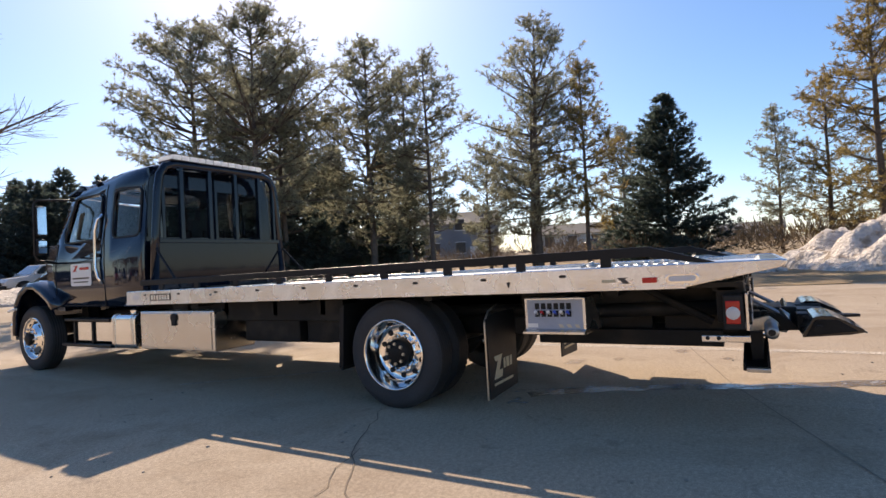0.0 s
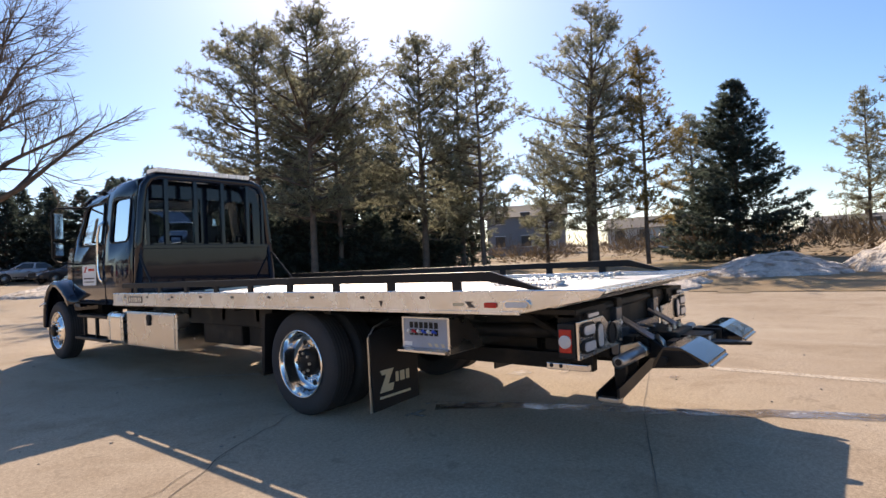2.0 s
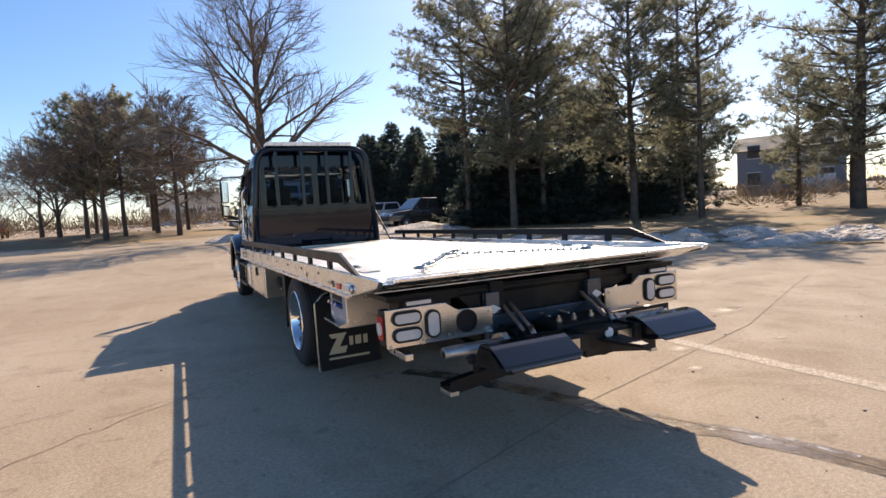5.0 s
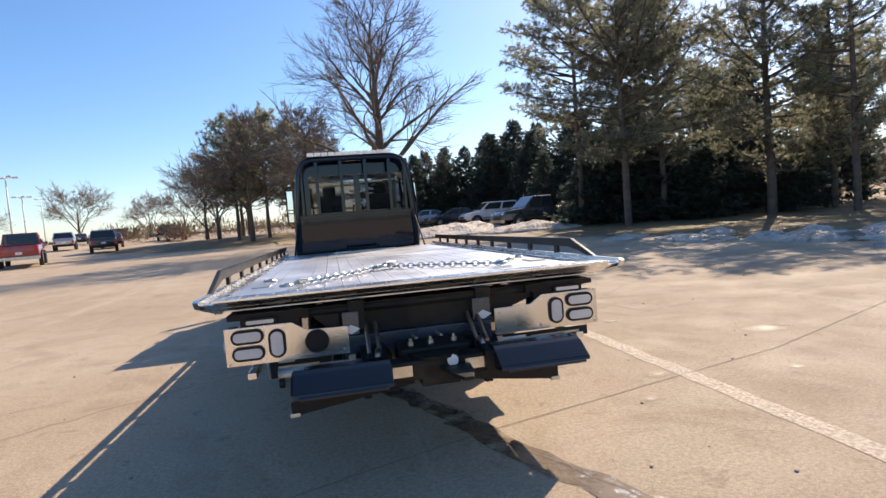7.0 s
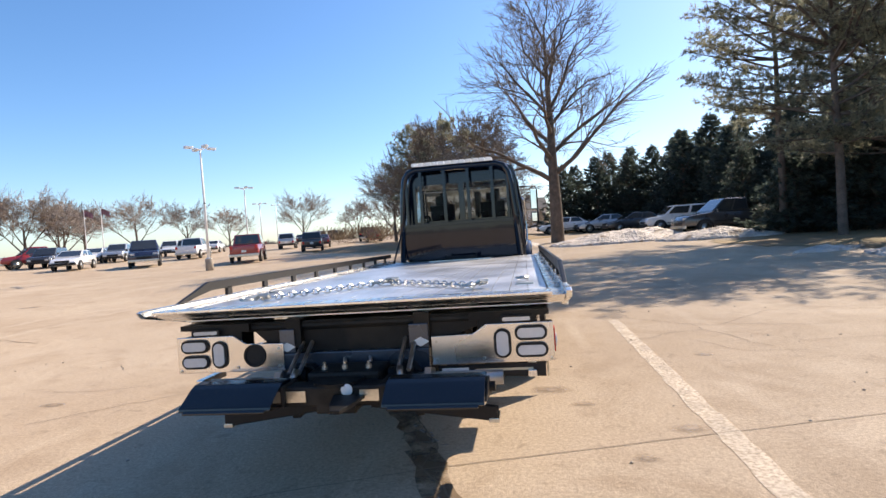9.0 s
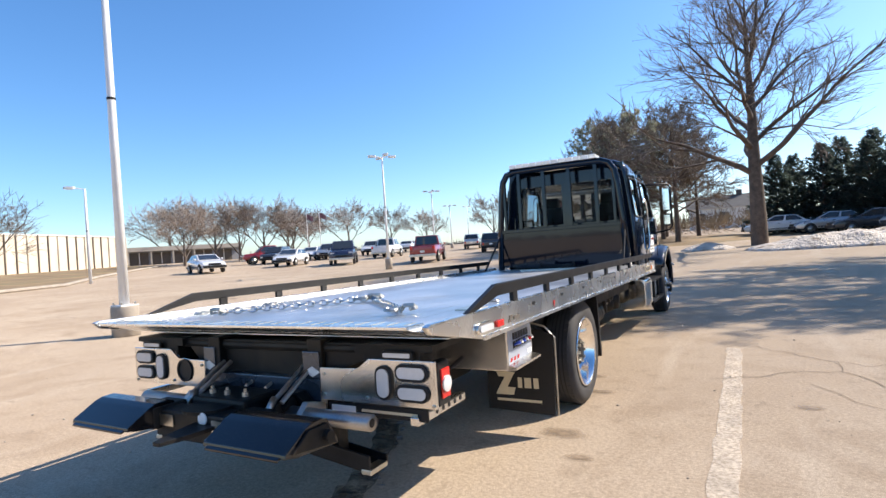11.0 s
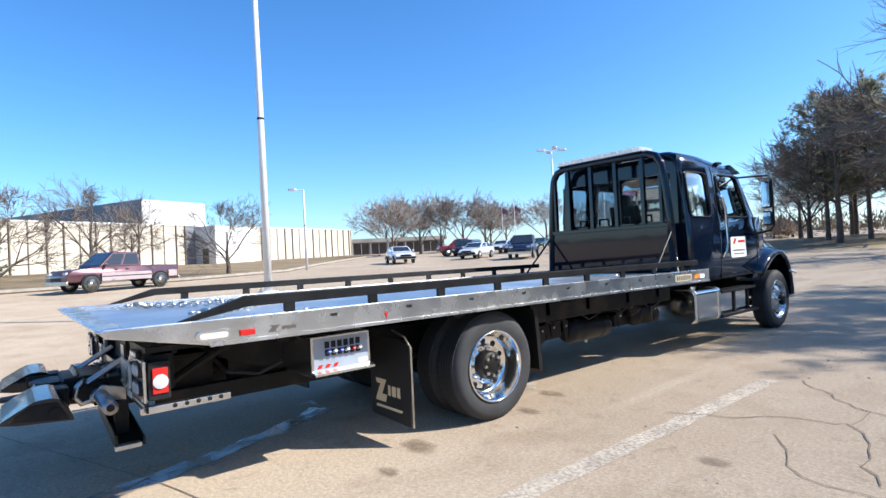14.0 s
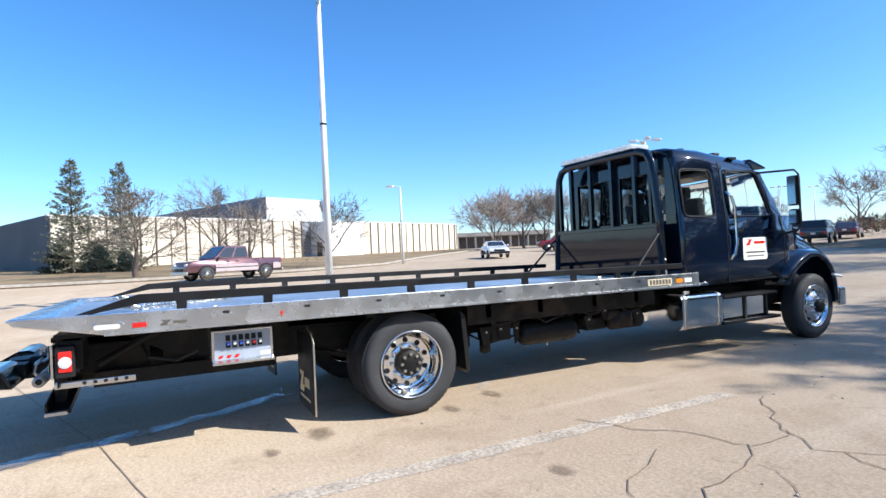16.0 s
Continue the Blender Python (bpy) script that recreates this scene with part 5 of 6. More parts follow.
# cab
# the cab and hood are drawn small and brought to size here
CAB_FIT = Matrix.Translation((0, -0.58, 0)) @ Matrix.Diagonal((0.975, 1.26, 1.05, 1.0))
SEC = [(1.085, 0.86), (1.09, 1.12), (1.09, 1.4), (1.075, 1.69), (1.04, 2.0), (1.01, 2.27), (0.985, 2.4), (0.94, 2.49), (0.82, 2.545), (0.4, 2.575), (0.0, 2.58)]
COLS = [3.42, 3.475, 3.94, 4.0, 4.09, 4.17, 4.87, 5.03, 5.18]


def cab_point(col, i, side):
    x, z = SEC[i]
    y = COLS[col]
    if col == 0:
        x -= 0.05
        z -= 0.03 if z > 2.3 else 0
    if col >= 6:
        lean = (0, 0, 0, 0, 0, 0, 0.34, 0.46, 0.5)[col]
        y -= lean * max(0.0, min(z, 2.4) - 1.69) - (0.05 if z < 1.5 else 0.0)
        if z > 2.3:
            z -= 0.05 + 0.03 * (col - 5)
    elif z > 2.3:
        z -= 0.012 * max(0, col - 2)
    return Vector((side * x, y, z))


bm = bmesh.new()
grid = {}
for c in range(len(COLS)):
    for s in (-1, 1):
        for i in range(len(SEC)):
            if s == -1 and i == len(SEC) - 1:
                grid[c, s, i] = grid[c, 1, i] if (c, 1, i) in grid else bm.verts.new(cab_point(c, i, 1))
                grid[c, 1, i] = grid[c, s, i]
            elif (c, s, i) not in grid:
                grid[c, s, i] = bm.verts.new(cab_point(c, i, s))
for c in range(len(COLS) - 1):
    for s in (-1, 1):
        for i in range(len(SEC) - 1):
            if i in (3, 4) and c in (1, 5):
                continue
            if c == 7 and i >= 3:
                continue
            q = (grid[c, s, i], grid[c + 1, s, i], grid[c + 1, s, i + 1], grid[c, s, i + 1])
            bm.faces.new(q if s > 0 else q[::-1])
cab = part("cab", bm, BLACK, truck, "gloss black extended cab", True)
cab.matrix_local = CAB_FIT
sol = cab.modifiers.new("sheet", "SOLIDIFY")
sol.thickness, sol.offset = 0.035, -1
cab.data.set_sharp_from_angle(angle=radians(50))
# back wall with a wide window
for nm, x0, x1, z0, z1 in (("back_wall", -1.03, 1.03, 0.86, 1.66), ("back_pillar", -1.0, -0.84, 1.66, 2.27), ("back_pillar", 0.84, 1.0, 1.66, 2.27), ("back_header", -0.95, 0.95, 2.27, 2.5), ("window_divider", -0.05, 0.05, 1.66, 2.27)):
    part(nm, B(x0, x1, 3.43, 3.47, z0, z1), FRAME_BLACK, cab)
part("back_window", B(-0.84, 0.84, 3.445, 3.453, 1.66, 2.27), DARKGLASS, cab)
part("floor_pan", B(-1.0, 1.0, 3.46, 5.1, 0.9, 0.96), CHASSIS, cab)
for s in (-1, 1):
    for c0, c1, nm in ((1, 2, "rear_side_window"), (5, 6, "door_window")):
        bm = bmesh.new()
        for c, i in ((c0, 3), (c1, 3), (c1, 4), (c1, 5), (c0, 5), (c0, 4)):
            p = cab_point(c, i, s)
            p.x -= s * 0.018
            bm.verts.new(p)
        bm.faces.new(bm.verts[:])
        g = part(nm, bm, GLASS, cab)
        outline = [cab_point(c, i, s) + Vector((s * 0.004, 0, 0)) for c, i in ((c0, 3), (c1, 3), (c1, 5), (c0, 5))]
        ring = []
        for k in range(4):
            p, a, d = outline[k], outline[k - 1], outline[(k + 1) % 4]
            ea, ed_ = (a - p).normalized(), (d - p).normalized()
            r = 0.085
            q = [p + ea * r * (1 - w) ** 2 + ed_ * r * w ** 2 for w in (0, 0.2, 0.4, 0.6, 0.8, 1.0)]
            ring += q
            bm = bmesh.new()
            lo = [bm.verts.new(v - Vector((s * 0.016, 0, 0))) for v in [p] + q]
            hi = [bm.verts.new(v) for v in [p] + q]
            bm.faces.new(lo)
            bm.faces.new(hi[::-1])
            for m in range(len(lo)):
                n = (m + 1) % len(lo)
                bm.faces.new((lo[m], hi[m], hi[n], lo[n]))
            part("window_corner", bm, BLACK, cab)
        part("window_trim", T(ring, 0.011, 6, True), SATIN, g)
    seam = [cab_point(4, i, s) + Vector((s * 0.002, 0, 0)) for i in range(0, 7)]
    part("door_seam", T(seam, 0.005, 4), PLASTIC, cab)
    seam = [cab_point(7, i, s) + Vector((s * 0.002, -0.03, 0)) for i in range(0, 4)]
    part("door_seam", T(seam, 0.005, 4), PLASTIC, cab)
    seam = [cab_point(4, 0, s) + Vector((s * 0.002, 0, 0.02)), cab_point(7, 0, s) + Vector((s * 0.002, -0.03, 0.02))]
    part("door_seam", T(seam, 0.005, 4), PLASTIC, cab)
    part("door_handle", B(s * 1.09, s * 1.115, 4.16, 4.32, 1.48, 1.52, bevel=0.008), SATIN, cab)
    h = part("grab_handle", T([(s * 1.06, 4.12, 2.0), (s * 1.11, 4.16, 1.94), (s * 1.12, 4.2, 1.8), (s * 1.13, 4.2, 1.35), (s * 1.12, 4.17, 1.22), (s * 1.09, 4.13, 1.14)], 0.019, 10), POLISH, cab, "long polished grab handle", True)
    sign = part("door_sign", PR(rounded(4.53, 1.27, 0.4, 0.285, 0.03), "x", s * 1.094, s * 1.098), WHITE, cab, "white magnetic sign with red and blue bars")
    u = lambda a: 4.53 - s * a
    part("sign_mark", PR([(u(0.15), 1.39), (u(0.05), 1.39), (u(0.10), 1.32), (u(0.04), 1.32), (u(0.16), 1.31), (u(0.1), 1.375)], "x", s * 1.0985, s * 1.1), RED, sign)
    part("sign_mark", B(s * 1.0985, s * 1.1, u(0.02), u(-0.16), 1.33, 1.365), RED, sign)
    part("sign_mark", B(s * 1.0985, s * 1.1, u(0.16), u(-0.16), 1.215, 1.235), RIB, sign)
    part("sign_mark", B(s * 1.0985, s * 1.1, u(0.14), u(-0.14), 1.17, 1.185), RIB, sign)
    part("roof_marker", PR(rounded(4.35, 2.44, 0.12, 0.03, 0.012), "x", s * 0.94, s * 0.985, 0.004), SATIN, cab)
    # mirrors
    arm = part("mirror_arm", T([(s * 1.0, 4.68, 2.25), (s * 1.2, 4.86, 2.26), (s * 1.35, 4.95, 2.26), (s * 1.395, 4.96, 2.2), (s * 1.395, 4.97, 1.55), (s * 1.34, 4.97, 1.48), (s * 1.08, 5.0, 1.44)], 0.014, 8), PLASTIC, truck, "black loop arm with two mirrors", True)
    arm.matrix_local = CAB_FIT
    m1 = part("mirror_shell", B(s * 1.25, s * 1.385, 4.93, 5.02, 1.8, 2.19, bevel=0.03), PLASTIC, arm)
    part("mirror_glass", B(s * 1.262, s * 1.373, 4.922, 4.928, 1.82, 2.18), POLISH, m1)
    m2 = part("mirror_shell", B(s * 1.25, s * 1.385, 4.93, 5.03, 1.55, 1.76, bevel=0.04), PLASTIC, arm)
    part("mirror_glass", B(s * 1.267, s * 1.368, 4.922, 4.928, 1.575, 1.735), POLISH, m2)
    # seats
    seat = part("seat", B(s * 0.25, s * 0.75, 4.2, 4.7, 1.15, 1.3, bevel=0.05), SEAT, cab)
    part("seat_back", PR([(4.22, 1.25), (4.34, 1.25), (4.22, 1.98), (4.1, 1.98)], "x", s * 0.26, s * 0.74, 0.03), SEAT, seat)
    part("head_rest", B(s * 0.38, s * 0.62, 4.08, 4.18, 1.97, 2.14, bevel=0.03), SEAT, seat)
for k in range(5):
    x = -0.72 + 0.36 * k
    part("rear_bench_loop", T([(x - 0.09, 3.56, 1.6), (x - 0.08, 3.56, 1.76), (x + 0.08, 3.56, 1.76), (x + 0.09, 3.56, 1.6)], 0.016, 6), PLASTIC, cab)
part("dashboard", PR([(4.95, 1.2), (5.3, 1.2), (5.3, 1.6), (5.05, 1.62), (4.93, 1.5)], "x", -0.98, 0.98, 0.03), PLASTIC, cab)
part("steering_wheel", T([(-0.5 + 0.21 * math.cos(a), 4.86 - 0.12 * math.sin(a), 1.56 + 0.17 * math.sin(a)) for a in [2 * math.pi * k / 16 for k in range(16)]], 0.014, 6, True), PLASTIC, cab)
# windscreen between the pillars
bm = bmesh.new()
rows = []
for i in (3, 4, 5, 6):
    p = cab_point(7, i, 1)
    rows.append([bm.verts.new((p.x * f, p.y + 0.16 * (1 - f * f) - 0.02, p.z)) for f in (-0.97, -0.6, -0.2, 0.2, 0.6, 0.97)])
for a, b in zip(rows, rows[1:]):
    for k in range(5):
        bm.faces.new((a[k], a[k + 1], b[k + 1], b[k]))
part("windshield", bm, GLASS, cab, smooth=True)
part("sun_visor", PR([(4.68, 2.42), (4.94, 2.33), (4.95, 2.35), (4.68, 2.45)], "x", -0.95, 0.95, 0.006), BLACK, cab)
for x in (-0.6, -0.3, 0, 0.3, 0.6):
    part("clearance_light", B(x - 0.05, x + 0.05, 4.4, 4.5, 2.535, 2.575, bevel=0.015), PLASTIC, cab)
part("roof_antenna", TU([(0.05, 2.56), (0.05, 2.61), (0, 2.62)], 12, "z", (0.55, 3.95, 0)), PLASTIC, cab)
part("air_horn", B(0.3, 0.42, 3.82, 3.9, 2.565, 2.63, bevel=0.01), PLASTIC, cab)
# bonnet
hood_sec = [(5.12, 1.6, 0.98, 1.02), (5.35, 1.54, 0.92, 1.0), (5.65, 1.46, 0.84, 0.98), (5.95, 1.36, 0.76, 0.94), (6.15, 1.24, 0.66, 0.88), (6.28, 1.0, 0.55, 0.8), (6.3, 0.6, 0.5, 0.76)]
bm = bmesh.new()
rows = []
for y, z, wt, wb in hood_sec:
    zb = 0.75 if y < 6.2 else 0.55
    rows.append([bm.verts.new(v) for v in ((-wb, y, zb), (-wb, y, z - 0.3 * (z - zb)), (-wt, y, z - 0.05), (-wt * 0.5, y, z), (wt * 0.5, y, z), (wt, y, z - 0.05), (wb, y, z - 0.3 * (z - zb)), (wb, y, zb))])
for a, b in zip(rows, rows[1:]):
    for k in range(7):
        bm.faces.new((a[k], a[k + 1], b[k + 1], b[k]))
bm.faces.new(rows[0])
bm.faces.new(rows[-1][::-1])
hood = part("hood", bm, BLACK, truck, "sloping gloss black hood", True)
hood.matrix_local = CAB_FIT
part("grille", B(-0.5, 0.5, 6.27, 6.33, 0.62, 1.1, bevel=0.02), POLISH, hood)
part("front_bumper", B(-0.95, 0.95, 7.32, 7.5, 0.38, 0.66, bevel=0.04), POLISH, truck)
for s in (-1, 1):
    part("headlight", B(s * 0.6, s * 0.84, 6.1, 6.26, 0.75, 0.98, bevel=0.05), WHITE_LENS, hood)
    # front mudguard: an arch from the hood out over the wheel
    bm = bmesh.new()
    rows = []
    arc = [(-62, 0.78), (-48, 0.74), (-30, 0.71), (-10, 0.72), (10, 0.73), (30, 0.70), (48, 0.66), (66, 0.62), (84, 0.60), (96, 0.60)]
    for a, r in arc:
        a = radians(a)
        cy, cz = 6.28, 0.56
        y, z = cy + r * math.sin(a), cz + r * math.cos(a)
        yi, zi = cy + (r - 0.1) * math.sin(a), cz + (r - 0.1) * math.cos(a)
        rows.append([bm.verts.new(v) for v in ((s * 0.7, y, z + 0.03), (s * 1.0, y, z + 0.02), (s * 1.13, y, z - 0.01), (s * 1.185, yi * 0.4 + y * 0.6, zi * 0.4 + z * 0.6), (s * 1.19, yi, zi), (s * 1.12, yi, zi - 0.005))])
    for a, b in zip(rows, rows[1:]):
        for k in range(5):
            bm.faces.new((a[k], a[k + 1], b[k + 1], b[k]))
    f = part("front_fender", bm, BLACK, truck, "rounded gloss black front fender", True)
    so = f.modifiers.new("sheet", "SOLIDIFY")
    so.thickness = 0.02
    part("fender_trim", T([(s * 1.195, 6.68, 0.9), (s * 1.195, 6.9, 0.86)], 0.02, 6), WHITE, f)
    part("cowl_side", PR([(4.95, 0.8), (5.1, 0.8), (5.3, 1.2), (5.36, 1.5), (5.1, 1.6)], "x", s * 0.95, s * 1.05, 0.01), BLACK, hood)
    part("inner_guard", B(s * 0.55, s * 0.7, 5.7, 7.1, 0.5, 1.1), CHASSIS, truck)

# chassis
for s in (-1, 1):
    rail = part("frame_rail", B(s * 0.38, s * 0.46, -2.0, 7.25, 0.55, 0.8, bevel=0.008), CHASSIS, truck)
    for k in range(10):
        part("frame_bolt", TU([(0.014, s * 0.46), (0.014, s * 0.475), (0, s * 0.475)], 6, "x", (0, 0.9 + 0.27 * k, 0.7 + 0.04 * (k % 2))), ZINC, truck)
    part("subframe_rail", B(s * 0.36, s * 0.46, -2.6, 3.3, 0.8, 0.9, bevel=0.006), CHASSIS, truck)
    part("side_frame", B(s * 0.9, s * 0.98, 0.7, 3.3, 0.72, 0.93, bevel=0.01), CHASSIS, truck, "black outrigger beam under the deck")
    for y in (0.95, 1.6, 2.35, 3.0):
        part("outrigger", PR([(s * 0.46, 0.62), (s * 0.98, 0.78), (s * 0.98, 0.92), (s * 0.46, 0.9)], "y", y - 0.03, y + 0.03), CHASSIS, truck)
part("rear_axle", T([(-0.9, 0, 0.46), (-0.3, 0, 0.46), (-0.2, 0, 0.46), (0.2, 0, 0.46), (0.3, 0, 0.46), (0.9, 0, 0.46)], [0.07, 0.08, 0.2, 0.2, 0.08, 0.07], 14), CHASSIS, truck, smooth=True)
part("front_axle", T([(-0.9, 6.38, 0.4), (0.9, 6.38, 0.4)], 0.06, 10), CHASSIS, truck)
part("drive_shaft", T([(0, 0.2, 0.48), (0, 4.6, 0.66)], 0.05, 10), CHASSIS, truck)
part("gearbox", B(-0.25, 0.25, 3.9, 5.3, 0.5, 0.95, bevel=0.06), CHASSIS, truck)
part("air_dryer", TU([(0.09, 2.72), (0.1, 2.74), (0.1, 2.98), (0.05, 3.02)], 14, "y", (0.75, 0, 0.66)), SATIN, truck, smooth=True)
part("air_dryer", TU([(0.11, 0.48), (0.11, 0.66), (0.08, 0.7), (0, 0.7)], 14, "z", (0.8, 2.95, 0)), SATIN, truck, smooth=True)
part("heat_shield", PR(rounded(2.95, 0.84, 0.5, 0.12, 0.05), "x", 0.86, 0.875), STAINLESS, truck, "perforated stainless shield")
for k in range(4):
    part("shield_hole", PR(rounded(2.8 + 0.1 * k, 0.84, 0.05, 0.05, 0.024), "x", 0.8755, 0.877), PLASTIC, truck)
part("bracket_box", B(0.55, 0.85, 1.05, 1.3, 0.5, 0.74, bevel=0.02), CHASSIS, truck)
part("exhaust_pipe", T([(-0.6, 3.6, 0.5), (-0.6, 1.2, 0.5), (-0.55, 0.7, 0.75), (-0.55, -0.7, 0.78), (-0.62, -1.2, 0.76), (-0.66, -2.6, 0.8)], 0.055, 12), CHASSIS, truck, smooth=True)

# wheels


def truck_wheel(s, y, xo, front=False):
    """The outer face of the tyre is at xo; s the side."""
    def X(d):
        return s * (xo - d)
    R, C = 0.462, (0, y, 0.462)
    prof = [(0.30, X(0.02)), (0.33, X(0.012)), (0.40, X(0.0)), (0.438, X(0.018)), (0.458, X(0.045)), (R, X(0.07)), (R, X(0.2)), (0.458, X(0.225)), (0.438, X(0.252)), (0.40, X(0.27)), (0.30, X(0.25))]
    wheel = part("front_wheel" if front else "rear_wheel", TU(prof, 48, "x", C, False), RUBBER, truck, "truck tyre on a polished aluminium rim", True)
    for k in range(4):
        d = 0.085 + 0.033 * k
        part("tread_groove", TU([(R + 0.0008, X(d)), (R + 0.0008, X(d + 0.009))], 48, "x", C, False), PLASTIC, wheel)
    bm = bmesh.new()
    for k in range(60):
        a = 2 * math.pi * k / 60
        for d0, d1 in ((0.045, 0.08), (0.19, 0.225)):
            c, q = math.cos(a), math.sin(a)
            g = bmesh.ops.create_cube(bm, size=1.0)["verts"]
            bmesh.ops.scale(bm, vec=(d1 - d0, 0.034, 0.014), verts=g)
            bmesh.ops.rotate(bm, cent=(0, 0, 0), matrix=Matrix.Rotation(a - math.pi / 2, 3, "X"), verts=g)
            bmesh.ops.translate(bm, vec=(X((d0 + d1) / 2), y + 0.457 * c, 0.462 + 0.457 * q), verts=g)
    tagged(part("tread", bm, RUBBER, wheel), kind="stuff")
    if front:
        rp = [(0.305, X(0.01)), (0.295, X(0.0)), (0.285, X(0.012)), (0.275, X(0.05)), (0.23, X(0.05)), (0.2, X(0.02)), (0.12, X(-0.012)), (0.11, X(-0.02)), (0.0, X(-0.02))]
    else:
        rp = [(0.305, X(0.01)), (0.298, X(-0.002)), (0.288, X(0.01)), (0.28, X(0.06)), (0.262, X(0.11)), (0.25, X(0.15)), (0.225, X(0.165)), (0.14, X(0.165)), (0.125, X(0.15))]
    rim = part("rim", TU(rp, 48, "x", C, False), POLISH, wheel, "polished aluminium rim", True)
    deep = 0.035 if front else 0.163
    for k in range(10):
        a = 2 * math.pi * (k + 0.5) / 10
        c, q = math.cos(a), math.sin(a)
        r = 0.215 if front else 0.2
        ra = 0.03 if front else 0.024
        part("hand_hole", TU([(ra, X(deep + 0.006)), (ra, X(deep - 0.006)), (0, X(deep - 0.006))], 12, "x", (0, y + r * c, 0.462 + r * q)), PLASTIC, rim)
        a = 2 * math.pi * k / 10
        c, q = math.cos(a), math.sin(a)
        o = -0.012 if front else 0.165
        part("lug_nut", TU([(0.017, X(o)), (0.017, X(o - 0.03)), (0.008, X(o - 0.045)), (0, X(o - 0.045))], 6, "x", (0, y + 0.155 * c if not front else y + 0.143 * c, 0.462 + (0.155 if not front else 0.143) * q)), POLISH, rim)
    if front:
        part("hub", TU([(0.1, X(-0.02)), (0.095, X(-0.06)), (0.07, X(-0.075)), (0, X(-0.08))], 20, "x", C), CHASSIS, rim, smooth=True)
    else:
        part("hub", TU([(0.125, X(0.16)), (0.12, X(0.07)), (0.1, X(0.055)), (0, X(0.05))], 20, "x", C), CHASSIS, rim, smooth=True)
        for k in range(8):
            a = 2 * math.pi * k / 8
            part("axle_bolt", TU([(0.014, X(0.056)), (0.014, X(0.038)), (0, X(0.038))], 6, "x", (0, y + 0.085 * math.cos(a), 0.462 + 0.085 * math.sin(a))), ZINC, rim)


for s in (-1, 1):
    truck_wheel(s, 0.0, 1.2)
    truck_wheel(s, 0.0, 0.9)
    truck_wheel(s, 6.38, 1.12, True)
    # mud guards and flaps
    part("wheel_guard", PR([(0.5, 0.9), (0.56, 0.86), (0.6, 0.34), (0.57, 0.3), (0.55, 0.34), (0.52, 0.84)], "x", s * 0.62, s * 1.19, 0.004), SATIN, truck, "black mud guard before the rear wheel")
    flap = part("mud_flap", PR([(s * 0.62, 0.16), (s * 1.17, 0.14), (s * 1.19, 0.76), (s * 1.08, 0.8), (s * 0.62, 0.8)], "y", -0.9, -0.885, 0.003), PLASTIC, truck, "black rubber mud flap with a tan mark")
    part("flap_hanger", T([(s * 1.19, -0.885, 0.14), (s * 1.195, -0.885, 0.74), (s * 1.12, -0.885, 0.82), (s * 0.95, -0.885, 0.86)], 0.008, 6), ZINC, flap)
    # the dealer's mark as plain shapes
    z = [(0.70, 0.46), (0.86, 0.46), (0.84, 0.43), (0.79, 0.34), (0.86, 0.34), (0.84, 0.28), (0.69, 0.28), (0.71, 0.32), (0.77, 0.42), (0.72, 0.42)]
    if s < 0:
        z = [(u - 1.79, v) for u, v in z]
    part("flap_mark", PR(z, "y", -0.904, -0.901), TAN, flap, "tan angular mark")
    x0 = 0.88 if s > 0 else -0.91
    for a, b in ((0.0, 0.035), (0.055, 0.11), (0.13, 0.17)):
        part("flap_mark", B(x0 + a, x0 + b, -0.904, -0.901, 0.34, 0.42), TAN, flap)
    x0 = 0.70 if s > 0 else -1.1
    part("flap_mark", B(x0, x0 + 0.37, -0.904, -0.901, 0.23, 0.25), TAN, flap)
    # lever box
    lev = part("control_box", PR([(-1.66, 0.92), (-1.2, 0.92), (-1.2, 0.65), (-1.66, 0.65)], "x", s * 0.62, s * 1.13, 0.006), STAINLESS, truck, "stainless control box with rows of levers")
    part("face_decal", B(s * 1.1302, s * 1.1308, -1.64, -1.22, 0.67, 0.905), DECAL, lev, "pale blue-white instruction decal")
    part("shelf", PR([(s * 1.13, 0.65), (s * 1.19, 0.66), (s * 1.19, 0.675), (s * 1.13, 0.69)], "y", -1.66, -1.2), STAINLESS, lev)
    for r in range(2):
        for k in range(6):
            y = -1.54 + 0.048 * k
            part("lever_slot", B(s * 1.131, s * 1.134, y - 0.017, y + 0.017, 0.78 + 0.055 * r, 0.825 + 0.055 * r), PLASTIC, lev)
            if r == 0:
                knob = RED if k > 3 else BLUE
                part("lever_knob", T([(s * 1.13, y, 0.8), (s * 1.175, y, 0.82)], [0.007, 0.013], 8), WHITE if k % 2 else knob, lev)
    for k in range(3):
        part("warning_stripe", PR([(-1.62 + 0.06 * k, 0.7), (-1.59 + 0.06 * k, 0.7), (-1.575 + 0.06 * k, 0.725), (-1.605 + 0.06 * k, 0.725)], "x", s * 1.131, s * 1.1325), RED if s > 0 else TAN, lev)
    part("warning_label", B(s * 1.131, s * 1.133, -1.3, -1.22, 0.70, 0.73), WHITE, lev)
    part("box_bracket", PR([(-1.2, 0.92), (-0.98, 0.92), (-1.0, 0.6), (-1.15, 0.58)], "x", s * 0.6, s * 0.64), CHASSIS, truck)
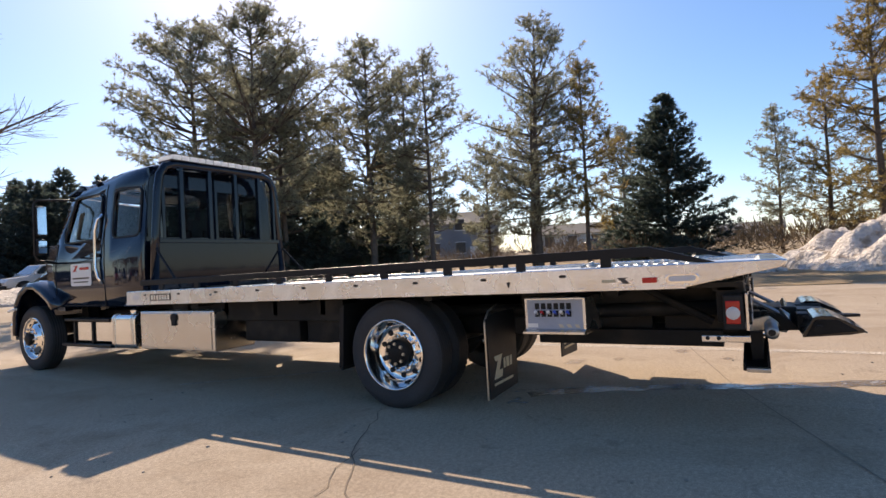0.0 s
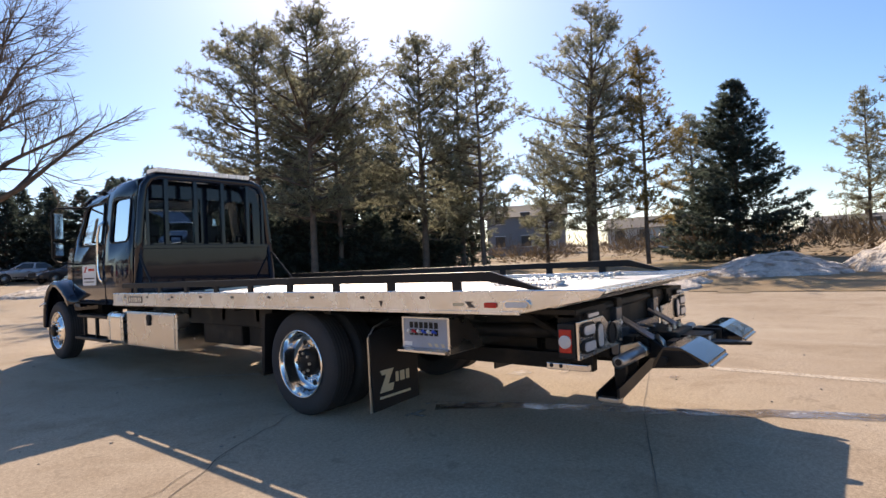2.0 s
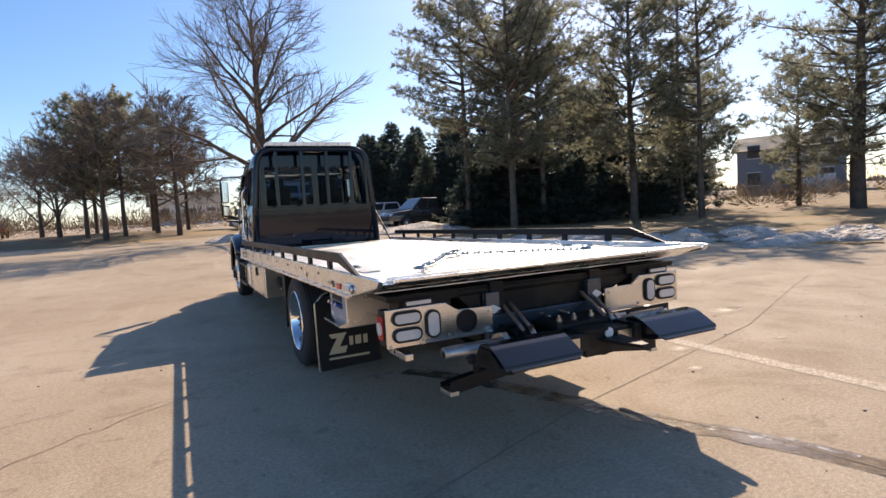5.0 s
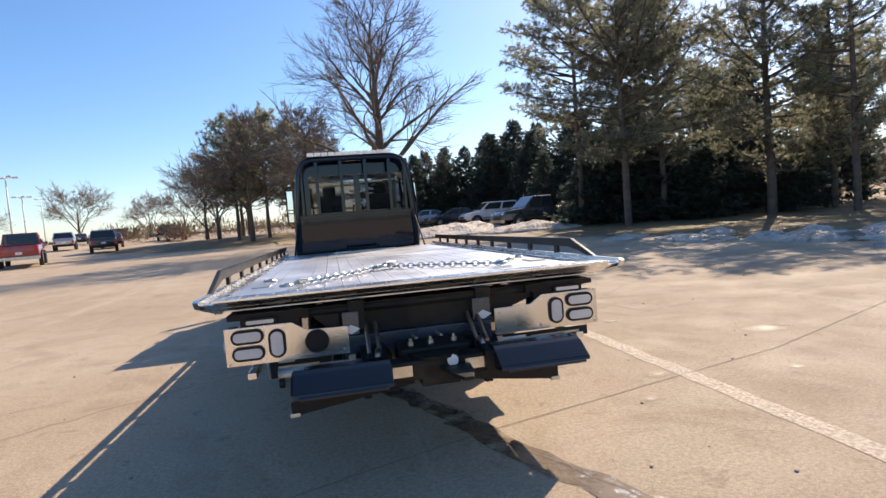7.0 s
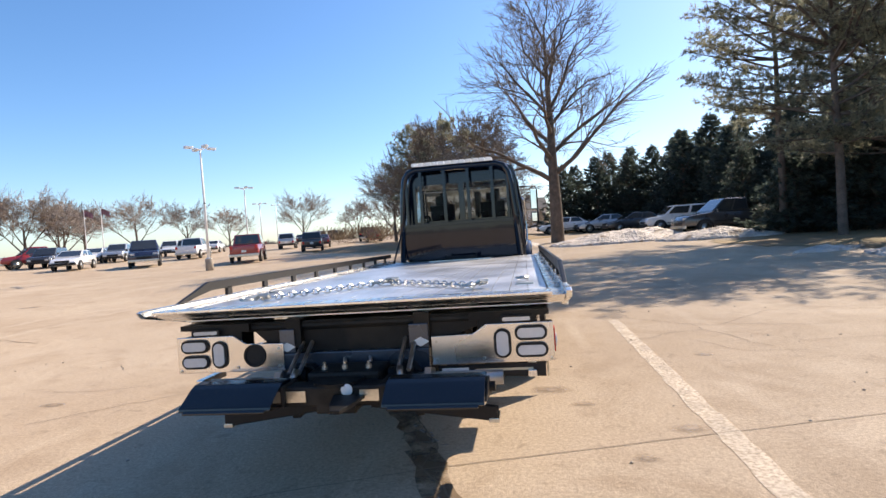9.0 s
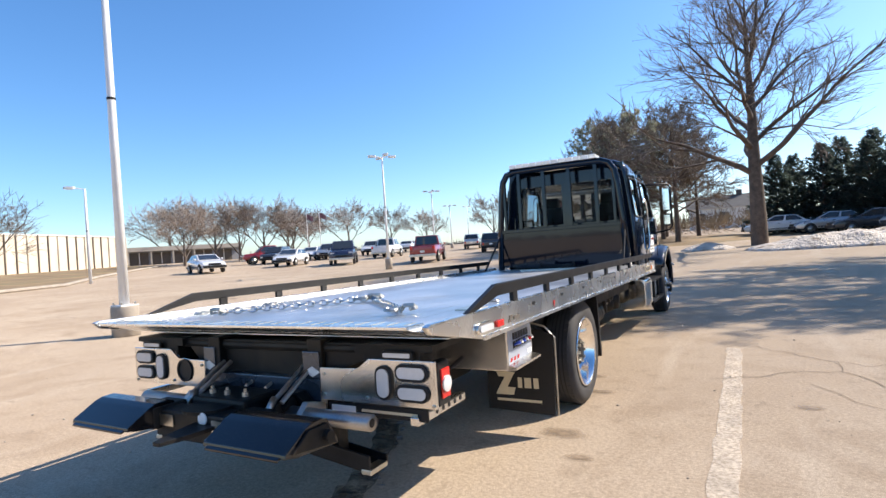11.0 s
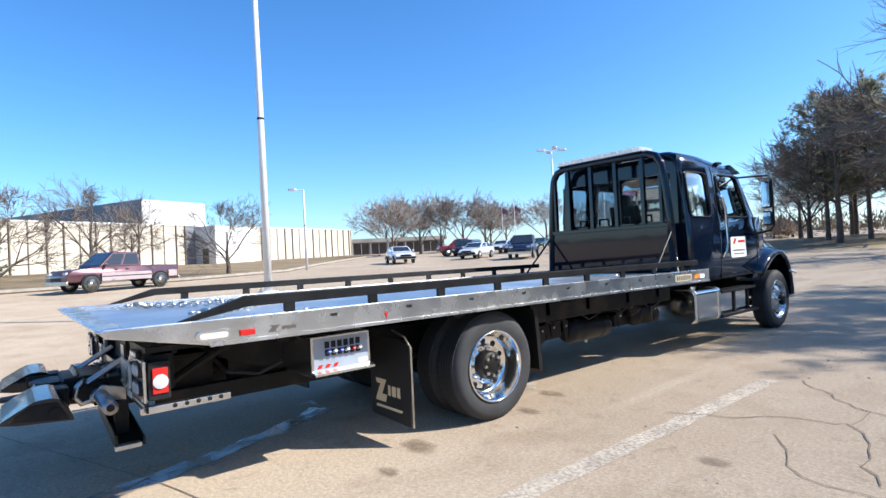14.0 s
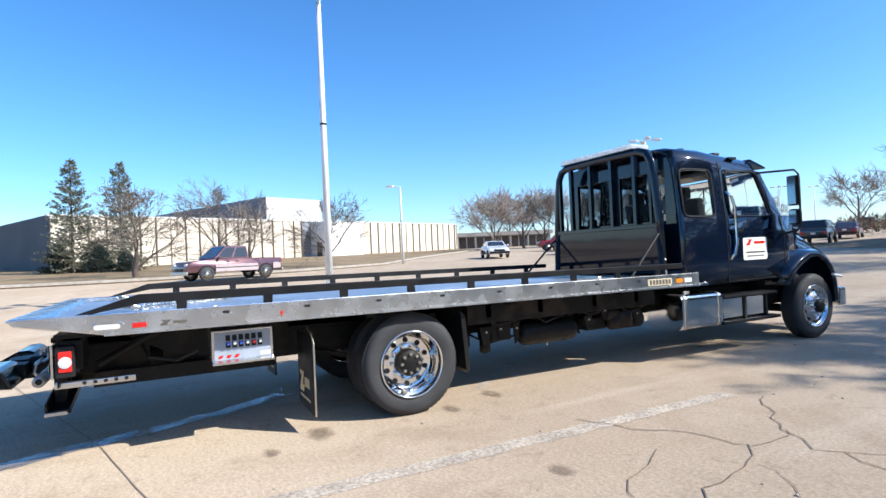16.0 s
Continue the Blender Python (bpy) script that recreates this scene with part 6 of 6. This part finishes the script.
# tool box (driver's side), fuel tank and steps
tool = part("tool_box", B(-1.14, -0.6, 2.15, 3.31, 0.42, 0.865, bevel=0.012), STAINLESS, truck, "polished stainless tool box")
part("tool_box_door", B(-1.152, -1.14, 2.19, 3.28, 0.445, 0.845, bevel=0.006), STAINLESS, tool)
tool.matrix_local = Matrix.Translation((0, -0.123, -0.02)) @ Matrix.Diagonal((1.0, 1.155, 1.0, 1.0))
part("latch", TU([(0.05, -1.153), (0.05, -1.165), (0.03, -1.172), (0, -1.172)], 18, "x", (0, 2.73, 0.79)), PLASTIC, tool, "black round latch")
part("latch_tab", B(-1.172, -1.154, 2.7, 2.76, 0.7, 0.76, bevel=0.008), PLASTIC, tool)
for s in (-1, 1):
    y0, y1 = (3.57, 4.3) if s > 0 else (3.8, 4.3)
    tank = part("fuel_tank", PR(rounded((1.15 + 0.6) / 2 * s, 0.6, 0.55, 0.42, 0.06), "y", y0, y1, 0.012), POLISH, truck, "polished aluminium fuel tank")
    for y in (y0 + 0.06, y1 - 0.06):
        part("tank_strap", PR(rounded((1.15 + 0.6) / 2 * s, 0.6, 0.565, 0.435, 0.066), "y", y - 0.02, y + 0.02), STAINLESS, tank)
    part("filler_cap", TU([(0.045, 0.8), (0.045, 0.85), (0.03, 0.86), (0, 0.86)], 14, "z", (s * 1.0, y0 + 0.25, 0)), POLISH, tank)
    step = part("cab_step", B(s * 0.9, s * 1.17, 4.3, 5.46, 0.39, 0.43, bevel=0.008), SATIN, truck, "black cab steps with polished panels")
    part("step_tread", B(s * 0.95, s * 1.15, 4.35, 5.42, 0.72, 0.755, bevel=0.006), SATIN, step)
    part("step_panel", B(s * 1.08, s * 1.1, 4.36, 4.78, 0.46, 0.71, bevel=0.006), POLISH, step)
    part("step_panel", B(s * 1.08, s * 1.1, 4.82, 5.2, 0.46, 0.71, bevel=0.006), POLISH, step)
    for y in (4.33, 4.8, 5.24):
        part("step_bracket", B(s * 0.92, s * 1.12, y - 0.02, y + 0.02, 0.4, 0.74), CHASSIS, step)
part("battery_box", B(-0.95, -0.6, 1.3, 2.1, 0.5, 0.84, bevel=0.02), CHASSIS, truck)
part("under_deck_box", B(-0.9, -0.55, 0.75, 1.25, 0.5, 0.78, bevel=0.02), CHASSIS, truck)

# tail: light plates, hydraulic box and wheel lift
for s in (-1, 1):
    out = [(0.47, 0.7), (1.19, 0.7), (1.19, 0.93), (0.8, 0.93), (0.72, 0.87), (0.47, 0.87)]
    plate = part("light_plate", PR([(s * u, v) for u, v in out], "y", -2.68, -2.665, 0.003), STAINLESS, truck, "bright stainless tail light plate")
    for cx, cz, w, h in ((1.06, 0.872, 0.17, 0.068), (1.06, 0.772, 0.17, 0.068), (0.893, 0.815, 0.082, 0.155)):
        g = part("tail_lamp", PR(rounded(s * cx, cz, w + 0.018, h + 0.018, min(w, h) / 2 + 0.007), "y", -2.695, -2.68, 0.004), PLASTIC, plate, "oval clear tail lamp in a black rubber ring")
        part("lens", PR(rounded(s * cx, cz, w - 0.012, h - 0.012, min(w, h) / 2 - 0.008), "y", -2.701, -2.695), WHITE_LENS, g)
    g = part("plate_lamp", PR(rounded(s * 0.98, 0.955, 0.19, 0.04, 0.015), "y", -2.69, -2.67, 0.004), PLASTIC, plate)
    part("lens", PR(rounded(s * 0.98, 0.955, 0.16, 0.022, 0.008), "y", -2.694, -2.69), WHITE_LENS, g)
    for x, z in ((0.5, 0.73), (0.5, 0.84), (0.78, 0.73), (1.17, 0.715)):
        part("plate_bolt", TU([(0.009, -2.68), (0.009, -2.688), (0, -2.688)], 6, "y", (s * x, 0, z)), ZINC, plate)
    side = part("side_lamp", B(s * 1.13, s * 1.19, -2.655, -2.54, 0.705, 0.92, bevel=0.01), PLASTIC, truck, "red and white side marker lamp")
    part("red_lens", B(s * 1.19, s * 1.2, -2.635, -2.555, 0.742, 0.885, bevel=0.006), RED, side)
    part("white_lens", TU([(0.04, s * 1.2), (0.04, s * 1.208), (0.02, s * 1.212), (0, s * 1.212)], 18, "x", (0, -2.595, 0.81)), WHITE_LENS, side)
    part("bar_slide", B(s * 1.03, s * 1.08, -2.68, -2.18 if s > 0 else -2.4, 0.61, 0.652, bevel=0.005), STAINLESS, truck, "punched steel slide bar")
    for k in range(5 if s > 0 else 2):
        part("slide_hole", PR(rounded(-2.5 + 0.065 * k, 0.636, 0.026, 0.026, 0.012), "x", s * 1.0805, s * 1.082), PLASTIC, truck)
    part("plate_arm", B(s * 0.75, s * 1.1, -2.66, -2.5, 0.74, 0.98, bevel=0.01), CHASSIS, truck)
    part("corner_gusset", PR([(s * 0.7, 0.95), (s * 1.17, 0.97), (s * 1.17, 1.0), (s * 0.7, 1.0)], "y", -2.66, -2.3), CHASSIS, truck)
part("exhaust_outlet", TU([(0.072, -2.682), (0.072, -2.69), (0.06, -2.69), (0.055, -2.6), (0, -2.6)], 24, "y", (-0.66, 0, 0.8)), PLASTIC, truck, "black exhaust hole")
tbox = part("tail_box", B(-0.52, 0.45, -2.6, -2.1, 0.6, 0.98, bevel=0.01), CHASSIS, truck, "black hydraulic housing at the tail")
part("face_plate", B(-0.5, 0.45, -2.662, -2.605, 0.62, 0.8, bevel=0.006), HOUSING, tbox, "smooth glossy black face plate")
part("face_cheek", B(0.33, 0.45, -2.66, -2.604, 0.803, 0.95, bevel=0.006), HOUSING, tbox)
part("face_cheek", B(-0.5, -0.4, -2.66, -2.604, 0.803, 0.95, bevel=0.006), HOUSING, tbox)
for x in (-0.34, 0.28):
    part("roller_guard", PR([(x - 0.13, 0.6), (x + 0.13, 0.6), (x + 0.12, 0.68), (x + 0.07, 0.74), (x - 0.07, 0.74), (x - 0.12, 0.68)], "y", -2.74, -2.664, 0.01), CHASSIS, tbox)
for x in (-0.08, 0.08):
    part("valve_cap", TU([(0.03, -2.67), (0.03, -2.72), (0.012, -2.735), (0, -2.735)], 12, "y", (x, 0, 0.69)), CHASSIS, tbox)
    part("hose_fitting", T([(x, -2.66, 0.76), (x + 0.02, -2.72, 0.75), (x + 0.04, -2.76, 0.7)], 0.011, 6), ZINC, tbox)
for x0, x1, x2 in ((-0.52, -0.72, -0.62), (0.45, 0.95, 0.66)):
    part("wing_panel", PR([(x0, 0.98), (x1, 0.98), (x2, 0.885), (x0, 0.8)], "y", -2.62, -2.6, 0.003), SATIN, tbox)
part("deck_roller", T([(-1.0, -2.6, 0.965), (1.0, -2.6, 0.965)], 0.03, 10), CHASSIS, truck)
part("tail_beam", B(-1.1, 1.1, -2.62, -2.48, 0.94, 0.995, bevel=0.006), CHASSIS, truck)
for x in (-0.45, 0.4):
    part("decal", PR([(x - 0.055, 0.84), (x, 0.87), (x + 0.055, 0.84), (x, 0.81)], "y", -2.664, -2.6615), WHITE, truck, "white diamond decal")
for x in (-0.34, 0.3):
    part("lift_cylinder", T([(x, -1.9, 0.7), (x, -2.72, 0.64)], 0.05, 12), CHASSIS, truck, smooth=True)
    part("lift_bracket", PR([(-2.62, 0.58), (-2.98, 0.6), (-2.94, 0.66), (-2.86, 0.72), (-2.76, 0.74), (-2.62, 0.68)], "x", x - 0.035, x + 0.035, 0.008), CHASSIS, truck)
    part("lift_pivot", TU([(0.04, x - 0.07), (0.04, x + 0.07)], 16, "x", (0, -2.8, 0.69)), CHASSIS, truck)
lift = part("wheel_lift", B(-0.1, 0.12, -3.12, -1.6, 0.56, 0.68, bevel=0.01), CHASSIS, truck, "folded black wheel lift")
part("lift_boom", B(-0.16, 0.16, -2.75, -0.9, 0.5, 0.64, bevel=0.012), CHASSIS, lift)
part("valve_block", B(-0.2, 0.22, -2.98, -2.72, 0.61, 0.75, bevel=0.02), CHASSIS, lift)
for x in (-0.12, 0.0, 0.14):
    part("valve_stud", TU([(0.018, 0.75), (0.018, 0.772), (0.009, 0.776), (0.009, 0.79), (0, 0.79)], 8, "z", (x, -2.9, 0)), ZINC, lift)
part("cross_tube", B(-0.46, 0.44, -3.12, -2.99, 0.6, 0.71, bevel=0.012), CHASSIS, lift)
part("pivot_plate", TU([(0.14, 0.71), (0.14, 0.725), (0, 0.725)], 24, "z", (0, -3.01, 0)), CHASSIS, lift)
tongue = part("lift_tongue", PR([(0.0, -3.10), (0.18, -3.10), (0.16, -3.28), (0.13, -3.39), (0.08, -3.39), (0.04, -3.28)], "z", 0.645, 0.665, 0.004), CHASSIS, lift, "flat tapered black tongue")
part("data_plate", TU([(0.032, -3.121), (0.032, -3.128), (0.016, -3.132), (0, -3.132)], 16, "y", (0.08, 0, 0.69)), WHITE, lift, "round white data plate")
for s in (-1, 1):
    arm = part("lift_arm", B(s * 0.26, s * 0.44, -3.16, -2.96, 0.61, 0.725, bevel=0.012), CHASSIS, lift)
    # zinc-toned plate painted on as a lit reflection
    part("arm_face", B(s * 0.15, s * 0.27, -3.129, -3.123, 0.63, 0.69), ZINC, arm)
    # bent plate: a long slope to the rear lip, a narrow flat top, a steep front
    pad = [(-2.97, 0.605), (-2.98, 0.645), (-3.035, 0.735), (-3.07, 0.748), (-3.14, 0.745), (-3.175, 0.73), (-3.295, 0.662), (-3.30, 0.642), (-3.23, 0.628)]
    part("wheel_pad", PR(pad, "x", s * 0.29 + 0.02, s * 0.8 + 0.02, 0.004), PADS, arm, "angled black wheel pad")
    part("pad_lip", PR([(-3.285, 0.645), (-3.285, 0.655), (-3.315, 0.642), (-3.315, 0.632)], "x", s * 0.32 + 0.02, s * 0.77 + 0.02, 0.002), PADS, arm)
    part("end_plate", PR([(-2.99, 0.615), (-3.045, 0.722), (-3.165, 0.722), (-3.265, 0.652)], "x", s * 0.8 + 0.02, s * 0.812 + 0.02, 0.003), CHASSIS, arm)
    part("end_pin", TU([(0.026, s * 0.832), (0.026, s * 0.86), (0, s * 0.86)], 12, "x", (0, -3.06, 0.67)), CHASSIS, arm)
    bar = part("scoop_bar", PR([(-2.78, 0.385), (-2.62, 0.385), (-2.62, 0.43), (-2.632, 0.43), (-2.632, 0.397), (-2.765, 0.397), (-2.765, 0.47), (-2.78, 0.47)], "x", s * 0.1, s * 0.84, 0.003), SATIN, lift, "black angle bar hanging under the lift")
    for v in bar.data.vertices:
        v.co.z += 0.1 * (0.84 - abs(v.co.x)) / 0.74
    part("bar_tip", B(s * 0.79, s * 0.85, -2.782, -2.64, 0.378, 0.405, bevel=0.005), ZINC, bar)
    for x in (0.36, 0.58):
        part("bar_hanger", B(s * x, s * (x + 0.05), -2.75, -2.67, 0.42, 0.62, bevel=0.006), CHASSIS, bar)
    tow = part("tow_bar_tube", TU([(0.02, s * 0.89), (0.042, s * 0.89), (0.042, s * 0.36), (0.02, s * 0.36)], 18, "x", (0, -2.8, 0.648)), DULL, lift, "round zinc tube with an open end", True)
    part("tube_bore", TU([(0.022, s * 0.8905), (0, s * 0.891)], 14, "x", (0, -2.8, 0.648)), PLASTIC, tow)
    part("tube_ear", PR([(-2.66, 0.6), (-2.84, 0.62), (-2.85, 0.66), (-2.79, 0.715), (-2.66, 0.68)], "x", s * 0.44, s * 0.48, 0.004), ZINC, lift)
    for x in (0.3, 0.36):
        part("lift_link", T([(s * x, -2.62, 0.86), (s * x, -2.74, 0.79), (s * x, -2.86, 0.72)], 0.014, 6), DULL, lift, "slanted steel link")
    part("lift_hook", T([(s * 0.31, -2.86, 0.74), (s * 0.32, -2.91, 0.7), (s * 0.325, -2.925, 0.64), (s * 0.325, -2.89, 0.59), (s * 0.325, -2.84, 0.6), (s * 0.325, -2.83, 0.64)], 0.019, 8), ZINC, lift, "zinc tow hook", True)
part("label_plate", B(0.5, 1.12, -2.655, -2.645, 0.625, 0.685), PLASTIC, truck, "black plate with white bars")
part("label_bar", B(0.52, 0.68, -2.658, -2.656, 0.635, 0.672), WHITE, truck)
part("label_bar", B(0.72, 1.06, -2.658, -2.656, 0.648, 0.662), TAN, truck)
part("hydraulic_hose", T([(0.5, -2.2, 0.9), (0.75, -2.1, 0.72), (0.8, -1.9, 0.68), (0.85, -1.75, 0.75)], 0.014, 6), PLASTIC, truck)
part("side_skirt", PR([(-1.66, 0.92), (-1.66, 0.66), (-2.0, 0.75), (-2.3, 0.92)], "x", 0.6, 0.63), CHASSIS, truck)
part("side_skirt", PR([(-1.66, 0.92), (-1.66, 0.66), (-2.0, 0.75), (-2.3, 0.92)], "x", -0.63, -0.6), CHASSIS, truck)
for s in (-1, 1):
    part("lift_tube", B(s * 0.5, s * 0.58, -2.5, -1.1, 0.5, 0.62, bevel=0.008), CHASSIS, truck, "black lower frame tube")
    part("diagonal_strut", T([(s * 0.7, -2.45, 0.7), (s * 0.7, -2.0, 0.94)], 0.03, 8), CHASSIS, truck)

# frame rails, driveline and tanks under the deck
for s in (-1, 1):
    for y in (0.85, 1.6, 2.35, 3.05):
        part("bed_bracket", PR([(y - 0.07, 0.6), (y + 0.07, 0.6), (y + 0.1, 0.9), (y - 0.1, 0.9)], "x", s * 0.463, s * 0.478, 0.003), CHASSIS, truck)
        part("bracket_bolt", TU([(0.016, s * 0.478), (0.016, s * 0.49), (0, s * 0.492)], 6, "x", (0, y, 0.66)), ZINC, truck)
    for y0, y1, zz in ((0.7, 2.3, 0.69), (0.9, 3.1, 0.75)):
        part("brake_line", T([(s * 0.5, y0, zz), (s * 0.51, (y0 + y1) / 2, zz - 0.03), (s * 0.5, y1, zz)], 0.009, 6), PLASTIC, truck)
    leaf = part("leaf_spring", PR([(-0.75, 0.6), (-0.35, 0.5), (0, 0.47), (0.35, 0.5), (0.75, 0.6), (0.75, 0.57), (0.35, 0.45), (0, 0.41), (-0.35, 0.45), (-0.75, 0.57)], "x", s * 0.42, s * 0.51), CHASSIS, truck, "dark rear leaf spring")
    part("spring_clamp", B(s * 0.4, s * 0.53, -0.08, 0.08, 0.38, 0.6, bevel=0.008), CHASSIS, leaf)
tank = part("air_tank", TU([(0, 1.46), (0.09, 1.47), (0.125, 1.51), (0.13, 1.55), (0.13, 2.13), (0.125, 2.17), (0.09, 2.21), (0, 2.22)], 22, "y", (0.75, 0, 0.53)), SATIN, truck, "black round air tank with straps", True)
for y in (1.68, 2.02):
    part("tank_strap", TU([(0.134, y - 0.02), (0.134, y + 0.02)], 22, "y", (0.75, 0, 0.53), False), CHASSIS, tank)
    part("tank_hanger", B(0.5, 0.73, y - 0.015, y + 0.015, 0.6, 0.68), CHASSIS, tank)
for k, (y, z, w, h) in enumerate(((0.98, 0.5, 0.07, 0.16), (1.16, 0.56, 0.05, 0.1), (1.36, 0.48, 0.04, 0.2), (2.36, 0.52, 0.06, 0.14), (2.6, 0.62, 0.05, 0.12), (3.12, 0.52, 0.07, 0.15))):
    part("hanger_bracket", PR([(y - w, z + h), (y + w, z + h), (y + w * 0.6, z), (y - w * 0.4, z - 0.03)], "x", 0.84, 0.86, 0.003), CHASSIS, truck)
    part("bracket_bolt", TU([(0.013, 0.861), (0.013, 0.874), (0, 0.876)], 6, "x", (0, y, z + h * 0.7)), ZINC, truck)
for k in range(4):
    y = 0.9 + 0.62 * k
    part("cable_loom", T([(0.87, y, 0.78), (0.89, y + 0.2, 0.68 - 0.03 * (k % 2)), (0.88, y + 0.42, 0.7), (0.87, y + 0.62, 0.78)], 0.011, 6), PLASTIC, truck)
part("drain_valve", T([(0.75, 1.84, 0.405), (0.75, 1.84, 0.37)], 0.014, 8), ZINC, tank)
part("air_hose", T([(0.75, 1.48, 0.53), (0.68, 1.1, 0.46), (0.6, 0.95, 0.55), (0.5, 0.85, 0.66)], 0.012, 6), PLASTIC, truck)
part("air_hose", T([(0.75, 2.2, 0.53), (0.72, 2.33, 0.45), (0.6, 2.42, 0.5), (0.5, 2.5, 0.64)], 0.012, 6), PLASTIC, truck)
part("filter_housing", TU([(0.04, 0.36), (0.06, 0.38), (0.06, 0.55), (0.045, 0.57)], 14, "z", (0.66, 1.08, 0)), CHASSIS, truck, smooth=True)
part("valve_cluster", B(0.47, 0.66, 0.72, 0.9, 0.44, 0.58, bevel=0.012), CHASSIS, truck)
part("valve_cluster", B(0.5, 0.72, 2.45, 2.75, 0.46, 0.6, bevel=0.015), CHASSIS, truck)
part("muffler", TU([(0.05, 2.75), (0.11, 2.8), (0.11, 3.25), (0.05, 3.3)], 18, "y", (0.74, 0, 0.55)), CHASSIS, truck, smooth=True)
part("differential", TU([(0.05, -0.26), (0.2, -0.14), (0.22, 0.0), (0.18, 0.16), (0.06, 0.26)], 18, "y", (0, 0, 0.48)), CHASSIS, truck, smooth=True)

# ---- chains on the deck ----


def chain(name, pts, label):
    """A chain of links along points lying on the deck."""
    ob = thing(name, label, "chain", "tie-down chains")
    way, total = [Vector((x, y, 1.08 + bedz(y) + 0.012)) for x, y in pts], 0.0
    step, k = 0.05, 0
    for a, b in zip(way, way[1:]):
        d = (b - a)
        n = max(1, int(d.length / step))
        for i in range(n):
            c = a + d * (i + 0.5) / n
            t = d.normalized()
            side = Vector((0, 0, 1)) if k % 2 else t.cross(Vector((0, 0, 1)))
            link = []
            for j in range(10):
                q = 2 * math.pi * j / 10
                link.append(c + t * 0.036 * math.cos(q) + side * 0.02 * math.sin(q))
            part("link", T(link, 0.0065, 5, True), CHAIN, ob)
            k += 1
    for e in (way[0], way[-1]):
        part("hook", T([e + Vector((0, 0, 0)), e + Vector((0.05, -0.04, 0.03)), e + Vector((0.09, -0.01, 0.03)), e + Vector((0.08, 0.04, 0.01)), e + Vector((0.03, 0.05, 0.0))], 0.013, 8), ZINC, ob)
        part("grab_ring", T([e + Vector((-0.03 + 0.04 * math.cos(a), -0.06 + 0.04 * math.sin(a), 0.01)) for a in [2 * math.pi * k / 12 for k in range(12)]], 0.011, 6, True), ZINC, ob)
    return ob


chain("tie_down_chain", [(-0.8, -2.35), (-0.5, -1.95), (-0.14, -1.42)], "bright steel tie-down chain lying on the deck")
chain("tie_down_chain", [(-0.1, -1.42), (0.3, -1.8), (0.7, -2.2)], "bright steel tie-down chain lying on the deck")
